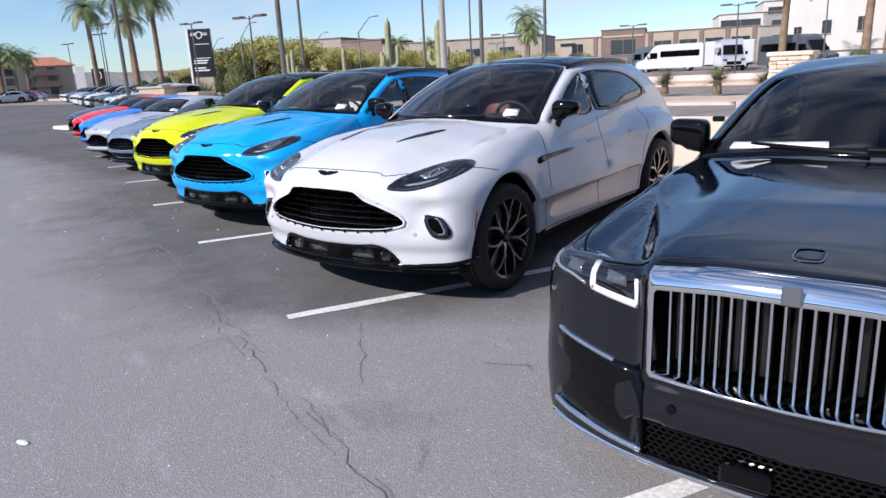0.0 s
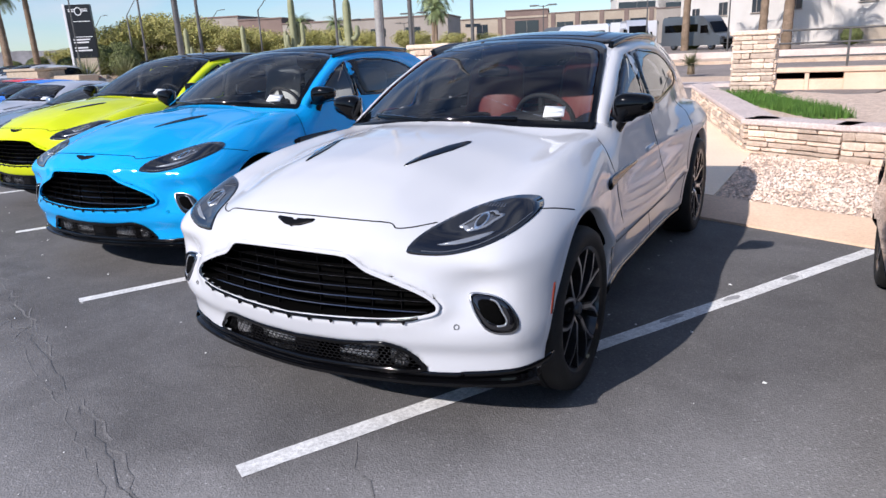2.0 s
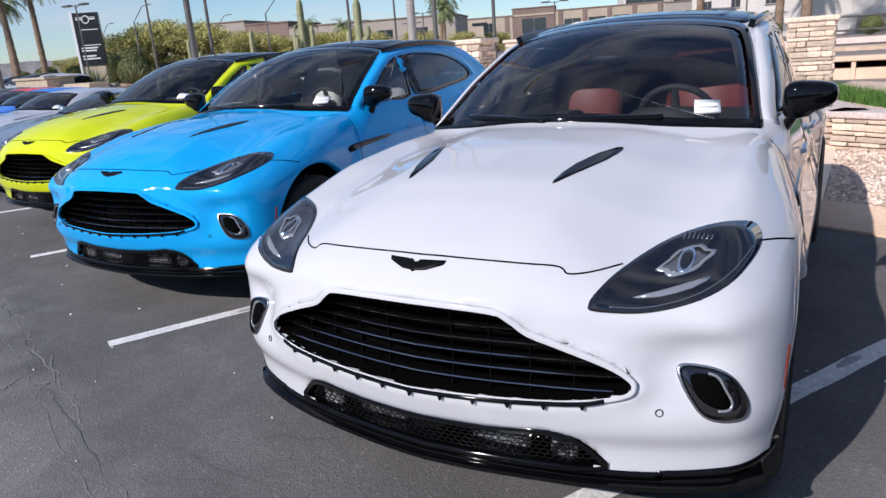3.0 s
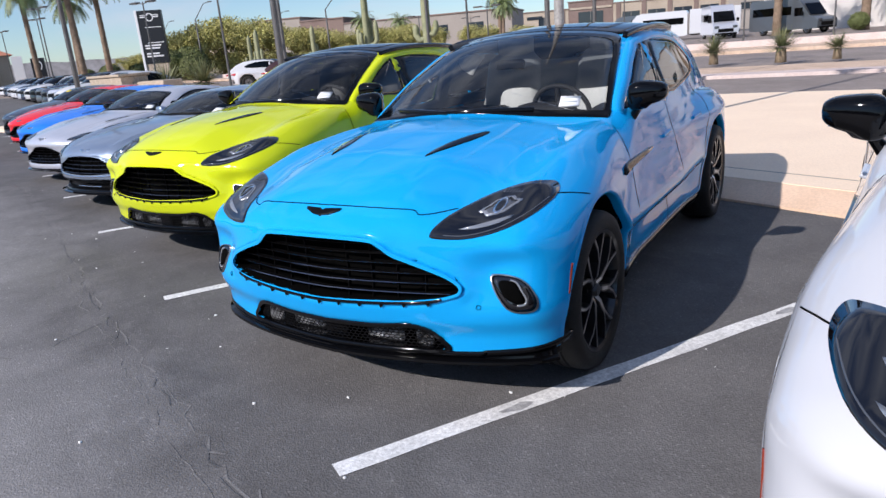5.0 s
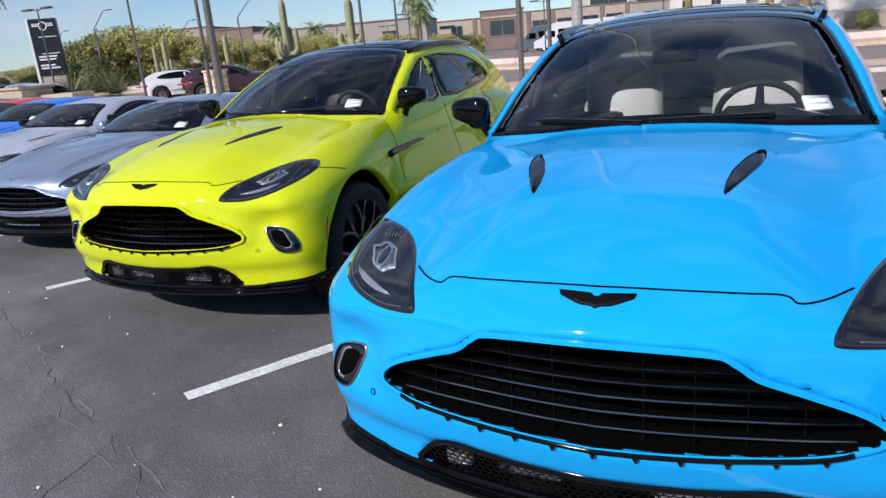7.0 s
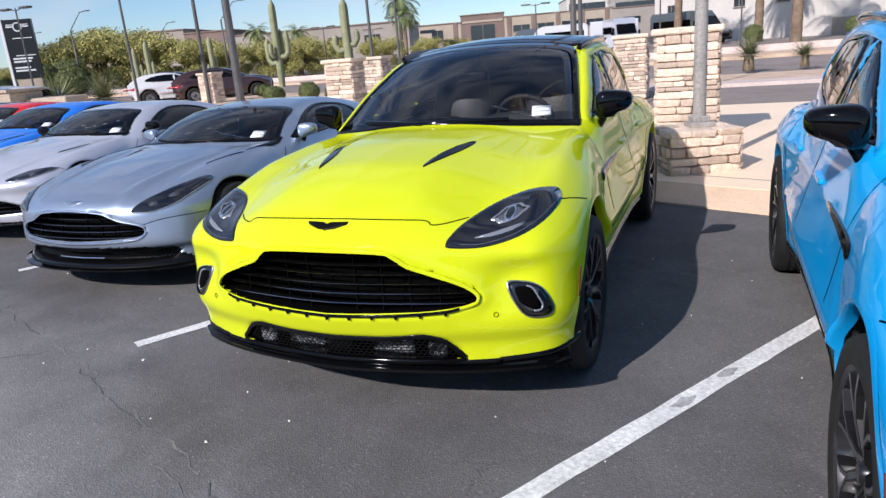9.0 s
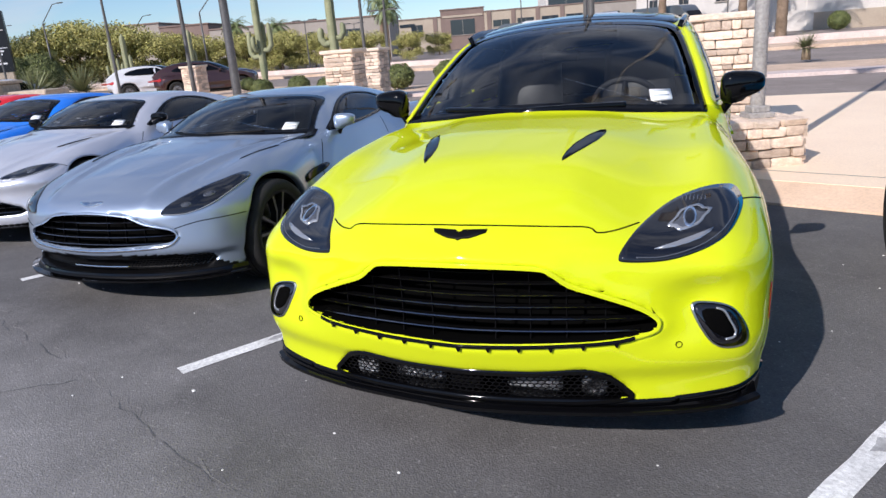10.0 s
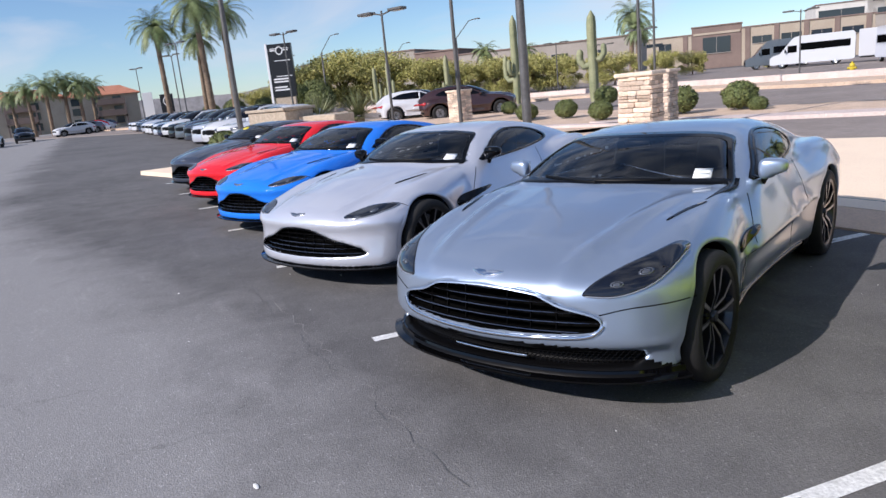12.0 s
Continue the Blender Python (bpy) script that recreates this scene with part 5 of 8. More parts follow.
        for ya in s["axles"]:
            add_wheel(car, side * 0.900, ya, s["wheel_r"], 0.300, 0.28, side, 7, "fork", "dark_alloy", "alloy")
    screen = patch("windscreen", f, s["screen"], "front", 0.005, "gloss_black", car, "dark tinted windscreen", soften=3, rings=2, band=(0.0, 0.028))
    patch("pane", f, s["screen"], "front", 0.004, "glass_screen", screen, "", soften=3, outer=0.965, rings=12, centre=(0, 1.40))
    roof = mirrored(SUV_ROOF)
    panel = patch("roof_panel", f, roof, "top", 0.0045, "gloss_black", car, "black glass roof", soften=3, rings=3, inner=0.80, centre=(0, 3.12))
    patch("pane", f, roof, "top", 0.0040, "glass_roof", panel, "", soften=3, rings=8, outer=0.805, centre=(0, 3.12))
    back = patch("rear_window", f, mirrored(SUV_REAR), "rear", 0.005, "gloss_black", car, "dark rear window", soften=3, rings=2, inner=0.88, centre=(0, 1.38))
    patch("pane", f, mirrored(SUV_REAR), "rear", 0.004, "glass_side", back, "", soften=3, rings=5, outer=0.885, centre=(0, 1.38))
    ribbon("bonnet_seam", f, [(-0.60, 0.95), (-0.48, 0.943), (-0.40, 0.965), (0, 0.977), (0.40, 0.965), (0.48, 0.943), (0.60, 0.95)], "front", 0.006, 0.0015, "void_black", car)
    ribbon("lower_edge", f, [(-1.03, 0.352), (-0.95, 0.338), (-0.75, 0.326), (-0.6, 0.318), (0.6, 0.318), (0.75, 0.326), (0.95, 0.338), (1.03, 0.352)], "front", 0.034, 0.005, "gloss_black", car, "black lower bumper edge")
    add_badge(car, s, 0.952, 0.20, "satin_black")
    patch("grille_surround", f, mirrored(SUV_GRILLE), "front", 0.010, paint_name, car, "", soften=3, rings=3, band=(-0.005, 0.008))
    patch("intake_surround", f, mirrored(SUV_INTAKE), "front", 0.007, "gloss_black", car, "", soften=3, rings=3, band=(-0.006, 0.012))
    low_edge = [(0.60, 0.600), (0.53, 0.586), (0.34, 0.573), (0.17, 0.568)]
    ribbon("grille_lip", f, [(-x, z) for x, z in low_edge] + [(0, 0.565)] + [(x, z) for x, z in low_edge[::-1]], "front", 0.014, 0.013, "gloss_black", car, "thin black lower grille lip")
    grille = thing("grille", "", "")
    grille.parent = car
    add_bars(grille, s, SUV_GRILLE, [0.607, 0.651, 0.695, 0.739, 0.783, 0.827], [-0.5, -0.37, -0.245, -0.12, 0.0, 0.12, 0.245, 0.37, 0.5], 0.016, "slat_black", 0.0048, 0.03)
    add_mesh_net("intake_net", car, s, SUV_INTAKE, 0.012, "gloss_black", label="black honeycomb intake net", cell=0.030, wire=0.0024)
    for x0, x1 in ((-0.50, -0.41), (-0.33, -0.12), (0.13, 0.34), (0.41, 0.50)):
        bm = bmesh.new()
        boxes(bm, ((x0 + x1) / 2, 0.125, 0.372, x1 - x0, 0.03, 0.075, 0, 0.012))
        part("radiator", bm, "radiator_fin", car, "grey radiator behind the net")
    bm = bmesh.new()
    boxes(bm, (-0.02, 0.085, 0.375, 0.13, 0.03, 0.09, 0, 0.01))
    part("sensor_panel", bm, "gloss_black", car, "")
    # chin: a black lip that sweeps round the front below the paint
    bm = bmesh.new()
    line = []
    for q in np.linspace(-1.0, 1.0, 41):
        y0 = float(s["plan"](np.array(abs(q))))
        y1 = float(s["plan"](np.array(abs(q) + 0.01)))
        n = Vector((math.copysign((y1 - y0) / 0.01, q), -1, 0)).normalized()
        line.append((q, y0 + 0.06, n.x, n.y))
    strip_sweep(bm, line, [(-0.12, 0.278), (0.0, 0.272), (0.03, 0.277), (0.028, 0.29), (0.01, 0.298), (0.0, 0.335), (-0.12, 0.335)])
    part("front_lip", bm, "gloss_black", car, "gloss black front lip", True, 35)
    # short pointed teeth under the grille edge
    edge = np.array(sorted(q for q in SUV_GRILLE if q[1] < 0.64))
    for q in np.linspace(-0.54, 0.54, 11):
        zz = float(np.interp(abs(q), edge[:, 0], edge[:, 1])) - 0.004
        tooth = [(q - 0.012, zz + 0.004), (q + 0.012, zz + 0.004), (q + 0.004, zz - 0.016), (q - 0.001, zz - 0.016)]
        patch("grille_tooth", f, tooth, "front", 0.012, "gloss_black", car, "", soften=1, rings=1, inner=0.05)
    add_cabin(car, 0.39, 1.60, 0.83, leather)
    add_tag(car, s, 0.60, 1.262, 0.10, 0.045)
    for q in (-0.22, 0.28):
        ribbon("wiper", f, [(q + 0.16, 1.232), (q - 0.08, 1.238), (q - 0.32, 1.236)], "front", 0.020, 0.018, "gloss_black", car, "black wiper")
    return car

# ---- the low coupes ----
def coupe_table(grand):
    """Curves for the long grand tourer (grand) or the shorter sports coupe."""
    s = {}
    s["length"], s["axles"], s["wheel_r"], s["arch"] = (4.86, (0.85, 3.76), 0.372, 0.422) if grand else (4.60, (0.84, 3.64), 0.365, 0.412)
    s["plan"] = curve([0, 0.15, 0.3, 0.5, 0.65, 0.8, 0.9, 1.0, 1.08], [0, 0.005, 0.018, 0.06, 0.115, 0.20, 0.29, 0.42, 0.58], 0.04)
    if grand:
        s["lean"] = curve([0.1, 0.19, 0.23, 0.26, 0.35, 0.39, 0.45, 0.6, 0.68, 0.74, 0.80, 0.9], [0.03, -0.02, 0.0, 0.06, 0.06, 0.0, 0.0, 0.02, 0.03, 0.06, 0.15, 0.4], 0.018)
        s["hood"] = curve([-0.1, 0.0, 0.05, 0.15, 0.4, 0.86, 1.3, 1.5, 2.4, 3.4, 4.2, 4.6, 4.9], [0.65, 0.72, 0.745, 0.79, 0.865, 0.945, 0.985, 0.995, 0.97, 0.98, 1.0, 0.96, 0.88], 0.06)
        s["cross"] = curve([0, 0.2, 0.36, 0.5, 0.62, 0.72, 0.9, 1.0, 1.1], [0, 0.004, 0.012, 0.03, 0.042, 0.045, 0.09, 0.16, 0.26], 0.03)
        s["wide"] = curve([-0.1, 0.3, 0.7, 0.95, 1.35, 1.8, 2.4, 3.0, 3.5, 3.85, 4.3, 4.6, 4.9], [0.94, 0.975, 1.015, 1.03, 0.985, 0.925, 0.92, 0.945, 1.01, 1.03, 1.0, 0.92, 0.80], 0.10)
        s["roof"] = curve([1.1, 1.25, 1.42, 1.85, 2.22, 2.6, 3.0, 3.5, 4.0, 4.4, 4.7], [0.80, 0.89, 1.0, 1.18, 1.27, 1.302, 1.293, 1.216, 1.09, 0.98, 0.85], 0.08)
        s["house_w"] = curve([0.8, 0.95, 1.09, 1.198, 1.27, 1.342], [0.97, 0.905, 0.81, 0.71, 0.635, 0.52], 0.04)
        s["screen"] = mirrored([(0, 1.29), (0.3, 1.283), (0.52, 1.262), (0.632, 1.232), (0.682, 1.187), (0.732, 1.11), (0.782, 1.02), (0.815, 0.955), (0.785, 0.94), (0.5, 0.97), (0.25, 0.99), (0, 0.995)])
        s["side_glass"] = [[(1.92, 0.955), (2.05, 1.04), (2.35, 1.17), (2.65, 1.235), (2.95, 1.235), (3.25, 1.19), (3.45, 1.11), (3.42, 1.05), (3.2, 1.0), (2.6, 0.965)]]
        s["grille"] = [(0, 0.683), (0.29, 0.665), (0.37, 0.64), (0.452, 0.603), (0.60, 0.565), (0.65, 0.535), (0.65, 0.495), (0.60, 0.468), (0.40, 0.454), (0, 0.441)]
        s["intake"] = [(0, 0.345), (0.45, 0.35), (0.70, 0.37), (0.80, 0.36), (0.82, 0.32), (0.76, 0.275), (0.4, 0.262), (0, 0.26)]
        s["lamp"] = [(0.566, 0.677), (0.579, 0.657), (0.717, 0.654), (0.836, 0.69), (0.894, 0.74), (0.909, 0.796), (0.892, 0.826), (0.849, 0.838), (0.793, 0.817), (0.699, 0.777), (0.612, 0.725)]
    else:
        s["lean"] = curve([0.1, 0.2, 0.26, 0.30, 0.4, 0.5, 0.55, 0.62, 0.68, 0.74, 0.80, 0.9], [0.05, 0.03, 0.0, 0.0, 0.02, 0.035, 0.03, 0.0, 0.012, 0.05, 0.14, 0.4], 0.02)
        s["hood"] = curve([-0.1, 0.0, 0.05, 0.15, 0.4, 0.86, 1.3, 1.5, 2.4, 3.4, 4.1, 4.4, 4.7], [0.62, 0.69, 0.715, 0.76, 0.84, 0.93, 0.975, 0.985, 0.965, 0.985, 1.02, 0.99, 0.90], 0.06)
        s["cross"] = curve([0, 0.2, 0.36, 0.5, 0.62, 0.72, 0.9, 1.0, 1.1], [0, 0.006, 0.02, 0.045, 0.06, 0.06, 0.10, 0.16, 0.26], 0.04)
        s["wide"] = curve([-0.1, 0.3, 0.7, 0.95, 1.35, 1.8, 2.4, 3.0, 3.4, 3.7, 4.1, 4.4, 4.7], [0.94, 0.97, 1.01, 1.02, 0.98, 0.92, 0.92, 0.95, 1.01, 1.03, 1.0, 0.91, 0.78], 0.10)
        s["roof"] = curve([1.05, 1.2, 1.40, 1.8, 2.15, 2.5, 2.9, 3.4, 3.9, 4.2, 4.5], [0.78, 0.88, 0.99, 1.18, 1.28, 1.31, 1.30, 1.22, 1.09, 0.99, 0.86], 0.08)
        s["house_w"] = curve([0.8, 0.95, 1.1, 1.22, 1.28, 1.36], [0.97, 0.905, 0.81, 0.70, 0.635, 0.52], 0.04)
        s["screen"] = mirrored([(0, 1.26), (0.3, 1.253), (0.52, 1.23), (0.625, 1.20), (0.695, 1.10), (0.765, 0.99), (0.79, 0.945), (0.75, 0.937), (0.5, 0.975), (0.25, 0.995), (0, 1.0)])
        s["side_glass"] = [[(1.88, 0.95), (2.0, 1.03), (2.3, 1.155), (2.6, 1.215), (2.9, 1.21), (3.2, 1.16), (3.42, 1.07), (3.35, 1.02), (3.0, 0.985), (2.5, 0.96)]]
        s["grille"] = [(0, 0.585), (0.17, 0.572), (0.256, 0.545), (0.34, 0.51), (0.437, 0.472), (0.60, 0.432), (0.70, 0.395), (0.74, 0.36), (0.70, 0.338), (0.44, 0.325), (0, 0.32)]
        s["lamp"] = [(0.545, 0.685), (0.585, 0.668), (0.70, 0.67), (0.805, 0.688), (0.885, 0.722), (0.895, 0.748), (0.829, 0.762), (0.70, 0.755), (0.60, 0.722)]
    if grand:
        sink = lambda z: z if z < 1.0 else 1.0 + (z - 1.0) * 0.90
        s["screen"] = [(x, sink(z)) for x, z in s["screen"]]
        s["side_glass"] = [[(y, sink(z)) for y, z in g] for g in s["side_glass"]]
        s["black_front"] = lambda x, y, z: (z < 0.395 - 0.45 * np.maximum(x - 0.62, 0)) & (y < 0.42)
    s["top_extra"] = lambda x, y: (0.026 if grand else 0.010) * bump(x, 0.40 + 0.17 * y, 0.045) * sstep(0.02, 0.25, y) * (1 - sstep(1.1, 1.5, y))
    s["cross_y"] = curve([0, 0.35, 0.8, 1.2, 1.6, 5.0], [1.5, 1.4, 1.1, 0.95, 0.7, 0.5], 0.1)
    s["crest"], s["crest_x"], s["crest_w"] = 0.035, 0.82, 0.11
    s["crest_y"] = curve([0.1, 0.5, 0.9, 1.4, 2.0, 3.2, 3.7, 4.3, 5], [0, 0.5, 1, 0.5, 0.0, 0.4, 1.2, 0.5, 0], 0.1)
    s["section"] = curve([0.1, 0.2, 0.3, 0.42, 0.55, 0.66, 0.76, 0.85, 0.95], [-0.09, -0.06, -0.03, -0.012, 0.0, 0.0, -0.012, -0.045, -0.10], 0.035)
    s["side_extra"] = lambda y, z: -0.03 * bump(z, 0.45, 0.10) * sstep(1.3, 1.8, y) * (1 - sstep(2.8, 3.2, y)) + 0.012 * bump(z, 0.76, 0.05) * sstep(1.2, 2.0, y)
    s["rear_plan"] = curve([0, 0.4, 0.8, 1.0], [0, 0.03, 0.18, 0.36], 0.05)
    s["rear_lean"] = curve([0.2, 0.5, 0.8, 1.0, 1.2], [0.10, 0.02, 0.0, 0.05, 0.2], 0.05)
    s["under"] = curve([0, 0.3, 0.6, 4.2, 4.9], [0.20, 0.18, 0.165, 0.17, 0.24], 0.05)
    s["k_side"], s["k_front"] = 0.10, 0.09
    s["bow"], s["crown"] = 0.40, 0.10
    s["house_taper"] = curve([0, 2.4, 3.2, 4.0, 4.8], [0, 0, 0.05, 0.18, 0.34], 0.15)
    s["k_roof"], s["k_join"] = 0.10, 0.05
    s["grille_depth"] = 0.14
    s["vents"] = [(s["intake"], 0.08)] if grand else []
    s["cowl"], s["belt"], s["floor"], s["cabin_front"] = 1.05, 0.92, 0.42, 1.5
    s["black_below"] = 0.25 if grand else 0.235
    s["screen"] = seat_screen(s)
    s["screen_hole"] = inset(s["screen"], 0.020)
    s["side_holes"] = [shrink(g, 0.92, centre_of(g)) for g in s["side_glass"]]
    s["grid"] = grid_axes(1.10, s["length"], 1.34, 0.017 if grand else 0.022, 0.034, 2.3, 0.14)
    return s


GT = coupe_table(True)
SPORT = coupe_table(False)


def build_coupe(s, grand, at, paint_name, label, mirror_mat, black_front=False):
    car = thing("coupe_car", label, "car", at, "row of parked cars")
    add_body(car, s, paint_name)
    f = s["skin"]
    for side in (1, -1):
        mir = side < 0
        lamp = patch("headlight", f, s["lamp"], "front", 0.004, "lamp_glass_dark", car, "dark swept headlight", mirror=mir, soften=3)
        cx, cz = np.array(s["lamp"]).mean(0)
        for k in (-1, 1):
            mid = (cx + k * 0.05, cz - 0.016 + k * 0.022)
            core = [(mid[0] + 0.030 * math.cos(a), mid[1] + 0.013 * math.sin(a)) for a in (math.tau * i / 12 for i in range(12))]
            patch("lamp_bezel", f, core, "front", 0.007, "lamp_dim", lamp, "grey oval bezel", mirror=mir, soften=1, rings=1, inner=0.72, centre=mid)
            patch("projector", f, core, "front", 0.008, "lamp_dim", lamp, "grey projector lens", mirror=mir, soften=1, rings=2, outer=0.6, centre=mid)
        ribbon("light_line", f, [p for p in s["lamp"][1:6]], "front", 0.008, 0.007, "lamp_core", lamp, "thin pale light line", mirror=mir)
        for ya in s["axles"]:
            add_arch_lip(car, s, ya, paint_name, mir)
        for g in s["side_glass"]:
            w = patch("side_window", f, g, "side", 0.004, "gloss_black", car, "dark side window", mirror=mir, soften=3, inner=0.90, rings=2, centre=centre_of(g))
            patch("pane", f, g, "side", 0.003, "glass_side", w, "", mirror=mir, soften=3, outer=0.905, rings=7, centre=centre_of(g))
        hx = 0.715 if grand else 0.57
        hv = [(hx, 0.86), (hx + 0.02, 0.87), (hx + 0.06, 1.05), (hx + 0.10, 1.22), (hx + 0.08, 1.2), (hx + 0.035, 1.05)]
        patch("bonnet_vent", f, hv, "top", 0.004, "gloss_black", car, "black bonnet slot", mirror=mir, soften=3, rings=3)
        if grand:
            ribbon("wing_seam", f, [(0.13, 0.563), (0.22, 0.595), (0.40, 0.60), (0.52, 0.595)], "side", 0.006, 0.0015, "void_black", car, mirror=mir)
        else:
            ribbon("wing_seam", f, [(0.50, 0.765), (0.56, 0.74), (0.62, 0.70)], "side", 0.006, 0.0015, "void_black", car, mirror=mir)
        ribbon("door_seam", f, [(1.50, 0.26), (1.48, 0.6), (1.75, 0.9)], "side", 0.006, 0.0015, "void_black", car, mirror=mir)
        ribbon("door_seam", f, [(2.85, 0.30), (2.95, 0.6), (3.0, 0.95)], "side", 0.006, 0.0015, "void_black", car, mirror=mir)
        strake = [(1.26, 0.68), (1.36, 0.71), (1.6, 0.73), (1.62, 0.70), (1.4, 0.65), (1.28, 0.63)] if grand else [(1.27, 0.64), (1.4, 0.685), (1.8, 0.71), (1.78, 0.68), (1.45, 0.62), (1.3, 0.58)]
        patch("side_strake", f, strake, "side", 0.008, "gloss_black", car, "black side vent behind the arch", mirror=mir, soften=3, rings=3)
        ribbon("sill_trim", f, [(1.34, 0.235), (2.3, 0.225), (3.2, 0.235)], "side", 0.05, 0.012, "gloss_black", car, "black sill blade", mirror=mir)
        add_mirror(car, 0.985, 2.02 if grand else 1.95, 1.03, 0.72, mirror_mat, side)
        for ya in s["axles"]:
            add_wheel(car, side * 0.878, ya, s["wheel_r"], 0.282, 0.275, side, 5 if grand else 6, "twin", "dark_alloy", "alloy")
    screen = patch("windscreen", f, s["screen"], "front", 0.005, "gloss_black", car, "dark tinted windscreen", soften=3, rings=2, band=(0.0, 0.024))
    patch("pane", f, s["screen"], "front", 0.004, "glass_screen", screen, "", soften=3, outer=0.965, rings=12, centre=(0, 1.12))
    add_badge(car, s, 0.735 if grand else 0.70, 0.20, "chrome" if grand else "alloy")
    patch("grille_surround", f, mirrored(s["grille"]), "front", 0.004, "gloss_black" if not grand else paint_name, car, "", soften=3, rings=2, band=(-0.003, 0.006))
    grille = new("grille")
    grille.parent = car
    z0, z1 = s["grille"][-1][1], s["grille"][0][1]
    if grand:
        add_bars(grille, s, s["grille"], list(np.linspace(z0 + 0.025, z1 - 0.02, 5)), [-0.42, -0.28, -0.14, 0.0, 0.14, 0.28, 0.42], 0.020, "slat_black", 0.005, 0.03)
        add_mesh_net("intake_net", car, s, s["intake"], 0.05, "gloss_black", label="black intake net", cell=0.03)
        ribbon("lip_trim", f, [(-0.665, 0.51), (-0.6, 0.455), (-0.4, 0.437), (0, 0.425), (0.4, 0.437), (0.6, 0.455), (0.665, 0.51)], "front", 0.02, 0.008, "chrome", car, "bright lower grille trim")
        ribbon("intake_trim", f, [(-0.24, 0.30), (0, 0.298), (0.24, 0.30)], "front", 0.014, 0.03, "chrome", car, "bright bar in the lower intake", height=0.01)
    else:
        add_bars(grille, s, s["grille"], list(np.linspace(z0 + 0.03, z1 - 0.025, 6)), [-0.54, -0.42, -0.3, -0.18, -0.06, 0.06, 0.18, 0.3, 0.42, 0.54], 0.020, "slat_black", 0.005, 0.03)
    bm = bmesh.new()
    line = []
    for q in np.linspace(-0.97, 0.97, 41):
        y0 = float(s["plan"](np.array(abs(q))))
        y1 = float(s["plan"](np.array(abs(q) + 0.01)))
        n = Vector((math.copysign((y1 - y0) / 0.01, q), -1, 0)).normalized()
        line.append((q, y0 + 0.03, n.x, n.y))
    low = 0.205 if grand else 0.20
    strip_sweep(bm, line, [(-0.16, low + 0.01), (0.0, low), (0.06, low + 0.004), (0.06, low + 0.016), (0.01, low + 0.025), (0.0, low + 0.05), (-0.14, low + 0.05)])
    part("front_splitter", bm, "gloss_black", car, "gloss black front splitter", True, 35)
    add_cabin(car, 0.37, 1.60, 0.47, "leather_black", True, 0.08)
    add_tag(car, s, 0.62, 1.03 if grand else 1.02, 0.10, 0.045)
    for q in (-0.2, 0.26):
        ribbon("wiper", f, [(q + 0.2, 1.008), (q - 0.05, 1.014), (q - 0.3, 1.016)], "front", 0.016, 0.014, "satin_black", car, "black wiper")
    return car

# ---- the black limousine ----
RR_GRILLE = [(0, 0.922), (0.2, 0.92), (0.405, 0.903), (0.415, 0.89), (0.415, 0.618), (0.405, 0.605), (0.2, 0.60), (0, 0.598)]
RR_INTAKE = [(0, 0.40), (0.45, 0.405), (0.5, 0.39), (0.56, 0.30), (0.5, 0.27), (0, 0.255)]


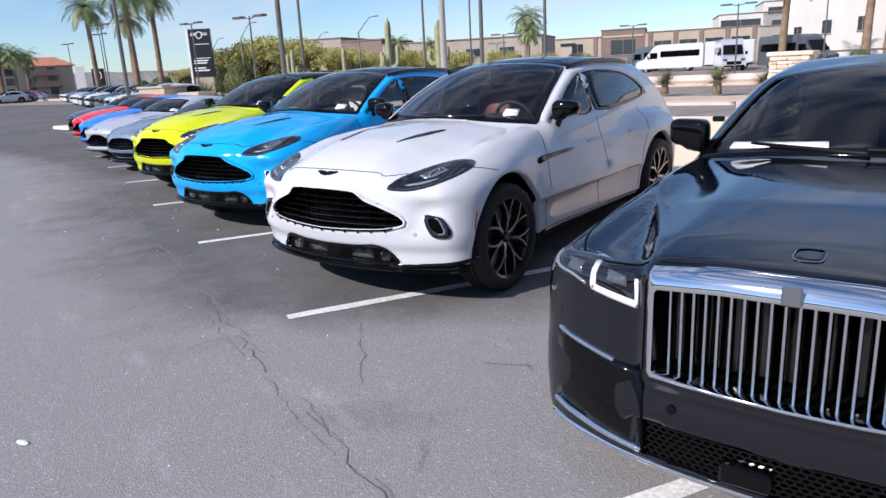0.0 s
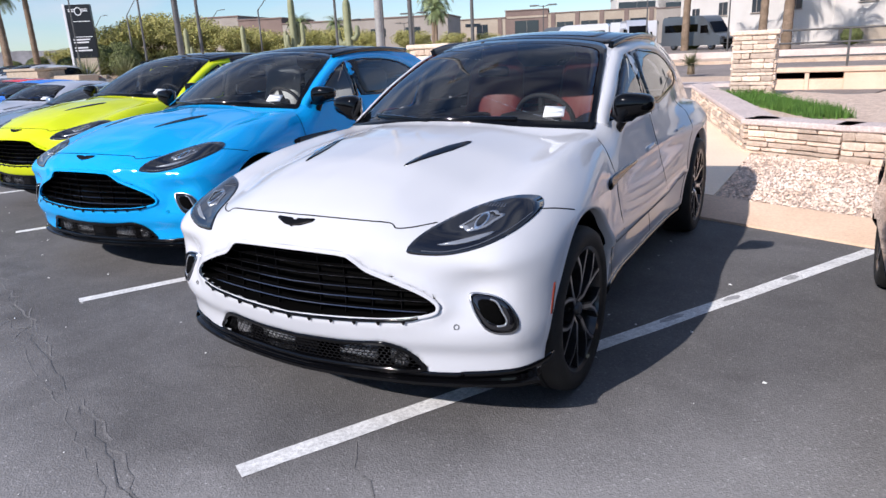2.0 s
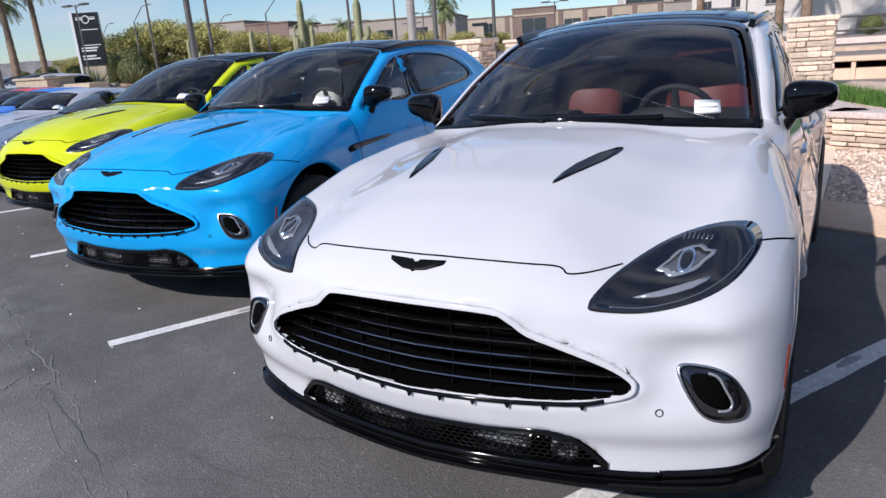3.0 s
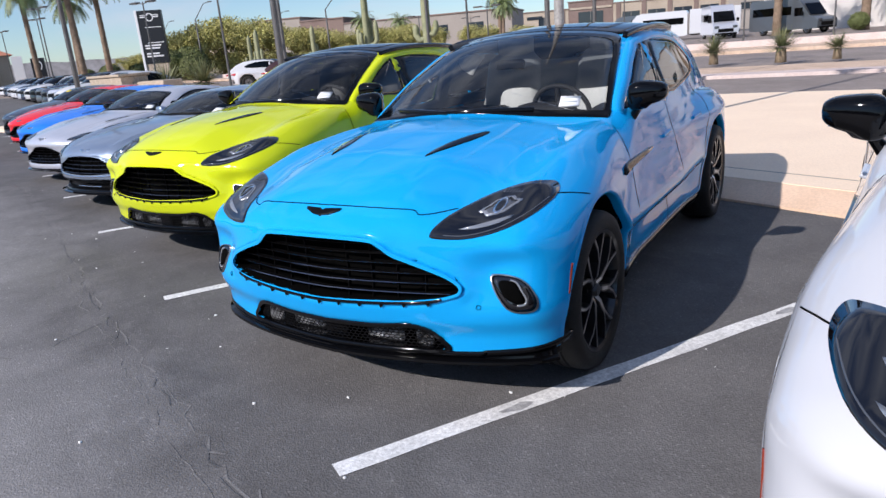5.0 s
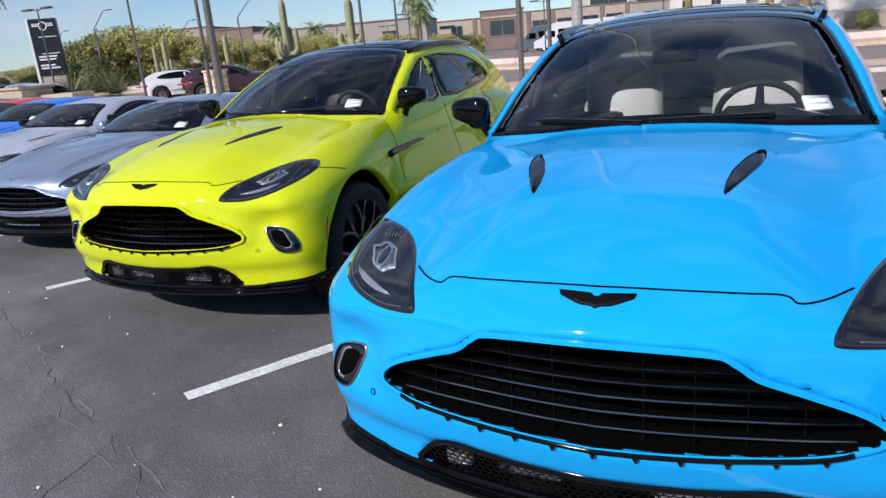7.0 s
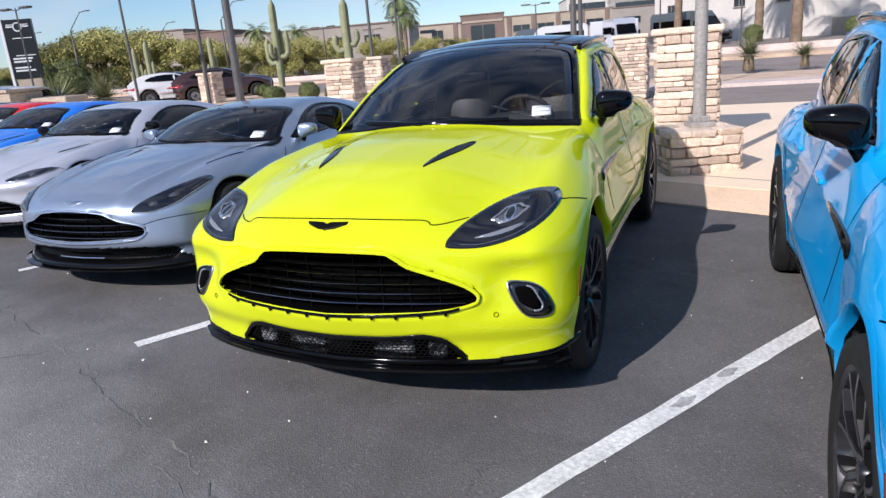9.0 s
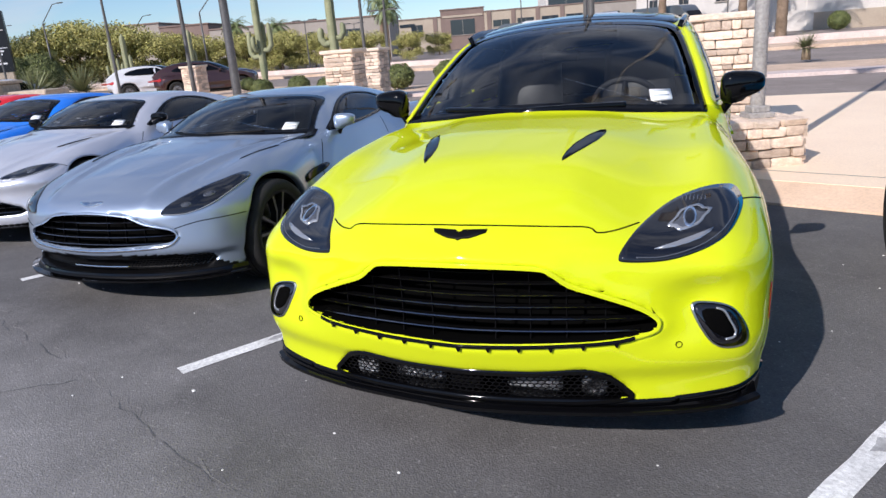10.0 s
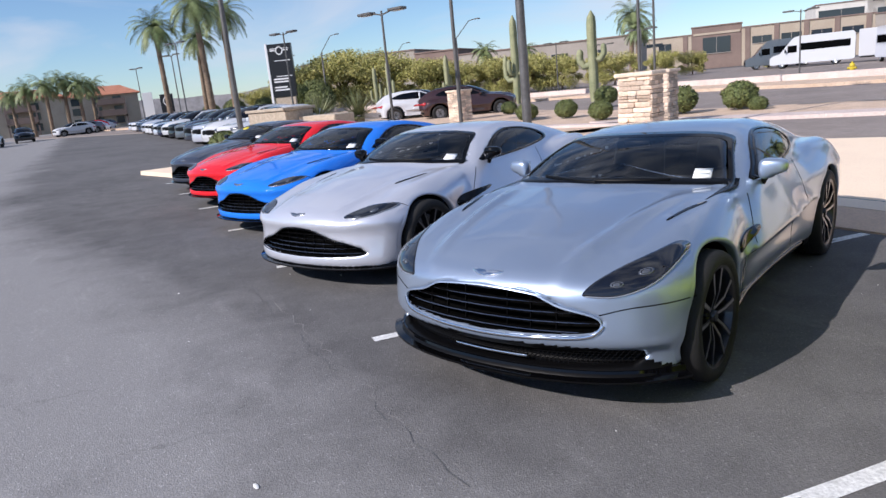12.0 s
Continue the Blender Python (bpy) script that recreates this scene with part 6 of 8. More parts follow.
def saloon_table():
    s = {}
    s["length"], s["axles"], s["wheel_r"], s["arch"] = 5.6, (0.93, 4.25), 0.385, 0.43
    s["plan"] = curve([0, 0.15, 0.3, 0.45, 0.6, 0.8, 0.92, 1.0, 1.08], [0, 0.004, 0.012, 0.03, 0.065, 0.14, 0.22, 0.33, 0.48], 0.03)
    s["lean"] = curve([0.1, 0.2, 0.26, 0.4, 0.5, 0.58, 0.7, 0.93, 1.0, 1.05, 1.1], [0.08, 0.02, 0.0, -0.01, -0.005, 0.012, 0.02, 0.025, 0.04, 0.12, 0.3], 0.015)
    s["front_extra"] = lambda x, z: -0.03 * (1 - sstep(0.44, 0.50, x)) * sstep(0.52, 0.58, z)
    s["hood"] = curve([-0.1, 0.0, 0.06, 0.3, 0.8, 1.4, 1.9, 3.0, 4.2, 5.0, 5.4, 5.7], [0.93, 0.975, 1.0, 1.03, 1.07, 1.10, 1.12, 1.10, 1.08, 1.04, 0.98, 0.9], 0.03)
    s["cross"] = curve([0, 0.3, 0.45, 0.6, 0.75, 0.9, 1.0, 1.1], [0, 0.004, 0.014, 0.05, 0.075, 0.10, 0.15, 0.22], 0.03)
    s["cross_y"] = curve([0, 0.4, 1.2, 2.0, 5.5], [1.15, 1.05, 0.8, 0.6, 0.5], 0.1)
    s["crest"], s["crest_x"], s["crest_w"] = 0.03, 0.86, 0.10
    s["crest_y"] = curve([0.0, 0.4, 1.0, 1.8, 2.4, 5.5], [0.2, 0.8, 1, 0.5, 0, 0], 0.1)
    s["wide"] = curve([-0.1, 0.3, 0.7, 1.0, 1.5, 2.6, 3.6, 4.3, 4.9, 5.3, 5.7], [0.985, 1.01, 1.025, 1.025, 1.01, 1.0, 1.0, 1.01, 0.98, 0.91, 0.81], 0.10)
    s["section"] = curve([0.1, 0.22, 0.32, 0.45, 0.6, 0.8, 0.92, 1.02, 1.12], [-0.08, -0.04, -0.02, -0.008, 0.0, 0.0, -0.015, -0.05, -0.11], 0.03)
    s["rear_plan"] = curve([0, 0.4, 0.8, 1.0], [0, 0.03, 0.18, 0.36], 0.05)
    s["rear_lean"] = curve([0.2, 0.5, 0.8, 1.0, 1.2], [0.10, 0.02, 0.0, 0.05, 0.2], 0.05)
    s["under"] = curve([0, 0.3, 0.6, 4.8, 5.7], [0.22, 0.20, 0.20, 0.21, 0.28], 0.05)
    s["k_side"], s["k_front"] = 0.09, 0.06
    s["bow"], s["crown"] = 0.30, 0.08
    s["top_extra"] = lambda x, y: -0.028 * sstep(-0.04, 0.03, x - 0.45 - 0.33 * y) * (1 - sstep(1.1, 1.5, y))
    s["roof"] = curve([1.3, 1.5, 1.75, 2.22, 2.6, 3.1, 3.8, 4.3, 4.8, 5.2], [0.9, 1.0, 1.13, 1.38, 1.53, 1.60, 1.59, 1.50, 1.25, 1.0], 0.08)
    s["house_w"] = curve([0.9, 1.05, 1.25, 1.45, 1.54, 1.64], [1.0, 0.945, 0.87, 0.775, 0.71, 0.60], 0.04)
    s["house_taper"] = curve([0, 3.2, 4.0, 4.8, 5.6], [0, 0, 0.03, 0.1, 0.2], 0.15)
    s["k_roof"], s["k_join"] = 0.10, 0.035
    s["grille"], s["grille_depth"], s["vents"] = RR_GRILLE, 0.16, [(RR_INTAKE, 0.12)]
    s["cowl"], s["belt"], s["floor"], s["cabin_front"] = 1.35, 1.03, 0.55, 1.85
    s["screen"] = mirrored([(0, 1.555), (0.3, 1.545), (0.58, 1.505), (0.67, 1.46), (0.75, 1.33), (0.83, 1.18), (0.868, 1.10), (0.84, 1.075), (0.5, 1.11), (0.25, 1.125), (0, 1.13)])
    s["side_glass"] = [[(2.35, 1.09), (2.5, 1.20), (2.8, 1.40), (3.1, 1.475), (3.2, 1.48), (3.2, 1.09)], [(3.27, 1.09), (3.27, 1.48), (3.8, 1.475), (4.2, 1.40), (4.4, 1.28), (4.4, 1.12)]]
    s["screen_hole"] = inset(s["screen"], 0.022)
    s["side_holes"] = [shrink(g, 0.92, centre_of(g)) for g in s["side_glass"]]
    s["black_below"] = 0.23
    s["grid"] = grid_axes(1.08, 5.6, 1.62, 0.019, 0.05, 1.5, 0.16)
    return s


SALOON = saloon_table()
RR_LAMP = [(0.485, 0.922), (0.485, 0.80), (0.60, 0.81), (0.70, 0.822), (0.764, 0.85), (0.835, 0.855), (0.90, 0.87), (0.905, 0.905), (0.884, 0.922), (0.718, 0.924)]


def build_saloon(at, paint_name, label):
    s = SALOON
    car = thing("limousine_car", label, "car", at, "row of parked cars")
    add_body(car, s, paint_name)
    f = s["skin"]
    for side in (1, -1):
        mir = side < 0
        lamp = patch("headlight", f, RR_LAMP, "front", 0.004, "lamp_glass_dark", car, "clear rectangular headlight", mirror=mir, soften=1)
        ribbon("light_bar", f, [(0.685, 0.915), (0.684, 0.848), (0.676, 0.838), (0.60, 0.828), (0.495, 0.815)], "front", 0.024, 0.010, "drl_white", lamp, "white angular light bar", mirror=mir, soften=3)
        ribbon("light_bar", f, [(0.495, 0.815), (0.497, 0.86), (0.50, 0.905)], "front", 0.012, 0.009, "drl_white", lamp, "", mirror=mir, soften=2)
        ribbon("lamp_edge", f, [(0.72, 0.842), (0.79, 0.862), (0.86, 0.868), (0.893, 0.885), (0.893, 0.91)], "front", 0.010, 0.009, "lamp_core", lamp, "", mirror=mir, soften=3)
        for cx in (0.58, 0.78):
            core = [(cx - 0.04, 0.872), (cx + 0.04, 0.876), (cx + 0.045, 0.908), (cx - 0.035, 0.904)]
            patch("projector", f, core, "front", 0.007, "lamp_dim", lamp, "", mirror=mir, soften=1, rings=2)
        vent = [(0.46, 0.585), (0.582, 0.59), (0.852, 0.63), (0.87, 0.60), (0.868, 0.33), (0.66, 0.295), (0.46, 0.28)]
        v = patch("bumper_vent", f, vent, "front", 0.004, "gloss_black", car, "black meshed bumper vent", mirror=mir, soften=1, rings=4)
        ribbon("vent_trim", f, [(0.46, 0.285), (0.66, 0.297), (0.866, 0.325)], "front", 0.016, 0.014, "chrome", v, "thin chrome strip", mirror=mir)
        ribbon("vent_trim", f, [(0.582, 0.588), (0.72, 0.605), (0.852, 0.628)], "front", 0.012, 0.012, "chrome", v, "thin chrome strip", mirror=mir)
        for g in s["side_glass"]:
            w = patch("side_window", f, g, "side", 0.004, "gloss_black", car, "dark side window", mirror=mir, soften=2, inner=0.90, rings=2, centre=centre_of(g))
            patch("pane", f, g, "side", 0.003, "glass_side", w, "", mirror=mir, soften=2, outer=0.905, rings=6, centre=centre_of(g))
        ribbon("bonnet_seam", f, [(0.47, 0.09), (0.70, 0.20), (0.80, 0.29), (0.885, 0.55), (0.93, 1.0), (0.92, 1.6)], "top", 0.008, 0.002, "void_black", car, mirror=mir)
        ribbon("door_seam", f, [(1.62, 0.30), (1.60, 0.7), (1.66, 1.0)], "side", 0.006, 0.0015, "void_black", car, mirror=mir)
        ribbon("window_trim", f, [(2.2, 1.065), (3.2, 1.07), (4.4, 1.09)], "side", 0.02, 0.008, "chrome", car, "chrome waist strip", mirror=mir)
        add_mirror(car, 1.01, 2.2, 1.185, 0.95, "gloss_black", side, 0.42, 0.10, 1.12)
        for ya in s["axles"]:
            add_wheel(car, side * 0.845, ya, s["wheel_r"], 0.28, 0.27, side, 8, "single", "dark_alloy", "alloy")
    screen = patch("windscreen", f, s["screen"], "front", 0.005, "gloss_black", car, "dark windscreen reflecting clouds", soften=3, rings=2, band=(0.0, 0.028))
    patch("pane", f, s["screen"], "front", 0.004, "glass_screen", screen, "", soften=3, outer=0.97, rings=12, centre=(0, 1.3))
    paper = [(-0.711, 1.122), (-0.197, 1.15), (-0.206, 1.178), (-0.70, 1.15)]
    patch("window_sticker", f, paper, "front", 0.008, "tag_white", car, "long white paper strip", soften=1, rings=2, skirt=0.003)
    # the grille: a heavy chrome frame and upright bars
    grille = new("grille")
    grille.parent = car
    tagged(grille, "chrome upright radiator grille")
    outer = [(0, 0.998), (0.2, 0.995), (0.435, 0.972), (0.45, 0.95), (0.45, 0.60), (0.435, 0.578), (0.2, 0.572), (0, 0.57)]
    def shell(name, a, b, lift, mat, label=""):
        bm = bmesh.new()
        A, B = mirrored(a), mirrored(b)
        def at3(q, lf):
            return Vector((q[0], float(s["plan"](np.array(abs(q[0]))) + s["lean"](np.array(min(q[1], 0.95)))) - 0.03 - lf, q[1]))
        rows = [[bm.verts.new(at3(q, -0.02)) for q in A]]
        for k in (0.0, 0.12, 0.3, 0.5, 0.72, 0.9, 1.0):
            out = lift * (1.9 * math.sqrt(max(0.0, 1 - (1 - k) ** 2)) - 0.9 * max(0.0, k - 0.85) - 0.9)
            rows.append([bm.verts.new(at3((p[0] + (q[0] - p[0]) * k, p[1] + (q[1] - p[1]) * k), out)) for p, q in zip(A, B)])
        rows.append([bm.verts.new(at3(q, -0.05)) for q in B])
        n = len(A)
        for r0, r1 in zip(rows[:-1], rows[1:]):
            for i in range(n):
                j = (i + 1) % n
                bm.faces.new((r0[i], r0[j], r1[j], r1[i]))
        bmesh.ops.recalc_face_normals(bm, faces=bm.faces)
        return part(name, bm, mat, grille, label, True, 60)
    shell("frame", outer, RR_GRILLE, 0.03, "chrome", "polished chrome grille frame")
    for q in np.linspace(-0.368, 0.368, 20):
        bm = bmesh.new()
        y0 = float(s["plan"](np.array(abs(q)))) - 0.005
        outline = [(q - 0.0045, y0 + 0.05), (q - 0.0055, y0 + 0.008), (q - 0.004, y0 + 0.002), (q, y0), (q + 0.004, y0 + 0.002), (q + 0.0055, y0 + 0.008), (q + 0.0045, y0 + 0.05)]
        prism(bm, outline, 0.598, 0.922)
        part("bar", bm, "chrome", grille, "", True, 50)
    bm = bmesh.new()
    for q in np.linspace(-0.36, 0.36, 9):
        boxes(bm, (q, 0.12, 0.76, 0.030, 0.02, 0.28, 0, 0.004))
    part("radiator", bm, "dark_alloy", grille, "dark radiator behind the bars", True, 40)
    bm = bmesh.new()
    boxes(bm, (0, -0.045, 0.955, 0.055, 0.012, 0.06, 0, 0.004))
    part("emblem", bm, "alloy", grille, "plain silver plaque")
    add_mesh_net("intake_net", car, s, RR_INTAKE, 0.02, "gloss_black", label="black honeycomb intake net", cell=0.035, wire=0.004)
    bm = bmesh.new()
    boxes(bm, (-0.1, -0.0, 0.31, 0.16, 0.04, 0.07, 0, 0.01))
    part("sensor_panel", bm, "gloss_black", car)
    hood_mark = [(-0.035, 0.15), (0.035, 0.15), (0.045, 0.2), (0.035, 0.25), (-0.035, 0.25), (-0.045, 0.2)]
    plate = patch("bonnet_plate", f, hood_mark, "top", 0.003, paint_name, car, "small plate flush in the bonnet", soften=3, rings=2)
    patch("plate_edge", f, hood_mark, "top", 0.004, "lamp_dim", plate, "", soften=3, rings=1, inner=0.9)
    ribbon("front_trim", f, [(-0.9, 0.25), (-0.5, 0.235), (0, 0.23), (0.5, 0.235), (0.9, 0.25)], "front", 0.014, 0.012, "chrome", car, "thin chrome lower strip")
    ribbon("bumper_seam", f, [(0.455, 0.92), (0.458, 0.6), (0.455, 0.27)], "front", 0.008, 0.002, "void_black", car)
    ribbon("bumper_seam", f, [(-0.455, 0.92), (-0.458, 0.6), (-0.455, 0.27)], "front", 0.008, 0.002, "void_black", car)
    for q in (-0.35, 0.35):
        bm = bmesh.new()
        lathe(bm, [(0.001, 0.004), (0.013, 0.004), (0.017, 0.0)], 14, pose(q, float(s["plan"](np.array(abs(q)))) - 0.012, 0.48, 90))
        part("sensor", bm, "gloss_black", car)
    add_cabin(car, 0.38, 2.1, 0.72, "leather_black", False)
    for q in (-0.25, 0.3):
        ribbon("wiper", f, [(q + 0.24, 1.135), (q - 0.05, 1.145), (q - 0.34, 1.15)], "front", 0.018, 0.016, "satin_black", car, "black wiper")
    return car

# ---- plants ----
mottled("leaf_olive", (0.30, 0.30, 0.08), (0.46, 0.41, 0.15), 1.2, 0.7, 9.0, 0.0, per_piece=0.4)
mottled("leaf_dark", (0.085, 0.11, 0.03), (0.16, 0.18, 0.06), 2.0, 0.7, 9.0, 0.0, per_piece=0.4)
mottled("leaf_palm", (0.12, 0.17, 0.06), (0.24, 0.28, 0.12), 1.0, 0.6, 9.0, 0.0, per_piece=0.35)
mottled("leaf_yucca", (0.13, 0.16, 0.07), (0.26, 0.26, 0.13), 3.0, 0.6, 9.0, 0.0, per_piece=0.35)
mottled("bark", (0.13, 0.09, 0.06), (0.23, 0.17, 0.12), 3.0, 0.9, 25.0, 0.6)
mottled("bark_palm", (0.16, 0.11, 0.07), (0.28, 0.20, 0.14), 2.0, 0.9, 12.0, 0.8)
mottled("saguaro_skin", (0.22, 0.24, 0.13), (0.34, 0.34, 0.20), 1.5, 0.75, 18.0, 0.3)
mottled("dry_thatch", (0.22, 0.16, 0.10), (0.33, 0.25, 0.16), 4.0, 0.9, 20.0, 0.4)


def leaf_cloud(rnd, centres, count, size, flat=0.8):
    """Small leaf blades spread through clumps: (x, y, z, rx, ry, rz) each."""
    verts, faces = [], []
    for i in range(count):
        cx, cy, cz, rx, ry, rz = rnd.choice(centres)
        d = Vector((rnd.gauss(0, 1), rnd.gauss(0, 1), rnd.gauss(0, 1))).normalized() * (rnd.random() ** 0.45)
        p = Vector((cx + d.x * rx, cy + d.y * ry, cz + d.z * rz))
        u = Vector((rnd.gauss(0, 1), rnd.gauss(0, 1), rnd.gauss(0, flat))).normalized()
        v = u.cross(Vector((rnd.gauss(0, 1), rnd.gauss(0, 1), rnd.gauss(0, 1)))).normalized()
        s = size * rnd.uniform(0.6, 1.4)
        b = len(verts)
        verts += [p - u * s, p + v * s * 0.45, p + u * s, p - v * s * 0.45]
        faces.append((b, b + 1, b + 2, b + 3))
    return verts, faces


def build_tree(seed, height, spread, leaf, leaf_size, count, label):
    rnd = random.Random(seed)
    tree = thing("tree", label, "tree")
    bm = bmesh.new()
    clumps = []
    fork = Vector((0, 0, height * 0.22))
    tube(bm, [(0, 0, -0.1), (0.04, 0.02, height * 0.12), fork], [0.16, 0.13, 0.12], 7)
    for k in range(7):
        a = math.tau * k / 7 + rnd.uniform(-0.3, 0.3)
        reach = spread * rnd.uniform(0.35, 0.75)
        tip = Vector((math.cos(a) * reach, math.sin(a) * reach, height * rnd.uniform(0.5, 0.85)))
        mid = fork.lerp(tip, 0.5) + Vector((0, 0, height * 0.08))
        tube(bm, [fork, mid, tip], [0.085, 0.05, 0.02], 5)
        clumps.append((tip.x, tip.y, tip.z, spread * 0.36, spread * 0.36, height * 0.20))
        clumps.append((mid.x * 1.15, mid.y * 1.15, mid.z + height * 0.05, spread * 0.3, spread * 0.3, height * 0.18))
        clumps.append((tip.x * 0.95, tip.y * 0.95, height * rnd.uniform(0.16, 0.34), spread * 0.3, spread * 0.3, height * 0.17))
        for _ in range(2):
            b = rnd.uniform(0, math.tau)
            o = rnd.uniform(0.3, 0.95) * spread
            clumps.append((math.cos(b) * o, math.sin(b) * o, height * rnd.uniform(0.3, 0.9), spread * 0.16, spread * 0.16, height * 0.1))
    clumps.append((0, 0, height * 0.78, spread * 0.4, spread * 0.4, height * 0.2))
    part("trunk", bm, "bark", tree, "", True)
    v, f = leaf_cloud(rnd, clumps, count, leaf_size)
    put_mesh("crown", v, f, leaf, tree, "", None, False)
    return tree


def build_bush(seed, r, h, leaf, label, leaf_size=0.035, count=2600):
    rnd = random.Random(seed)
    bush = thing("bush", label, "bush")
    bm = bmesh.new()
    bmesh.ops.create_icosphere(bm, subdivisions=3, radius=1.0)
    for v in bm.verts:
        k = 0.86 + 0.1 * noise.noise(v.co * 2.2 + Vector((seed, 0, 0)))
        v.co = Vector((v.co.x * r * k, v.co.y * r * k, h * 0.5 + v.co.z * h * 0.5 * k))
    part("inner_growth", bm, "leaf_dark", bush, "", True)
    verts, faces = [], []
    for i in range(count):
        d = Vector((rnd.gauss(0, 1), rnd.gauss(0, 1), rnd.gauss(0, 1))).normalized()
        k = 0.9 + 0.12 * noise.noise(d * 2.2 + Vector((seed, 0, 0))) + rnd.uniform(-0.06, 0.06)
        p = Vector((d.x * r * k, d.y * r * k, max(0.01, h * 0.5 + d.z * h * 0.5 * k)))
        u = Vector((rnd.gauss(0, 1), rnd.gauss(0, 1), rnd.gauss(0, 1))).normalized()
        w = u.cross(d).normalized() if abs(u.dot(d)) < 0.99 else Vector((1, 0, 0))
        s = leaf_size * rnd.uniform(0.6, 1.5)
        b = len(verts)
        verts += [p - u * s, p + w * s * 0.6, p + u * s, p - w * s * 0.6]
        faces.append((b, b + 1, b + 2, b + 3))
    put_mesh("leaves", verts, faces, leaf, bush, "", None, False)
    return bush


def build_palm(seed, height, spread, label, fronds=38):
    rnd = random.Random(seed)
    palm = thing("palm_tree", label, "palm tree")
    bm = bmesh.new()
    path, rad = [], []
    lean = rnd.uniform(-0.03, 0.03)
    n = 26
    for i in range(n + 1):
        k = i / n
        path.append((lean * height * k * k, 0.3 * lean * height * k, height * k - 0.1))
        base = 0.24 - 0.07 * k
        rad.append(base * (1.06 if i % 2 else 0.96) + (0.12 * sstep(0.86, 0.95, k) if k < 0.985 else 0.0))
    tube(bm, path, [float(r) for r in rad], 10)
    part("trunk", bm, "bark_palm", palm, "", True)
    top = Vector(path[-1])
    verts, faces = [], []

    def blade(p, q, w, nrm):
        b = len(verts)
        s = (q - p).cross(nrm).normalized() * w
        verts.extend([p - s, p + s, q])
        faces.append((b, b + 1, b + 2))
    for i in range(fronds):
        a = math.tau * i * 0.382 + rnd.uniform(-0.2, 0.2)
        up = 1.15 - 1.75 * (i / fronds) + rnd.uniform(-0.12, 0.12)
        d = Vector((math.cos(a) * math.cos(up), math.sin(a) * math.cos(up), math.sin(up)))
        L = spread * rnd.uniform(0.85, 1.1)
        pts = []
        p = top.copy()
        for k in range(12):
            pts.append(p.copy())
            d = (d + Vector((0, 0, -0.085 - 0.02 * k * (1 if up < 0.6 else 0.7)))).normalized()
            p += d * L / 11
        for k in range(1, 12):
            t = (pts[k] - pts[k - 1]).normalized()
            side = t.cross(Vector((0, 0, 1))).normalized()
            nn = side.cross(t)
            blade(pts[k - 1], pts[k], 0.02, nn)
            for sgn in (-1, 1):
                for h in (0.0, 0.5):
                    o = pts[k - 1].lerp(pts[k], h)
                    ll = L * 0.24 * math.sin(math.pi * min(1, (k + h) / 12.5) ** 0.7) + 0.05
                    e = o + (side * sgn * 0.8 + t * 0.55 - Vector((0, 0, 0.35))) * ll
                    blade(o, e, 0.035, nn)
    put_mesh("crown", verts, faces, "leaf_palm", palm, "", None, False)
    bm = bmesh.new()
    for i in range(16):
        a = math.tau * i / 16
        o = top + Vector((0, 0, -0.1))
        tube(bm, [o, o + Vector((math.cos(a) * 0.3, math.sin(a) * 0.3, -0.35)), o + Vector((math.cos(a) * 0.34, math.sin(a) * 0.34, -0.95 - 0.2 * rnd.random()))], [0.06, 0.07, 0.01], 4)
    part("dry_skirt", bm, "dry_thatch", palm, "brown dead fronds")
    return palm


def ribbed(bm, path, radius, ribs=12, rings=None):
    """A ribbed cactus limb along a path with a rounded tip."""
    path = [Vector(p) for p in path]
    dense = []
    for i in range(len(path) - 1):
        for k in range(5):
            dense.append(path[i].lerp(path[i + 1], k / 5))
    dense.append(path[-1])
    n = len(dense)
    seg = ribs * 2
    ring = []
    ref = Vector((0, 1, 0.02))
    for i, p in enumerate(dense):
        d = (dense[min(i + 1, n - 1)] - dense[max(i - 1, 0)]).normalized()
        u = d.cross(ref).normalized() if abs(d.dot(ref.normalized())) < 0.97 else d.cross(Vector((1, 0, 0))).normalized()
        v = d.cross(u)
        k = i / (n - 1)
        r = radius * (1 - 0.25 * max(0, (0.15 - k) / 0.15)) * math.sqrt(max(0.02, 1 - max(0, (k - 0.86) / 0.14) ** 2))
        ring.append([bm.verts.new(p + (u * math.cos(a) + v * math.sin(a)) * r * (1.0 if j % 2 else 0.76)) for j, a in ((j, math.tau * j / seg) for j in range(seg))])
    for a, b in zip(ring[:-1], ring[1:]):
        for j in range(seg):
            q = (j + 1) % seg
            bm.faces.new((a[j], a[q], b[q], b[j]))
    bm.faces.new(ring[-1])


def build_saguaro(height, radius, arms, label):
    sag = thing("saguaro", label, "cactus")
    bm = bmesh.new()
    ribbed(bm, [(0, 0, -0.1), (0.02, 0, height * 0.3), (-0.02, 0, height * 0.65), (0, 0, height)], radius, 13)
    bmesh.ops.recalc_face_normals(bm, faces=bm.faces)
    part("stem", bm, "saguaro_skin", sag, "", True)
    for ang, z0, out, z1, r in arms:
        bm = bmesh.new()
        c, s = math.cos(ang), math.sin(ang)
        ribbed(bm, [(0, 0, z0), (c * out * 0.7, s * out * 0.7, z0 - 0.05), (c * out, s * out, z0 + 0.25), (c * out * 1.02, s * out * 1.02, (z0 + z1) / 2), (c * out * 0.98, s * out * 0.98, z1)], r, 9)
        bmesh.ops.recalc_face_normals(bm, faces=bm.faces)
        part("arm", bm, "saguaro_skin", sag, "", True)
    return sag


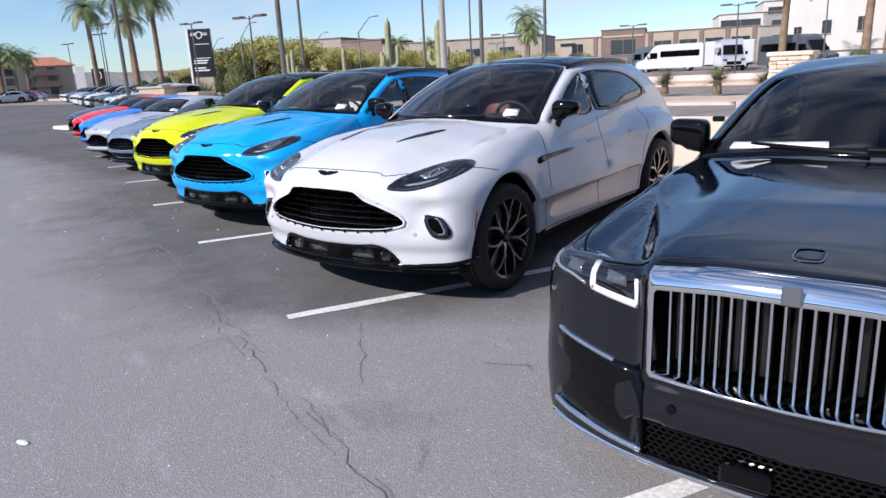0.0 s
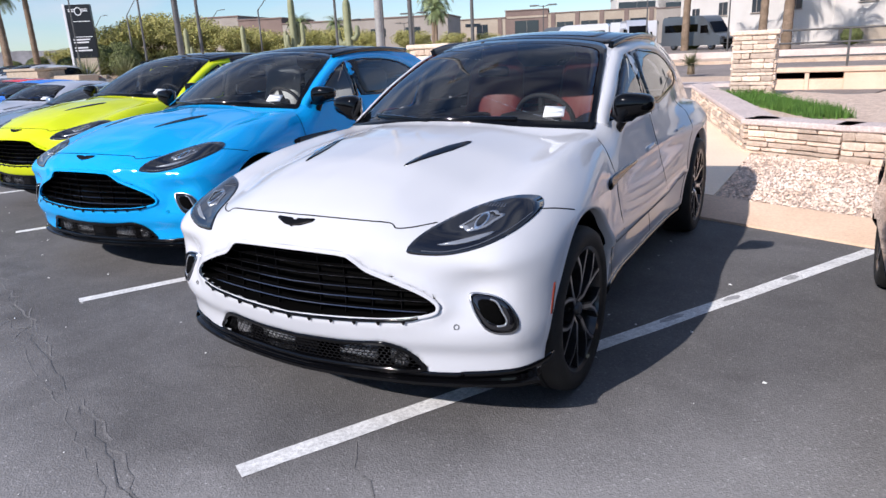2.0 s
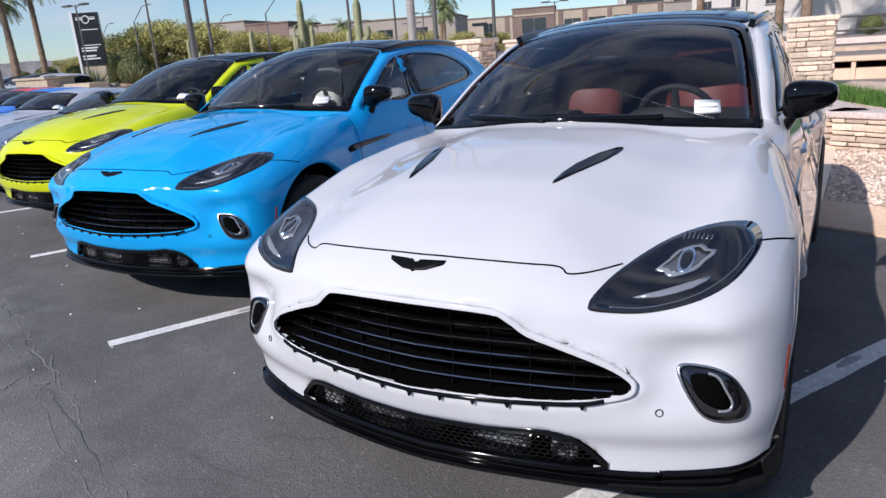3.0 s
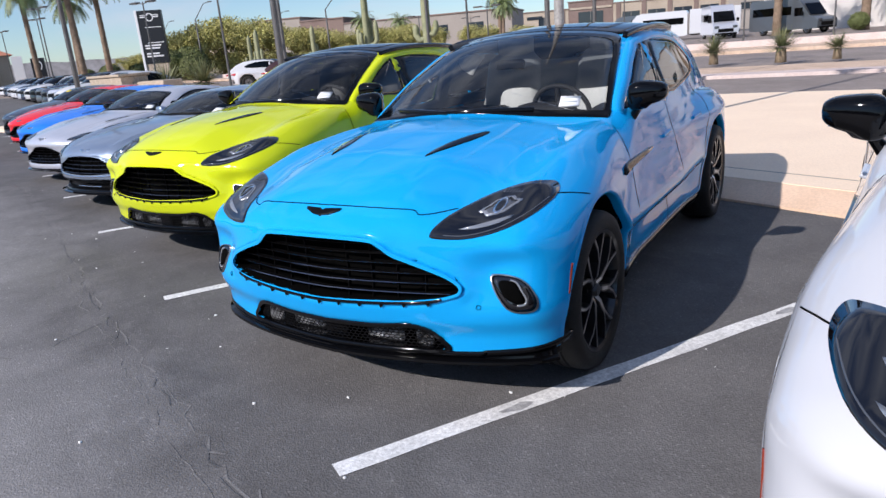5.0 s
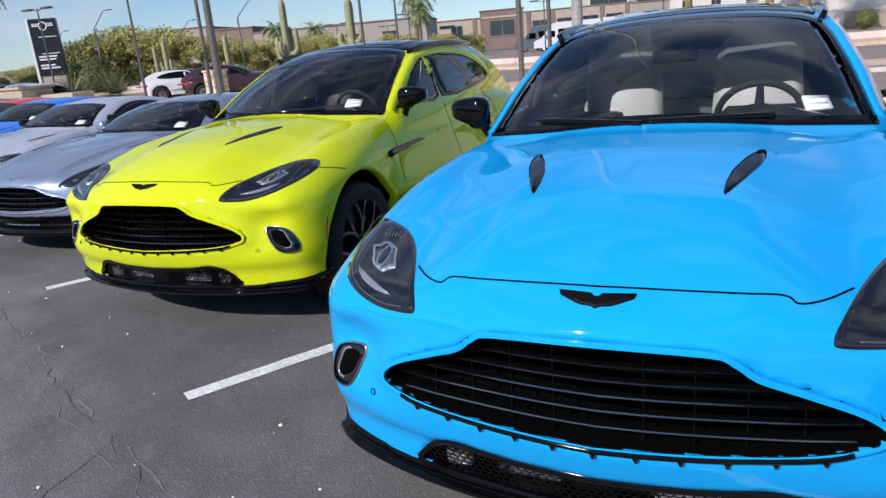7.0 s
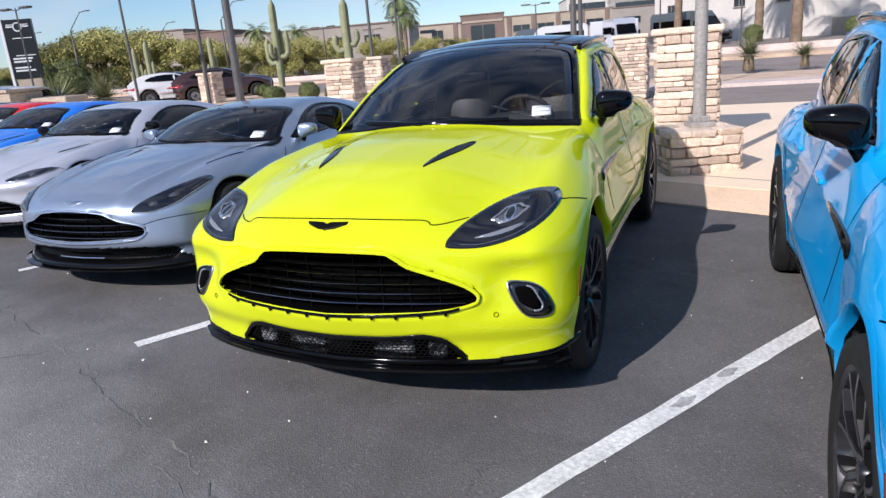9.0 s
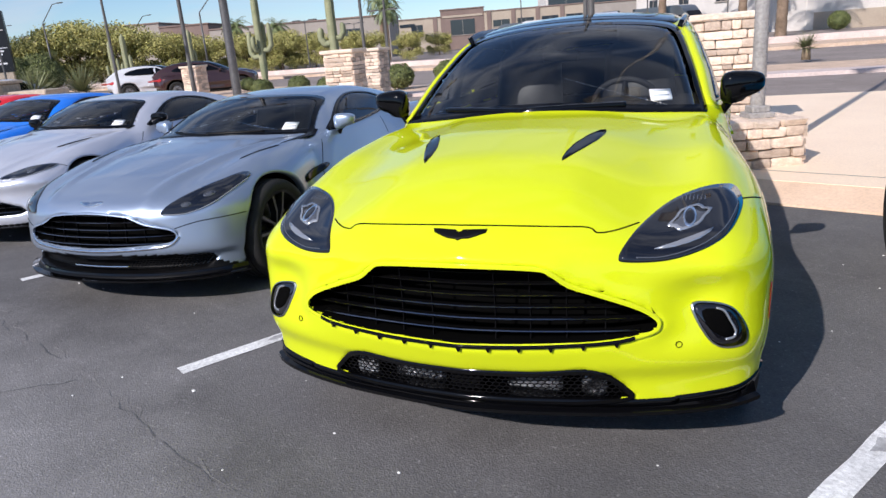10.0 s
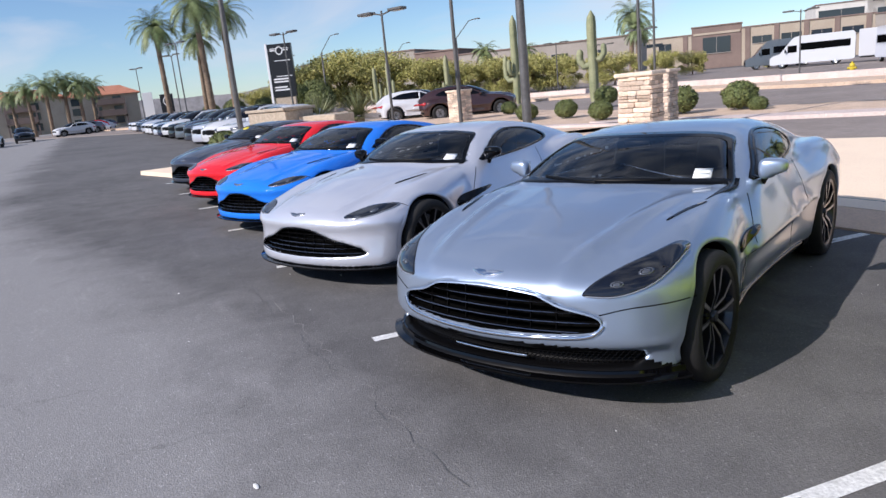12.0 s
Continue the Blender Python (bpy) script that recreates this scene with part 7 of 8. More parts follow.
def build_yucca(seed, r, label):
    rnd = random.Random(seed)
    y = thing("yucca", label, "yucca")
    verts, faces = [], []
    for i in range(260):
        a = rnd.uniform(0, math.tau)
        el = math.asin(rnd.uniform(-0.25, 1.0))
        d = Vector((math.cos(a) * math.cos(el), math.sin(a) * math.cos(el), math.sin(el)))
        o = Vector((0, 0, r * 0.55)) + d * 0.08
        e = Vector((0, 0, r * 0.55)) + d * r * rnd.uniform(0.8, 1.08) + Vector((0, 0, -0.04 * r))
        e.z = max(e.z, 0.02)
        s = d.cross(Vector((0.1, 0.2, 1))).normalized() * 0.018
        b = len(verts)
        verts += [o - s, o + s, e]
        faces.append((b, b + 1, b + 2))
    put_mesh("foliage", verts, faces, "leaf_yucca", y, "", None, False)
    bm = bmesh.new()
    tube(bm, [(0, 0, -0.02), (0, 0, r * 0.5)], [0.16 * r + 0.05, 0.13 * r + 0.04], 9)
    part("trunk", bm, "dry_thatch", y, "", True)
    return y


def put_copies(ob, spots, label=None):
    """The thing at the first spot, copies of it at the rest: (x, y, z, turn, scale)."""
    for i, (x, y, z, turn, sc) in enumerate(spots):
        m = pose(x, y, z, 0, 0, turn) @ Matrix.Diagonal((sc, sc, sc, 1))
        if i == 0:
            first = m
        else:
            copy_thing(ob, m)
    ob.matrix_basis = first


palm = build_palm(1, 8.2, 2.7, "tall date palm with a feathery green crown")
tagged(palm, group="palms")
put_copies(palm, [(-83, 6.6, 0, 10, 1.25), (-82, 10.6, 0, 80, 1.5), (-89, 14.3, 0, 150, 1.5), (-96, 12.2, 0, 200, 1.25)])
palm2 = build_palm(2, 6.0, 2.5, "date palm with a full drooping crown")
tagged(palm2, group="palms")
put_copies(palm2, [(-74.3, 60, 0, 0, 1.35), (-70, 57, 0, 60, 1.0), (-86, 46, 0, 120, 0.95), (-80, 48, 0, 20, 0.85), (-36.4, 60.7, 0, 0, 1.6), (-24, 55, 0, 0, 1.7), (-30, 63, 0, 44, 1.6),
                   (-126, -1.2, 0, 0, 1.2), (-127, -3.2, 0, 50, 1.32), (-126, -5.6, 0, 110, 1.25), (-131, 0.6, 0, 160, 1.2), (-128, -8.0, 0, 200, 1.2), (-133, -10.5, 0, 250, 1.1)])
sag = build_saguaro(5.7, 0.25, [(0.1, 2.0, 0.75, 3.7, 0.17), (3.0, 1.6, 0.80, 3.2, 0.18), (1.4, 2.3, 0.5, 3.8, 0.16), (4.4, 2.0, 0.6, 2.9, 0.15)], "tall green saguaro with several raised arms")
tagged(sag, group="saguaros")
sag.matrix_basis = pose(-46.7, 24.7, 0.1, 0, 0, 30)
sag = build_saguaro(4.9, 0.27, [(0.5, 2.3, 0.62, 3.1, 0.17), (3.6, 2.0, 0.72, 2.9, 0.20), (2.2, 2.3, 0.5, 2.8, 0.15)], "stout green saguaro with short stubby arms")
tagged(sag, group="saguaros")
sag.matrix_basis = pose(-38.4, 24.4, 0.1, 0, 0, 10)
sag = build_saguaro(4.2, 0.22, [(0.4, 1.0, 0.45, 2.6, 0.14), (3.5, 0.9, 0.5, 2.0, 0.14), (2.0, 0.8, 0.4, 1.7, 0.13)], "smaller clustered saguaro among shrubs")
tagged(sag, group="saguaros")
put_copies(sag, [(-62, 22, 0.05, 0, 1.0), (-60, 26.5, 0.05, 90, 1.0), (-75, 26, 0.05, 40, 1.0)])
yuc = build_yucca(3, 0.85, "spiky grey-green yucca in gravel")
tagged(yuc, group="yuccas")
put_copies(yuc, [(-14.1, 22.8, 0.16, 0, 1.05), (-16.6, 22.6, 0.16, 60, 0.95), (-12.6, 23.6, 0.16, 100, 0.8), (-37.4, 7.9, 0.0, 0, 1.75), (-36.9, 9.6, 0.0, 50, 1.7)])
bush = build_bush(4, 0.55, 0.85, "leaf_dark", "rounded clipped green shrub on sand")
tagged(bush, group="clipped shrubs")
put_copies(bush, [(-23.18, 15.31, 0.16, 0, 1.05), (-40.12, 18.34, 0.16, 80, 0.85), (-34.34, 16.03, 0.16, 40, 0.72), (-28.88, 13.31, 0.16, 90, 0.8), (-27.58, 14.17, 0.16, 10, 0.82), (-32.32, 20.08, 0.16, 130, 1.05), (-24.86, 13.5, 0.16, 0, 0.78), (-22.01, 16.61, 0.16, 50, 1.05), (-21.23, 16.46, 0.1, 150, 0.55), (-29.6, 13.9, 0.16, 200, 0.7), (-32.6, 2.8, 0.0, 0, 1.1)])
tree = build_tree(7, 5.4, 4.4, "leaf_olive", 0.11, 16000, "yellow-green palo verde tree with a thin crown")
tagged(tree, group="street trees")
rnd = random.Random(31)
put_copies(tree, [(-88, 27, 0, 0, 1.35), (-82, 29.5, 0, 60, 1.2), (-92, 31, 0, 100, 1.4), (-78, 33.5, 0, 140, 0.95), (-90, 23.5, 0, 15, 1.15), (-84, 36.5, 0, 75, 1.0), (-77, 36.8, 0, 35, 0.85), (-75, 40.5, 0, 165, 0.85), (-72, 43, 0, 265, 0.8), (-86, 42, 0, 200, 0.8), (-80, 44, 0, 250, 0.8), (-75, 45, 0, 300, 0.85), (-70, 46, 0, 20, 0.75), (-66, 50, 0, 70, 0.7), (-88, 52, 0, 110, 0.8), (-62, 53, 0, 160, 0.6), (-96, 62, 0, 30, 0.8), (-88, 66, 0, 75, 0.7), (-74, 70, 0, 33, 0.6), (-66, 76, 0, 90, 0.6), (-100, 25, 0, 0, 0.9), (-112, 24, 0, 0, 0.8), (-104, 20, 0, 30, 0.7)])
hedge = build_bush(9, 1.7, 3.0, "leaf_dark", "large dark green mound of shrubbery", 0.09, 3600)
tagged(hedge, group="large shrubs")
put_copies(hedge, [(-79, 18.4, 0, 0, 1.2), (-80, 21, 0, 70, 1.25), (-76, 20.2, 0, 120, 1.0), (-84, 16.5, 0, 170, 0.8), (-96, 15.5, 0, 20, 0.9), (-104, 14, 0, 60, 0.8), (-37.2, 63.5, 0.1, 0, 0.5), (-30, 62, 0.1, 30, 0.5), (-22, 62, 0.1, 60, 0.5)])
# grass strip in the planter
rnd = random.Random(44)
verts, faces = [], []
for i in range(4200):
    k = rnd.random()
    w = rnd.uniform(-0.42, 0.42) * (1.0 - 0.35 * k)
    x, y = -4.75 + 3.2 * k + 0.75 * w, 12.45 - 3.05 * k + 0.66 * w
    h = rnd.uniform(0.08, 0.2)
    a = rnd.uniform(0, math.tau)
    b = len(verts)
    verts += [(x - 0.008 * math.cos(a), y - 0.008 * math.sin(a), 0.42), (x + 0.008 * math.cos(a), y + 0.008 * math.sin(a), 0.42), (x + rnd.gauss(0, 0.04), y + rnd.gauss(0, 0.04), 0.42 + h)]
    faces.append((b, b + 1, b + 2))
tagged(put_mesh("grass", verts, faces, "lawn", None, "", None, False), "bright green grass blades in the planter", "grass", kind="stuff")

# ---- poles, sign, buildings ----
mottled("pole_steel", (0.10, 0.095, 0.09), (0.15, 0.145, 0.14), 2.0, 0.5, 30.0, 0.05, metal=0.4)
mottled("pole_grey", (0.30, 0.28, 0.26), (0.38, 0.355, 0.335), 2.0, 0.55, 30.0, 0.05)
mottled("stucco_tan", (0.42, 0.34, 0.26), (0.48, 0.40, 0.31), 0.3, 0.9, 12.0, 0.1)
mottled("stucco_brown", (0.20, 0.14, 0.12), (0.25, 0.18, 0.15), 0.3, 0.9, 12.0, 0.1)
mottled("stucco_white", (0.62, 0.58, 0.53), (0.70, 0.66, 0.61), 0.3, 0.9, 12.0, 0.1)
mottled("stucco_grey", (0.33, 0.29, 0.25), (0.39, 0.34, 0.30), 0.3, 0.9, 12.0, 0.1)
mottled("roof_tile", (0.42, 0.16, 0.09), (0.52, 0.22, 0.13), 1.0, 0.85, 10.0, 0.4)
material("window_dark", (0.03, 0.04, 0.05), 0.1, 0.0, 0.3)
material("sign_black", (0.01, 0.01, 0.012), 0.35)
material("sign_white", (0.75, 0.75, 0.75), 0.5)
material("hydrant_yellow", (0.6, 0.45, 0.03), 0.5)
material("lamp_lens", (0.7, 0.7, 0.68), 0.3)


def light_pole(x, y, h, arms, turn, label, r=0.065, z=0.0, steel="pole_steel"):
    """A steel car-park light: pole on a base plate, arms with flat heads."""
    p = thing("street_lamp", label, "street lamp", pose(x, y, z, 0, 0, turn), "car park lamps")
    bm = bmesh.new()
    tube(bm, [(0, 0, 0), (0, 0, h)], [r * 1.15, r * 0.8], 12)
    part("pole", bm, steel, p, "", True, 40)
    bm = bmesh.new()
    boxes(bm, (0, 0, 0.03, r * 4.2, r * 4.2, 0.06, 0, 0.01), (0, 0, 0.09, r * 3.0, r * 3.0, 0.07, 0, 0.01))
    part("base_plate", bm, steel, p)
    for k in range(arms):
        s = 1 if k % 2 == 0 else -1
        bm = bmesh.new()
        tube(bm, [(0, 0, h - 0.15), (s * 0.5, 0, h - 0.05)], 0.03, 6)
        arm = part("arm", bm, steel, p)
        bm = bmesh.new()
        boxes(bm, (s * 0.85, 0, h - 0.03, 0.75, 0.38, 0.11, 0, 0.03))
        head = part("lamp_head", bm, steel, arm)
        bm = bmesh.new()
        boxes(bm, (s * 0.85, 0, h - 0.092, 0.5, 0.28, 0.015, 0, 0.003))
        part("lens", bm, "lamp_lens", head)
    return p


light_pole(-7.73, 6.11, 8.0, 2, 46, "grey steel lamp post on a stone-clad footing", 0.062, 0.6, "pole_grey")
light_pole(-18.8, 6.5, 8.0, 2, 20, "grey steel lamp post behind the parked cars", 0.085, 0.1)
light_pole(-31.3, 11.8, 7.5, 2, 10, "tall brown steel lamp post", 0.075)
light_pole(-29.8, 2.9, 8.0, 2, 0, "grey steel lamp post at the island", 0.085)
for x, y, h in ((-33.7, 9.9, 4.9), (-52, 10.8, 6.0), (-25.6, 15.9, 8.5), (-32.1, 22.9, 8.5), (-15.5, 15.1, 8.0), (-12.2, 10.1, 8.0), (-42, 47, 4.7), (-48, 37, 4.5), (-60, 38, 4.6), (-66, 6, 7), (-78, 7, 7), (-95, 5, 7), (-70, 52, 4.6), (-29, 44, 5.2), (-26, 50, 5.6)):
    light_pole(x, y, h, 2, 24, "slender brown lamp post with twin flat heads", 0.055)


def street_light(x, y, h, turn):
    p = thing("street_lamp", "street light with one long slanting arm", "street lamp", pose(x, y, 0, 0, 0, turn), "street lights")
    bm = bmesh.new()
    tube(bm, [(0, 0, 0), (0, 0, h * 0.8)], [0.1, 0.07], 8)
    part("pole", bm, "pole_steel", p, "", True)
    bm = bmesh.new()
    tube(bm, [(0, 0, h * 0.8), (1.6, 0, h * 0.99), (2.3, 0, h)], [0.05, 0.04, 0.035], 6)
    part("arm", bm, "pole_steel", p)
    bm = bmesh.new()
    boxes(bm, (2.55, 0, h, 0.6, 0.2, 0.1, 0, 0.03))
    part("lamp_head", bm, "pole_steel", p)


for x, y, h in ((-79.1, 22.0, 7.9), (-92, 36, 7.5), (-110, 26, 8.0), (-66, 31, 7.4)):
    street_light(x, y, h, 25)


def text_part(name, body, size, m, mat, parent):
    cu = bpy.data.curves.new(name, "FONT")
    cu.body, cu.size, cu.extrude, cu.align_x = body, size, 0.01, "LEFT"
    ob = new(name, cu)
    dg = bpy.context.evaluated_depsgraph_get()
    me = bpy.data.meshes.new_from_object(ob.evaluated_get(dg))
    bpy.data.objects.remove(ob)
    me.materials.clear()
    me.materials.append(MATS[mat])
    o = new(name, me)
    o.parent = parent
    o.matrix_basis = m
    return o


# tall dealership sign: black slab on a pale edge, with an emblem as a plain shape
sign = thing("pylon_sign", "tall black dealership sign with white lettering", "sign", pose(-73, 16, 0.1, 0, 0, 60) @ Matrix.Diagonal((1, 1, 1.13, 1)), kind="")
bm = bmesh.new()
boxes(bm, (0, 0, 3.95, 2.25, 0.5, 4.3, 0, 0.02))
part("slab", bm, "sign_black", sign)
bm = bmesh.new()
boxes(bm, (-1.22, 0, 3.2, 0.22, 0.56, 5.9, 0, 0.02))
part("edge_fin", bm, "sign_white", sign, "pale grey edge fin")
bm = bmesh.new()
boxes(bm, (0, 0, 0.75, 1.9, 0.36, 2.1, 0, 0.02), (0, 0, 0.15, 3.2, 1.2, 0.3, 0, 0.03))
part("plinth", bm, "stucco_tan", sign)
bm = bmesh.new()
lathe(bm, [(0.26, -0.02), (0.34, -0.02), (0.34, 0.02), (0.26, 0.02)], 24, pose(0, -0.27, 5.55, 90), True)
boxes(bm, (-0.62, -0.27, 5.58, 0.5, 0.03, 0.10, 0, 0), (0.62, -0.27, 5.58, 0.5, 0.03, 0.10, 0, 0), (-0.55, -0.27, 5.72, 0.62, 0.03, 0.06, 0, 0), (0.55, -0.27, 5.72, 0.62, 0.03, 0.06, 0, 0))
part("emblem", bm, "sign_white", sign, "winged ring drawn as plain shapes")
for z in (4.75, 3.5):
    bm = bmesh.new()
    boxes(bm, (0.2, -0.265, z, 1.5, 0.02, 0.06, 0, 0))
    part("rule", bm, "sign_white", sign)
for z, w in ((3.28, 1.5), (3.06, 1.35), (2.62, 1.2), (2.40, 1.55)):
    bm = bmesh.new()
    boxes(bm, (-0.85 + w / 2, -0.265, z, w, 0.02, 0.12, 0, 0))
    part("letter_bar", bm, "sign_white", sign)
sign2 = thing("pylon_sign", "smaller dark sign with a pale round mark", "sign", pose(-106.3, 8.9, 0, 0, 0, 75) @ Matrix.Diagonal((0.62, 0.62, 0.85, 1)))
bm = bmesh.new()
boxes(bm, (0, 0, 3.5, 2.6, 0.4, 2.8, 0, 0.02), (0, 0, 1.2, 0.5, 0.3, 2.4, 0, 0.02))
part("slab", bm, "sign_black", sign2)
bm = bmesh.new()
lathe(bm, [(0.55, -0.02), (0.72, -0.02), (0.72, 0.02), (0.55, 0.02)], 24, pose(0, -0.22, 3.8, 90), True)
part("emblem", bm, "sign_white", sign2)
sign3 = thing("pylon_sign", "pale grey pylon beside the far car row", "sign", pose(-106.5, 6.6, 0, 0, 0, 80) @ Matrix.Diagonal((0.55, 0.55, 0.95, 1)))
bm = bmesh.new()
boxes(bm, (0, 0, 2.4, 2.2, 0.5, 4.8, 0, 0.02))
part("slab", bm, "sign_white", sign3)

# pale utility housing by the island
box = thing("utility_housing", "tan block housing with a capped top", "wall", pose(-31.2, 4.6, 0, 0, 0, 24))
bm = bmesh.new()
boxes(bm, (0, 0, 0.72, 2.1, 1.2, 1.44, 0, 0.03))
part("block", bm, "stucco_tan", box)
bm = bmesh.new()
boxes(bm, (0, 0, 1.49, 2.25, 1.32, 0.10, 0, 0.02))
part("cap", bm, "stucco_tan", box)
bm = bmesh.new()
boxes(bm, (2.0, 0.3, 0.6, 1.8, 0.9, 1.2, 0, 0.03))
part("side_block", bm, "stucco_tan", box)


def building(name, label, x, y, turn, blocks, windows, trims=()):
    """blocks: (x0, x1, depth, height, material); windows: (x, z, w, h); front faces -y."""
    b = thing(name, label, "building", pose(x, y, 0, 0, 0, turn))
    for x0, x1, dep, h, mat in blocks:
        bm = bmesh.new()
        boxes(bm, ((x0 + x1) / 2, dep / 2, h / 2, x1 - x0, dep, h, 0, 0.05))
        w = part("wall", bm, mat, b)
        bm = bmesh.new()
        boxes(bm, ((x0 + x1) / 2, dep / 2, h + 0.1, x1 - x0 + 0.3, dep + 0.3, 0.25, 0, 0.04))
        part("parapet", bm, "stucco_brown", w)
    for x0, z, w, h in windows:
        bm = bmesh.new()
        boxes(bm, (x0, -0.01, z, w, 0.12, h, 0, 0.02))
        win = part("window", bm, "window_dark", b)
        bm = bmesh.new()
        boxes(bm, (x0, -0.06, z - h / 2 - 0.06, w + 0.2, 0.2, 0.12, 0, 0.02), (x0, -0.06, z, 0.06, 0.06, h, 0, 0))
        part("frame", bm, "stucco_grey", win)
    for x0, z, w, h, mat in trims:
        bm = bmesh.new()
        boxes(bm, (x0, -0.08, z, w, 0.16, h, 0, 0.02))
        part("band", bm, mat, b)
    return b


building("commercial_building", "low tan stucco office block with dark parapet", -135, 36, 41, [(0, 14, 20, 7.6, "stucco_tan"), (14, 23, 18, 8.1, "stucco_grey"), (23, 31, 16, 7.4, "stucco_brown"), (31, 60, 14, 6.4, "stucco_grey")],
         [(18, 6.4, 2.0, 0.9), (26, 4.5, 3.0, 1.6), (36, 4.2, 2.6, 1.3), (42, 4.2, 2.6, 1.3), (48, 4.2, 2.6, 1.3), (54, 4.2, 2.6, 1.3)], [(26, 2.0, 6.0, 3.0, "stucco_brown")])
building("commercial_building", "long tan and brown shop block with dark windows", -134.6, 83.4, 42, [(0, 35, 18, 6.6, "stucco_tan"), (35, 44, 16, 7.9, "stucco_brown"), (44, 66, 16, 7.0, "stucco_tan"), (66, 86, 16, 6.8, "stucco_grey")],
         [(6, 4.4, 2.4, 2.2), (12, 4.4, 2.4, 2.2), (18, 4.4, 2.4, 2.2), (24, 4.4, 2.4, 2.2), (30, 4.4, 2.4, 2.2), (39.5, 4.4, 5.0, 3.0), (47.5, 4.6, 3.4, 1.3), (52.5, 4.6, 3.4, 1.3), (57.5, 4.6, 3.4, 1.3), (62.5, 4.6, 3.4, 1.3), (70, 4.4, 3.4, 1.3), (76, 4.4, 3.4, 1.3)],
         [(21.5, 5.5, 4.0, 0.6, "window_dark"), (28.0, 5.5, 3.2, 0.6, "window_dark"), (45, 3.5, 0.9, 7.0, "stucco_brown"), (50, 3.5, 0.9, 7.0, "stucco_brown"), (55, 3.5, 0.9, 7.0, "stucco_brown"), (60, 3.5, 0.9, 7.0, "stucco_brown"), (65, 3.5, 0.9, 7.0, "stucco_brown"), (33.8, 3.3, 0.9, 6.6, "stucco_brown"), (39.5, 6.6, 8.4, 0.4, "stucco_tan")])
building("office_building", "distant white office block with ribbon windows", -112.4, 149.5, 42, [(0, 34, 20, 11.2, "stucco_white"), (10, 46, 16, 13.6, "stucco_white")],
         [(5, 9.2, 9, 1.5), (5, 6.0, 9, 1.5), (27, 8.6, 30, 1.5), (27, 11.6, 32, 1.5)])
building("commercial_building", "white stucco two-storey block with small windows", -50.3, 81.4, -26, [(0, 26, 14, 8.6, "stucco_white"), (26, 60, 16, 9.6, "stucco_white"), (40, 52, 3, 3.2, "stucco_grey")],
         [(3.5, 3.4, 1.5, 2.2), (9, 4.2, 1.6, 1.4), (15, 4.2, 1.6, 1.4), (21, 4.2, 1.6, 1.4), (30, 4.4, 2.0, 1.4), (36, 4.4, 2.0, 1.4), (46, 1.6, 2.4, 2.6), (56, 4.4, 2.0, 1.4)], [(33, 0.8, 12, 1.6, "stucco_tan")])
apt = thing("apartment_building", "three-storey tan apartments with red tile roofs", "building", pose(-148, 0, 0, 0, 0, 90))
for x0, x1, dep, h in ((-44, -18, 14, 5.8), (-18, -4, 18, 6.6), (-4, 9, 14, 6.2)):
    bm = bmesh.new()
    boxes(bm, ((x0 + x1) / 2, dep / 2 + 8, h / 2, x1 - x0, dep, h, 0, 0.05))
    w = part("wall", bm, "stucco_tan", apt)
    bm = bmesh.new()
    cx, cy, hx, hy = (x0 + x1) / 2, dep / 2 + 8, (x1 - x0) / 2 + 0.7, dep / 2 + 0.7
    lo = [bm.verts.new((cx + sx * hx, cy + sy * hy, h)) for sx, sy in ((-1, -1), (1, -1), (1, 1), (-1, 1))]
    hi = [bm.verts.new((cx + sx * hx * 0.55, cy, h + 1.9)) for sx in (-1, 1)]
    for q in ((lo[0], lo[1], hi[1], hi[0]), (lo[1], lo[2], hi[1]), (lo[2], lo[3], hi[0], hi[1]), (lo[3], lo[0], hi[0]), (lo[3], lo[2], lo[1], lo[0])):
        bm.faces.new(q)
    part("roof", bm, "roof_tile", w)
    for k in range(int((x1 - x0) / 3.6)):
        for z in (1.4, 3.4, 5.2):
            bm = bmesh.new()
            boxes(bm, (x0 + 2 + 3.6 * k, 7.98, z, 1.5, 0.2, 1.3, 0, 0.02))
            part("window", bm, "window_dark", apt)
for k, z in ((-11, 2.3), (-11, 4.4), (4, 2.3), (4, 4.4)):
    bm = bmesh.new()
    boxes(bm, (k, 7.2, z, 5.0, 1.6, 0.18, 0, 0.02), (k, 6.45, z + 0.55, 5.0, 0.08, 0.9, 0, 0.01), (k - 2.4, 6.5, z - 1.3, 0.25, 0.25, 2.6, 0, 0), (k + 2.4, 6.5, z - 1.3, 0.25, 0.25, 2.6, 0, 0))
    part("balcony", bm, "stucco_brown", apt)

# far hills
bm = bmesh.new()
row0, row1 = [], []
for k in range(61):
    a = radians(95 + 90 * k / 60)
    h = 14 + 12 * noise.noise(Vector((k * 0.16, 3.3, 0))) + 5 * noise.noise(Vector((k * 0.5, 1.3, 0)))
    row0.append(bm.verts.new((820 * math.cos(a), 820 * math.sin(a), -1)))
    row1.append(bm.verts.new((835 * math.cos(a), 835 * math.sin(a), max(2, h))))
for k in range(60):
    bm.faces.new((row0[k + 1], row0[k], row1[k], row1[k + 1]))
mottled("hill", (0.22, 0.21, 0.22), (0.30, 0.28, 0.27), 0.01, 0.95, 0.1)
tagged(part("backdrop_hills", bm, "hill", None, "", True), "low hazy desert hills far away", "hill", kind="structure")

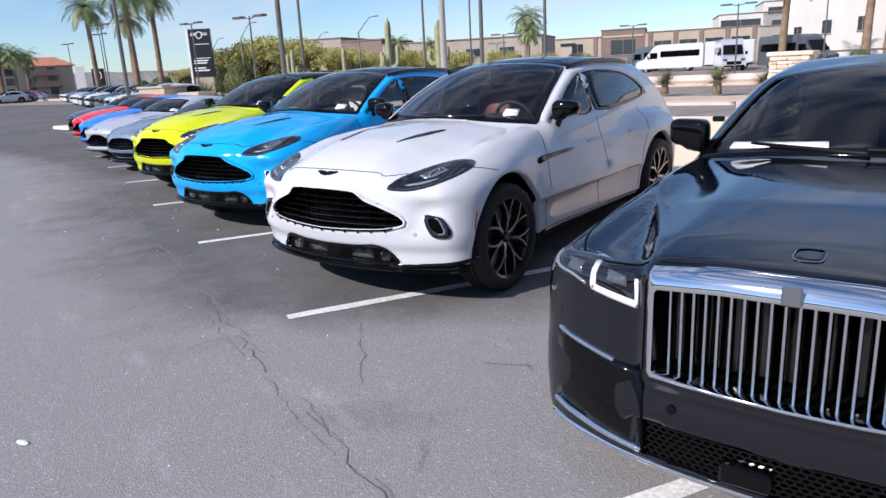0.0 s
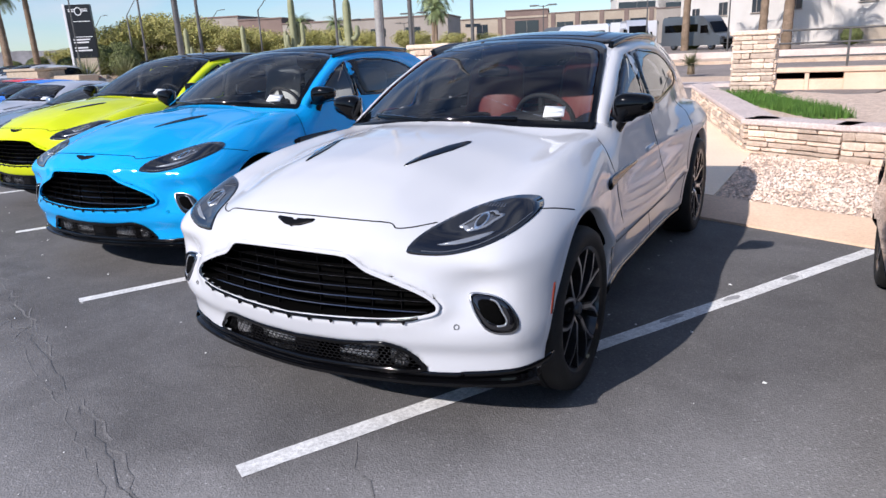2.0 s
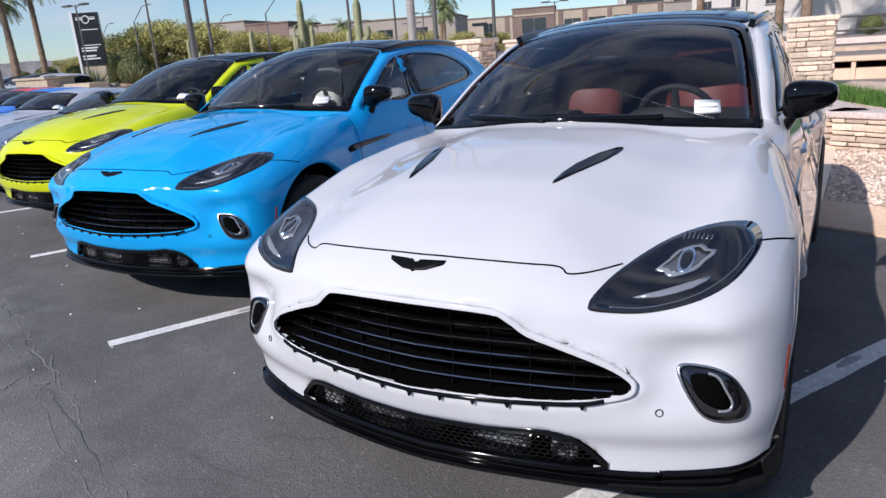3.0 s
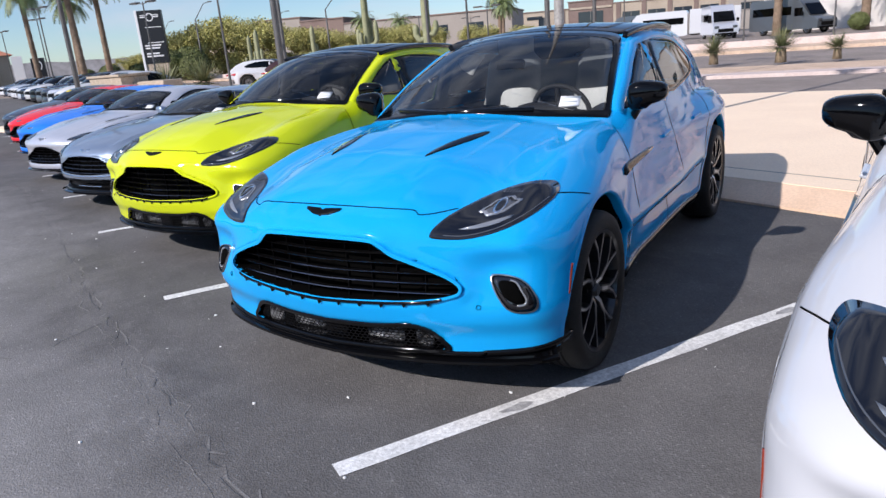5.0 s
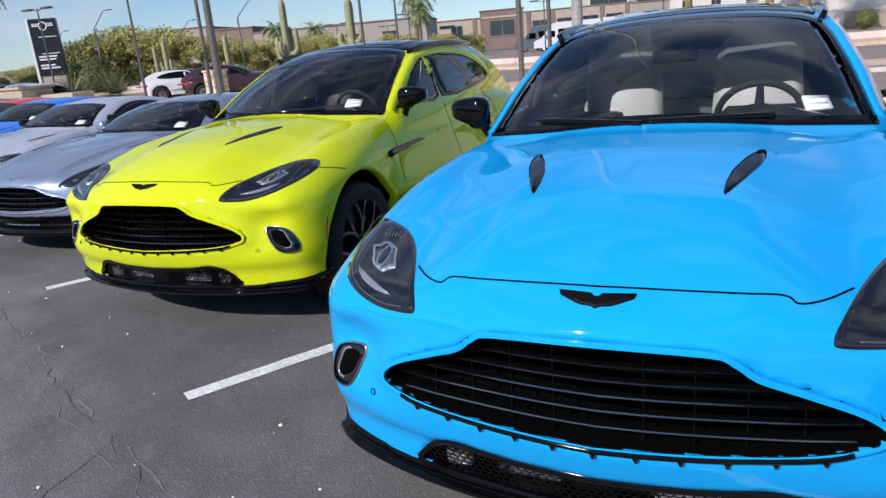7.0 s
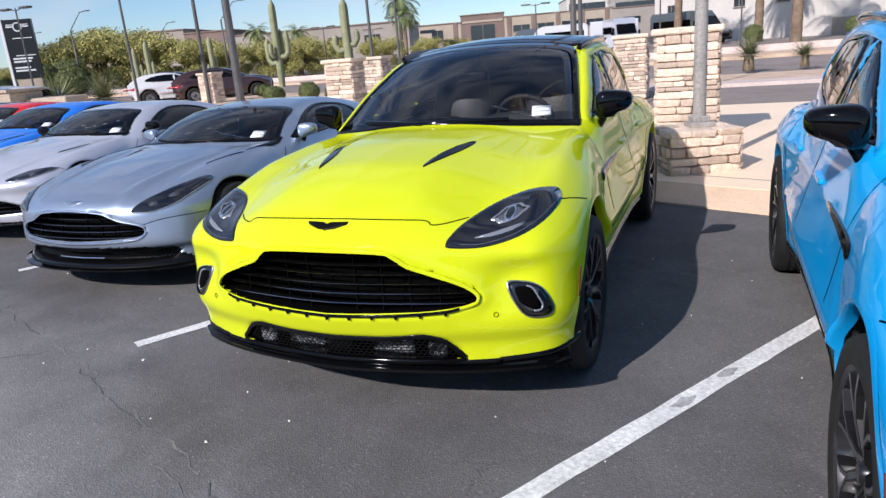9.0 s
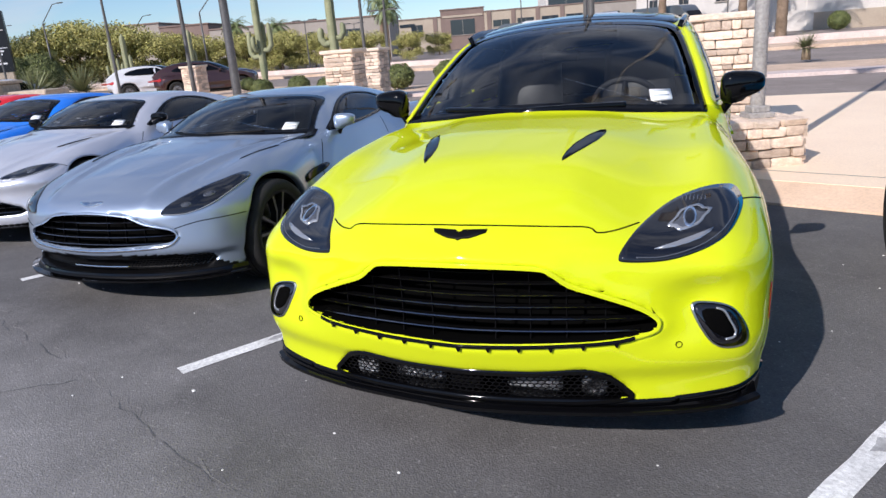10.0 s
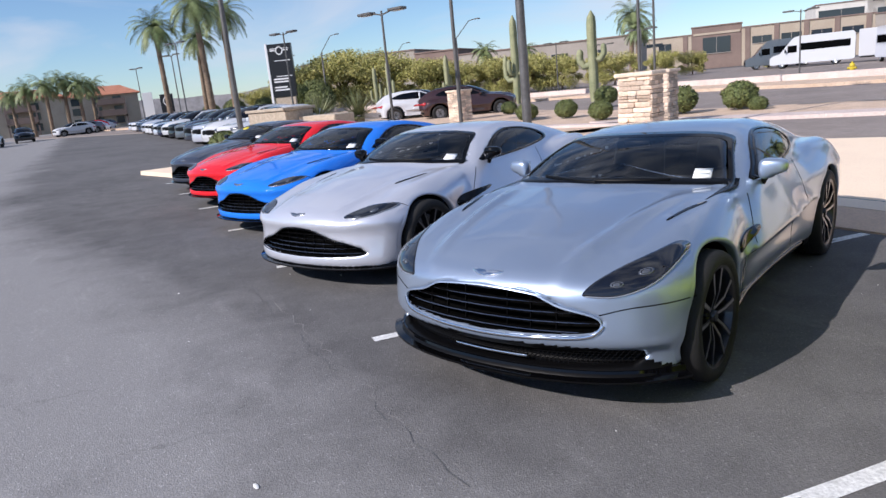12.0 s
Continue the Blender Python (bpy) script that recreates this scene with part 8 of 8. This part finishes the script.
# hydrant
hyd = thing("fire_hydrant", "yellow fire hydrant on the sandy verge", "hydrant", pose(-30.0, 34.6, 0.2))
bm = bmesh.new()
lathe(bm, [(0.001, 0.0), (0.17, 0.0), (0.17, 0.05), (0.11, 0.07), (0.11, 0.5), (0.14, 0.52), (0.14, 0.56), (0.11, 0.64), (0.04, 0.7), (0.03, 0.75), (0.001, 0.75)], 16)
part("barrel", bm, "hydrant_yellow", hyd, "", True, 40)
for s in (-1, 1):
    bm = bmesh.new()
    lathe(bm, [(0.05, 0.1), (0.05, 0.19), (0.065, 0.19), (0.065, 0.23), (0.001, 0.23)], 12, pose(0, 0, 0.42, 0, 90 * s, 0))
    part("outlet", bm, "hydrant_yellow", hyd, "", True, 40)

# steel rail above the culvert, with its dark openings
rail = thing("guard_rail", "brown steel pipe rail above the culvert", "railing", pose(-6.9, 18.0, 0.55, 0, 0, 23))
for i in range(8):
    bm = bmesh.new()
    tube(bm, [(i * 1.9, 0, 0), (i * 1.9, 0, 1.05)], 0.03, 8)
    part("post", bm, "pole_steel", rail)
for z in (0.38, 0.72, 1.05):
    bm = bmesh.new()
    tube(bm, [(0, 0, z), (13.3, 0, z)], 0.025, 8)
    part("bar", bm, "pole_steel", rail)
head = thing("culvert", "tan concrete headwall with two dark openings", "culvert", pose(-6.9, 17.8, 0, 0, 0, 23))
bm = bmesh.new()
boxes(bm, (0.05, 0, 0.27, 0.56, 0.5, 0.54, 0, 0.02), (1.10, 0, 0.27, 0.10, 0.5, 0.54, 0, 0.01), (7.1, 0, 0.27, 10.34, 0.5, 0.54, 0, 0.02), (6, 0, 0.60, 12.6, 0.6, 0.12, 0, 0.02))
boxes(bm, (0.69, 0.02, 0.185, 0.72, 0.46, 0.37, 0, 0.01), (1.54, 0.02, 0.185, 0.78, 0.46, 0.37, 0, 0.01))
part("headwall", bm, "kerb_concrete", head)
# near-black sheet in place of the shade deep in the openings
bm = bmesh.new()
boxes(bm, (1.1, 0.3, 0.27, 2.2, 0.08, 0.5, 0, 0))
part("dark_back", bm, "void_black", head)
# small black box on the footway edge
blk = thing("utility_box", "small black box on the footway", "box", pose(-6.25, 12.75, 0.13, 0, 0, 30))
bm = bmesh.new()
boxes(bm, (0, 0, 0.06, 0.26, 0.2, 0.12, 0, 0.02))
part("case", bm, "satin_black", blk)

# ---- stone-clad pillars and walls ----
mottled("stone", (0.66, 0.50, 0.38), (0.86, 0.705, 0.57), 3.0, 0.85, 22.0, 0.6, per_piece=0.36)
mottled("stone_cap", (0.70, 0.55, 0.42), (0.82, 0.67, 0.54), 2.0, 0.85, 22.0, 0.5)
mottled("mortar", (0.46, 0.37, 0.29), (0.56, 0.46, 0.37), 4.0, 0.95, 30.0, 0.4)
STONES = []
rnd = random.Random(77)
for k in range(6):
    bm = bmesh.new()
    bmesh.ops.create_cube(bm, size=1.0)
    bmesh.ops.bevel(bm, geom=bm.edges[:], offset=0.09, segments=1, affect="EDGES", profile=0.5)
    for v in bm.verts:
        v.co += Vector((rnd.uniform(-0.05, 0.05), rnd.uniform(-0.05, 0.05), rnd.uniform(-0.06, 0.06)))
    me = bpy.data.meshes.new("stone")
    bm.to_mesh(me)
    bm.free()
    me.materials.append(MATS["stone"])
    STONES.append(me)


def stone_face(parent, origin, along, out, length, height, seed, row=0.10, wide=0.30):
    """Courses of rough stones on one face: from origin along a direction, proud of the wall."""
    r = random.Random(seed)
    z = 0.0
    ang = math.atan2(along.y, along.x)
    while z < height - 0.02:
        h = min(row * r.uniform(0.7, 1.5), height - z)
        if height - z - h < 0.04:
            h = height - z
        u = 0.0
        while u < length - 0.01:
            w = wide * r.uniform(0.5, 1.5)
            if length - u - w < 0.10:
                w = length - u
            c = origin + along * (u + w / 2) + out * r.uniform(0.0, 0.035) + Vector((0, 0, z + h / 2))
            ob = new("stone", r.choice(STONES))
            ob.parent = parent
            ob.matrix_basis = Matrix.Translation(c) @ Matrix.Rotation(ang, 4, "Z") @ Matrix.Diagonal((w - 0.012, 0.12, h - 0.012, 1))
            u += w
        z += h


def stone_pillar(x, y, z, turn, w, d, h, label, seed, name="stone_pillar", cap=True, row=0.08, wide=0.24):
    p = thing(name, label, "pillar", pose(x, y, z, 0, 0, turn), "stone pillars")
    bm = bmesh.new()
    boxes(bm, (0, 0, h / 2, w - 0.08, d - 0.08, h - 0.01, 0, 0))
    part("core", bm, "mortar", p)
    hw, hd = w / 2 - 0.05, d / 2 - 0.05
    stone_face(p, Vector((-w / 2, -hd, 0)), Vector((1, 0, 0)), Vector((0, -1, 0)), w, h, seed, row, wide)
    stone_face(p, Vector((-w / 2, hd, 0)), Vector((1, 0, 0)), Vector((0, 1, 0)), w, h, seed + 1, row, wide)
    stone_face(p, Vector((-hw, -d / 2, 0)), Vector((0, 1, 0)), Vector((-1, 0, 0)), d, h, seed + 2, row, wide)
    stone_face(p, Vector((hw, -d / 2, 0)), Vector((0, 1, 0)), Vector((1, 0, 0)), d, h, seed + 3, row, wide)
    if cap:
        bm = bmesh.new()
        boxes(bm, (0, 0, h + 0.045, w + 0.14, d + 0.14, 0.09, 0, 0.02))
        part("cap", bm, "stone_cap", p)
    return p


stone_pillar(-9.0, 8.35, 0.1, 24, 0.82, 0.72, 1.50, "tan stacked-stone pillar with a flat cap", 100)
footing = stone_pillar(-7.77, 6.08, 0.1, 46, 0.76, 0.68, 0.44, "low stacked-stone footing round the lamp post", 110, "stone_footing", False, 0.085, 0.24)
rnd = random.Random(8)
for i in range(3):
    for j in range(2):
        slab = new("stone", STONES[(i + 2 * j) % 6])
        slab.parent = footing
        slab.matrix_basis = pose(-0.265 + 0.265 * i + rnd.uniform(-0.02, 0.02), -0.185 + 0.37 * j, 0.47 + rnd.uniform(-0.004, 0.004)) @ Matrix.Diagonal((0.27, 0.375, 0.07, 1))
stone_pillar(-4.5, 12.75, 0.14, 23, 0.74, 0.74, 1.42, "tall pale stacked-stone pillar by the planter", 120)
stone_pillar(-18.4, 9.2, 0.13, 24, 0.72, 0.66, 1.42, "tan stacked-stone pillar with a flat cap", 130)
stone_pillar(-20.9, 12.2, 0.13, 24, 0.72, 0.66, 1.40, "tan stacked-stone pillar with a flat cap", 140)
stone_pillar(-13.4, 14.2, 0.13, 24, 0.72, 0.66, 1.42, "tan stacked-stone pillar with a flat cap", 150)
stone_pillar(-34.4, 13.5, 0.0, 24, 0.75, 0.7, 1.42, "tan stacked-stone pillar with a flat cap", 160)


def stone_wall(points, z, h, label, seed):
    """A low stone-faced wall with a slab coping along plan points; its outer face is to the right of the way."""
    wnode = thing("planter_wall", label, "wall", None, "", "")
    for i, (p, q) in enumerate(zip(points[:-1], points[1:])):
        a, b = Vector((*p, z)), Vector((*q, z))
        L = (b - a).length
        d = (b - a).normalized()
        out = Vector((d.y, -d.x, 0))
        ang = math.degrees(math.atan2(d.y, d.x))
        mid = (a + b) / 2 - out * 0.16
        bm = bmesh.new()
        boxes(bm, (mid.x, mid.y, z + h / 2, L, 0.28, h - 0.01, ang, 0))
        part("core", bm, "mortar", wnode)
        stone_face(wnode, a, d, out, L, h, seed + i, 0.07, 0.27)
        bm = bmesh.new()
        boxes(bm, (mid.x + out.x * 0.03, mid.y + out.y * 0.03, z + h + 0.04, L + 0.2, 0.44, 0.075, ang, 0.015))
        part("coping", bm, "pink_kerb", wnode)
    return wnode


stone_wall([(-6.1, 13.3), (-1.98, 7.92), (-0.8, 7.8), (2.6, 8.1)], 0.11, 0.37, "low stacked-stone planter wall with pale coping", 200)
sheet("planter_soil", [(-6.0, 13.6), (-1.8, 8.2), (2.6, 8.4), (2.6, 11.0), (-4.5, 13.9)], 0.42, "gravel_bed", "gravelly soil inside the stone planter", "ground", 0.1)
suv = build_suv(place(-0.108, 0.40, 21.9), "paint_white", "leather_red", "white sport utility car with dark glass roof and red seats")
twin(suv, place(-3.303, 0.264, 24.5), {"paint_white": "paint_blue", "leather_red": "leather_white"}, "bright sky blue sport utility car with pale leather seats")
twin(suv, place(-6.614, 0.265, 24.1), {"paint_white": "paint_lime", "leather_red": "leather_black"}, "lime yellow sport utility car with black interior")
build_coupe(GT, True, place(-9.969, 0.142, 23.75), "paint_steel", "steel blue metallic grand touring coupe", "paint_steel")
coupe = build_coupe(SPORT, False, place(-13.18, -0.01, 24), "paint_silver", "pale silver sports coupe with black grille", "gloss_black")
twin(coupe, place(-16.5, 0.09, 24), {"paint_silver": "paint_azure"}, "bright azure blue sports coupe")
twin(coupe, place(-19.8, 0.12, 24), {"paint_silver": "paint_red"}, "bright red sports coupe with black nose")
dark_coupe = twin(coupe, place(-22.95, 0.15, 24), {"paint_silver": "paint_graphite"}, "dark graphite sports coupe at the row's end")
note = [(-0.10 + 0.11 * math.cos(a), 1.21 + 0.022 * math.sin(a)) for a in (math.tau * i / 14 for i in range(14))]
patch("price_sticker", SPORT["skin"], note, "front", 0.009, "sticker_yellow", dark_coupe, "yellow oval sticker", soften=1, rings=2, skirt=0.003)
build_saloon(place(3.432, 0.477, 22), "paint_black", "black limousine with a tall chrome grille")

# ---- plainer cars further off ----
def far_table(kind):
    s = suv_table() if kind == "suv" else saloon_table()
    s["grid"] = grid_axes(1.10, s["length"], 1.72, 0.068, 0.09, 0.9, 0.16)
    s["solid"] = True
    for k in ("grille", "front_extra"):
        s.pop(k, None)
    s["vents"] = []
    return s


def build_far_car(kind, at, paint_name, label, name):
    """A parked car seen from afar: body, glass, lamps front and rear, mirrors, wheels."""
    s = far_table(kind)
    car = thing(name, label, "car", at, "parked cars further off")
    add_body(car, s, paint_name)
    f = s["skin"]
    suv_like = kind == "suv"
    L = s["length"]
    for side in (1, -1):
        mir = side < 0
        patch("headlight", f, SUV_LAMP if suv_like else RR_LAMP, "front", 0.008, "lamp_dim", car, mirror=mir, soften=1, rings=3)
        tail = [(0.50, 0.86), (0.86, 0.84), (0.90, 0.92), (0.84, 0.99), (0.52, 0.93)]
        patch("tail_lamp", f, tail, "rear", 0.01, "red_lens", car, "red tail lamp", mirror=mir, soften=1, rings=3)
        for g in s["side_glass"]:
            patch("side_window", f, g, "side", 0.012, "gloss_black", car, "dark side window", mirror=mir, soften=1, rings=4)
        add_mirror(car, 1.0, 1.85 if suv_like else 2.05, 1.22 if suv_like else 1.15, 0.9, paint_name, side)
        for ya in s["axles"]:
            add_wheel(car, side * 0.85, ya, s["wheel_r"], 0.27, 0.25, side, 6, "single", "dark_alloy", "alloy", segs=18)
    patch("windscreen", f, s["screen"], "front", 0.012, "gloss_black", car, "dark windscreen", soften=1, rings=6, centre=(0, 1.4 if suv_like else 1.3))
    rear = mirrored([(0, 1.52), (0.45, 1.49), (0.58, 1.28), (0.60, 1.20), (0, 1.19)]) if suv_like else mirrored([(0, 1.45), (0.45, 1.42), (0.6, 1.18), (0.6, 1.14), (0, 1.13)])
    patch("rear_window", f, rear, "rear", 0.012, "gloss_black", car, "dark rear window", soften=1, rings=4)
    low = mirrored([(0, 0.84), (0.45, 0.82), (0.6, 0.72), (0.55, 0.62), (0, 0.60)])
    patch("grille", f, low, "front", 0.012, "satin_black", car, "dark grille", soften=1, rings=3)
    plate = mirrored([(0, 0.80), (0.16, 0.80), (0.16, 0.70), (0, 0.70)])
    patch("number_plate", f, plate, "rear", 0.014, "tag_white", car, "blank pale plate", soften=1, rings=2)
    ribbon("rear_bumper_trim", f, [(-0.8, 0.45), (0, 0.43), (0.8, 0.45)], "rear", 0.12, 0.02, "satin_black", car)
    return car


far_suv = build_far_car("suv", pose(-41.4, 17.8, 0, 0, 0, 152), "paint_white", "white sport utility car parked tail towards the stalls", "parked_car")
twin(far_suv, pose(-37.6, 18.6, 0, 0, 0, 152), {"paint_white": "paint_maroon"}, "dark brown sport utility car parked tail outwards")
far_sedan = build_far_car("sedan", place(-36.2, 3.4, 24), "paint_white", "white parked saloon in the far row", "parked_car")
rnd = random.Random(8)
tones = ["paint_white", "paint_white", "paint_grey", "paint_navy", "paint_graphite", "paint_silver", "paint_black", "paint_steel", "paint_red", "paint_silver"]
said = {"paint_white": "white", "paint_grey": "grey", "paint_navy": "dark blue", "paint_graphite": "graphite", "paint_silver": "silver", "paint_black": "black", "paint_steel": "steel blue", "paint_red": "red"}
row_tones = ["paint_white", "paint_silver", "paint_graphite", "paint_navy", "paint_grey", "paint_black", "paint_white", "paint_navy", "paint_silver", "paint_graphite", "paint_white"]
for i in range(1, 22):
    tone = row_tones[(i - 1) % len(row_tones)]
    src = far_suv if i % 3 == 1 else far_sedan
    twin(src, place(-36.2 - 2.95 * i, 3.4 + rnd.uniform(-0.2, 0.2), 24 + rnd.uniform(-1, 1)), {"paint_white": tone}, "%s car parked in the far row" % said[tone])
for i, (x, y, turn) in enumerate([(-84, -10.5, 80), (-88, -13.0, 85), (-97, -7.5, 95), (-100, -12, 90), (-112, -4.0, 20), (-116, -3.4, 24), (-120, -3.0, 24), (-124, -2.4, 24), (-128, -1.5, 28), (-132, -4.5, 30), (-108, -5.0, 24), (-62, 74, 70), (-80, 88, 10), (-90, 70, 60)]):
    tone = tones[(i * 3) % 10]
    twin(far_sedan if i % 2 else far_suv, pose(x, y, 0.1 if y > 50 else 0, 0, 0, turn), {"paint_white": tone}, "%s car parked far across the lot" % said[tone])


def build_van(at, paint_name, label, tall=2.75, length=6.8):
    van = thing("van", label, "van", at, "parked vans")
    prof = [(0.0, 0.35), (0.0, 0.95), (0.25, 1.15), (0.85, 1.32), (1.55, 2.2), (1.95, tall - 0.12), (2.4, tall), (length - 0.2, tall), (length, tall - 0.25), (length, 0.45), (length - 0.2, 0.35)]
    bm = bmesh.new()
    rows = []
    for x, k in ((-1.0, 1), (1.0, 1)):
        rows.append([bm.verts.new((x * (1.0 if z < 1.3 else 0.93), y, z)) for y, z in prof])
    bm.faces.new(rows[0])
    bm.faces.new(rows[1][::-1])
    n = len(prof)
    for i in range(n):
        j = (i + 1) % n
        bm.faces.new((rows[0][j], rows[0][i], rows[1][i], rows[1][j]))
    bmesh.ops.bevel(bm, geom=[e for e in bm.edges if e.calc_face_angle(0) > 0.5], offset=0.09, segments=3, affect="EDGES", profile=0.5)
    bmesh.ops.recalc_face_normals(bm, faces=bm.faces)
    part("body", bm, paint_name, van, "", True, 35)
    bm = bmesh.new()
    q = [bm.verts.new(c) for c in ((-0.84, 0.86, 1.38), (0.84, 0.86, 1.38), (0.78, 1.5, 2.2), (-0.78, 1.5, 2.2))]
    bm.faces.new(q)
    for v in bm.verts:
        v.co += Vector((0, -0.03, 0.03))
    part("windscreen", bm, "gloss_black", van)
    for s in (-1, 1):
        bm = bmesh.new()
        boxes(bm, (s * 0.965, 1.85, 1.65, 0.03, 0.75, 0.6, 0, 0.01))
        part("door_window", bm, "gloss_black", van)
        bm = bmesh.new()
        boxes(bm, (s * 0.955, (2.5 + length - 0.3) / 2, 1.78, 0.03, length - 2.9, 0.62, 0, 0.01))
        part("side_window", bm, "gloss_black", van)
        bm = bmesh.new()
        boxes(bm, (s * 0.72, 0.02, 0.95, 0.36, 0.12, 0.22, 0, 0.03))
        part("headlight", bm, "lamp_dim", van)
        bm = bmesh.new()
        boxes(bm, (s * 1.15, 1.3, 1.5, 0.2, 0.1, 0.3, 0, 0.03))
        part("mirror", bm, "satin_black", van)
        for y in (1.0, length - 1.5):
            add_wheel(van, s * 0.86, y, 0.36, 0.22, 0.24, s, 6, "single", "alloy", "alloy", segs=20)
    bm = bmesh.new()
    boxes(bm, (0, -0.01, 0.68, 1.2, 0.06, 0.28, 0, 0.02), (0, 0.0, 0.42, 1.7, 0.1, 0.14, 0, 0.02))
    part("grille", bm, "satin_black", van)
    return van


van = build_van(pose(-58.3, 64.9, 0.1, 0, 0, -60) @ Matrix.Diagonal((1.14, 1.14, 1.14, 1)), "paint_white", "tall white passenger van with dark windows")
twin(van, pose(-64.2, 68.0, 0.1, 0, 0, -48), {"paint_white": "paint_grey"}, "tall grey passenger van beside a white one")
twin(van, pose(-41.0, 60.0, 0.1, 0, 0, 44), {"paint_white": "paint_silver"}, "silver passenger van parked nose outwards")
twin(van, pose(-32.6, 62.0, 0.1, 0, 0, 76), {"paint_white": "paint_grey"}, "grey passenger van beside the white block")
trl = thing("box_trailer", "plain white box trailer behind the vans", "trailer", pose(-48.6, 69.5, 0.1, 0, 0, 30))
bm = bmesh.new()
boxes(bm, (0, 0, 1.85, 5.2, 2.4, 2.6, 0, 0.06))
part("box", bm, "paint_white", trl)
bm = bmesh.new()
boxes(bm, (0, 0, 0.5, 5.0, 2.1, 0.14, 0, 0.02))
part("chassis", bm, "satin_black", trl)
for x in (0.6, 1.5):
    for s in (-1, 1):
        w = add_wheel(trl, 0, 0, 0.38, 0.22, 0.25, s, 6, "single", "alloy", "alloy")
        w.matrix_basis = pose(x, s * 1.0, 0.38, -90 * s)
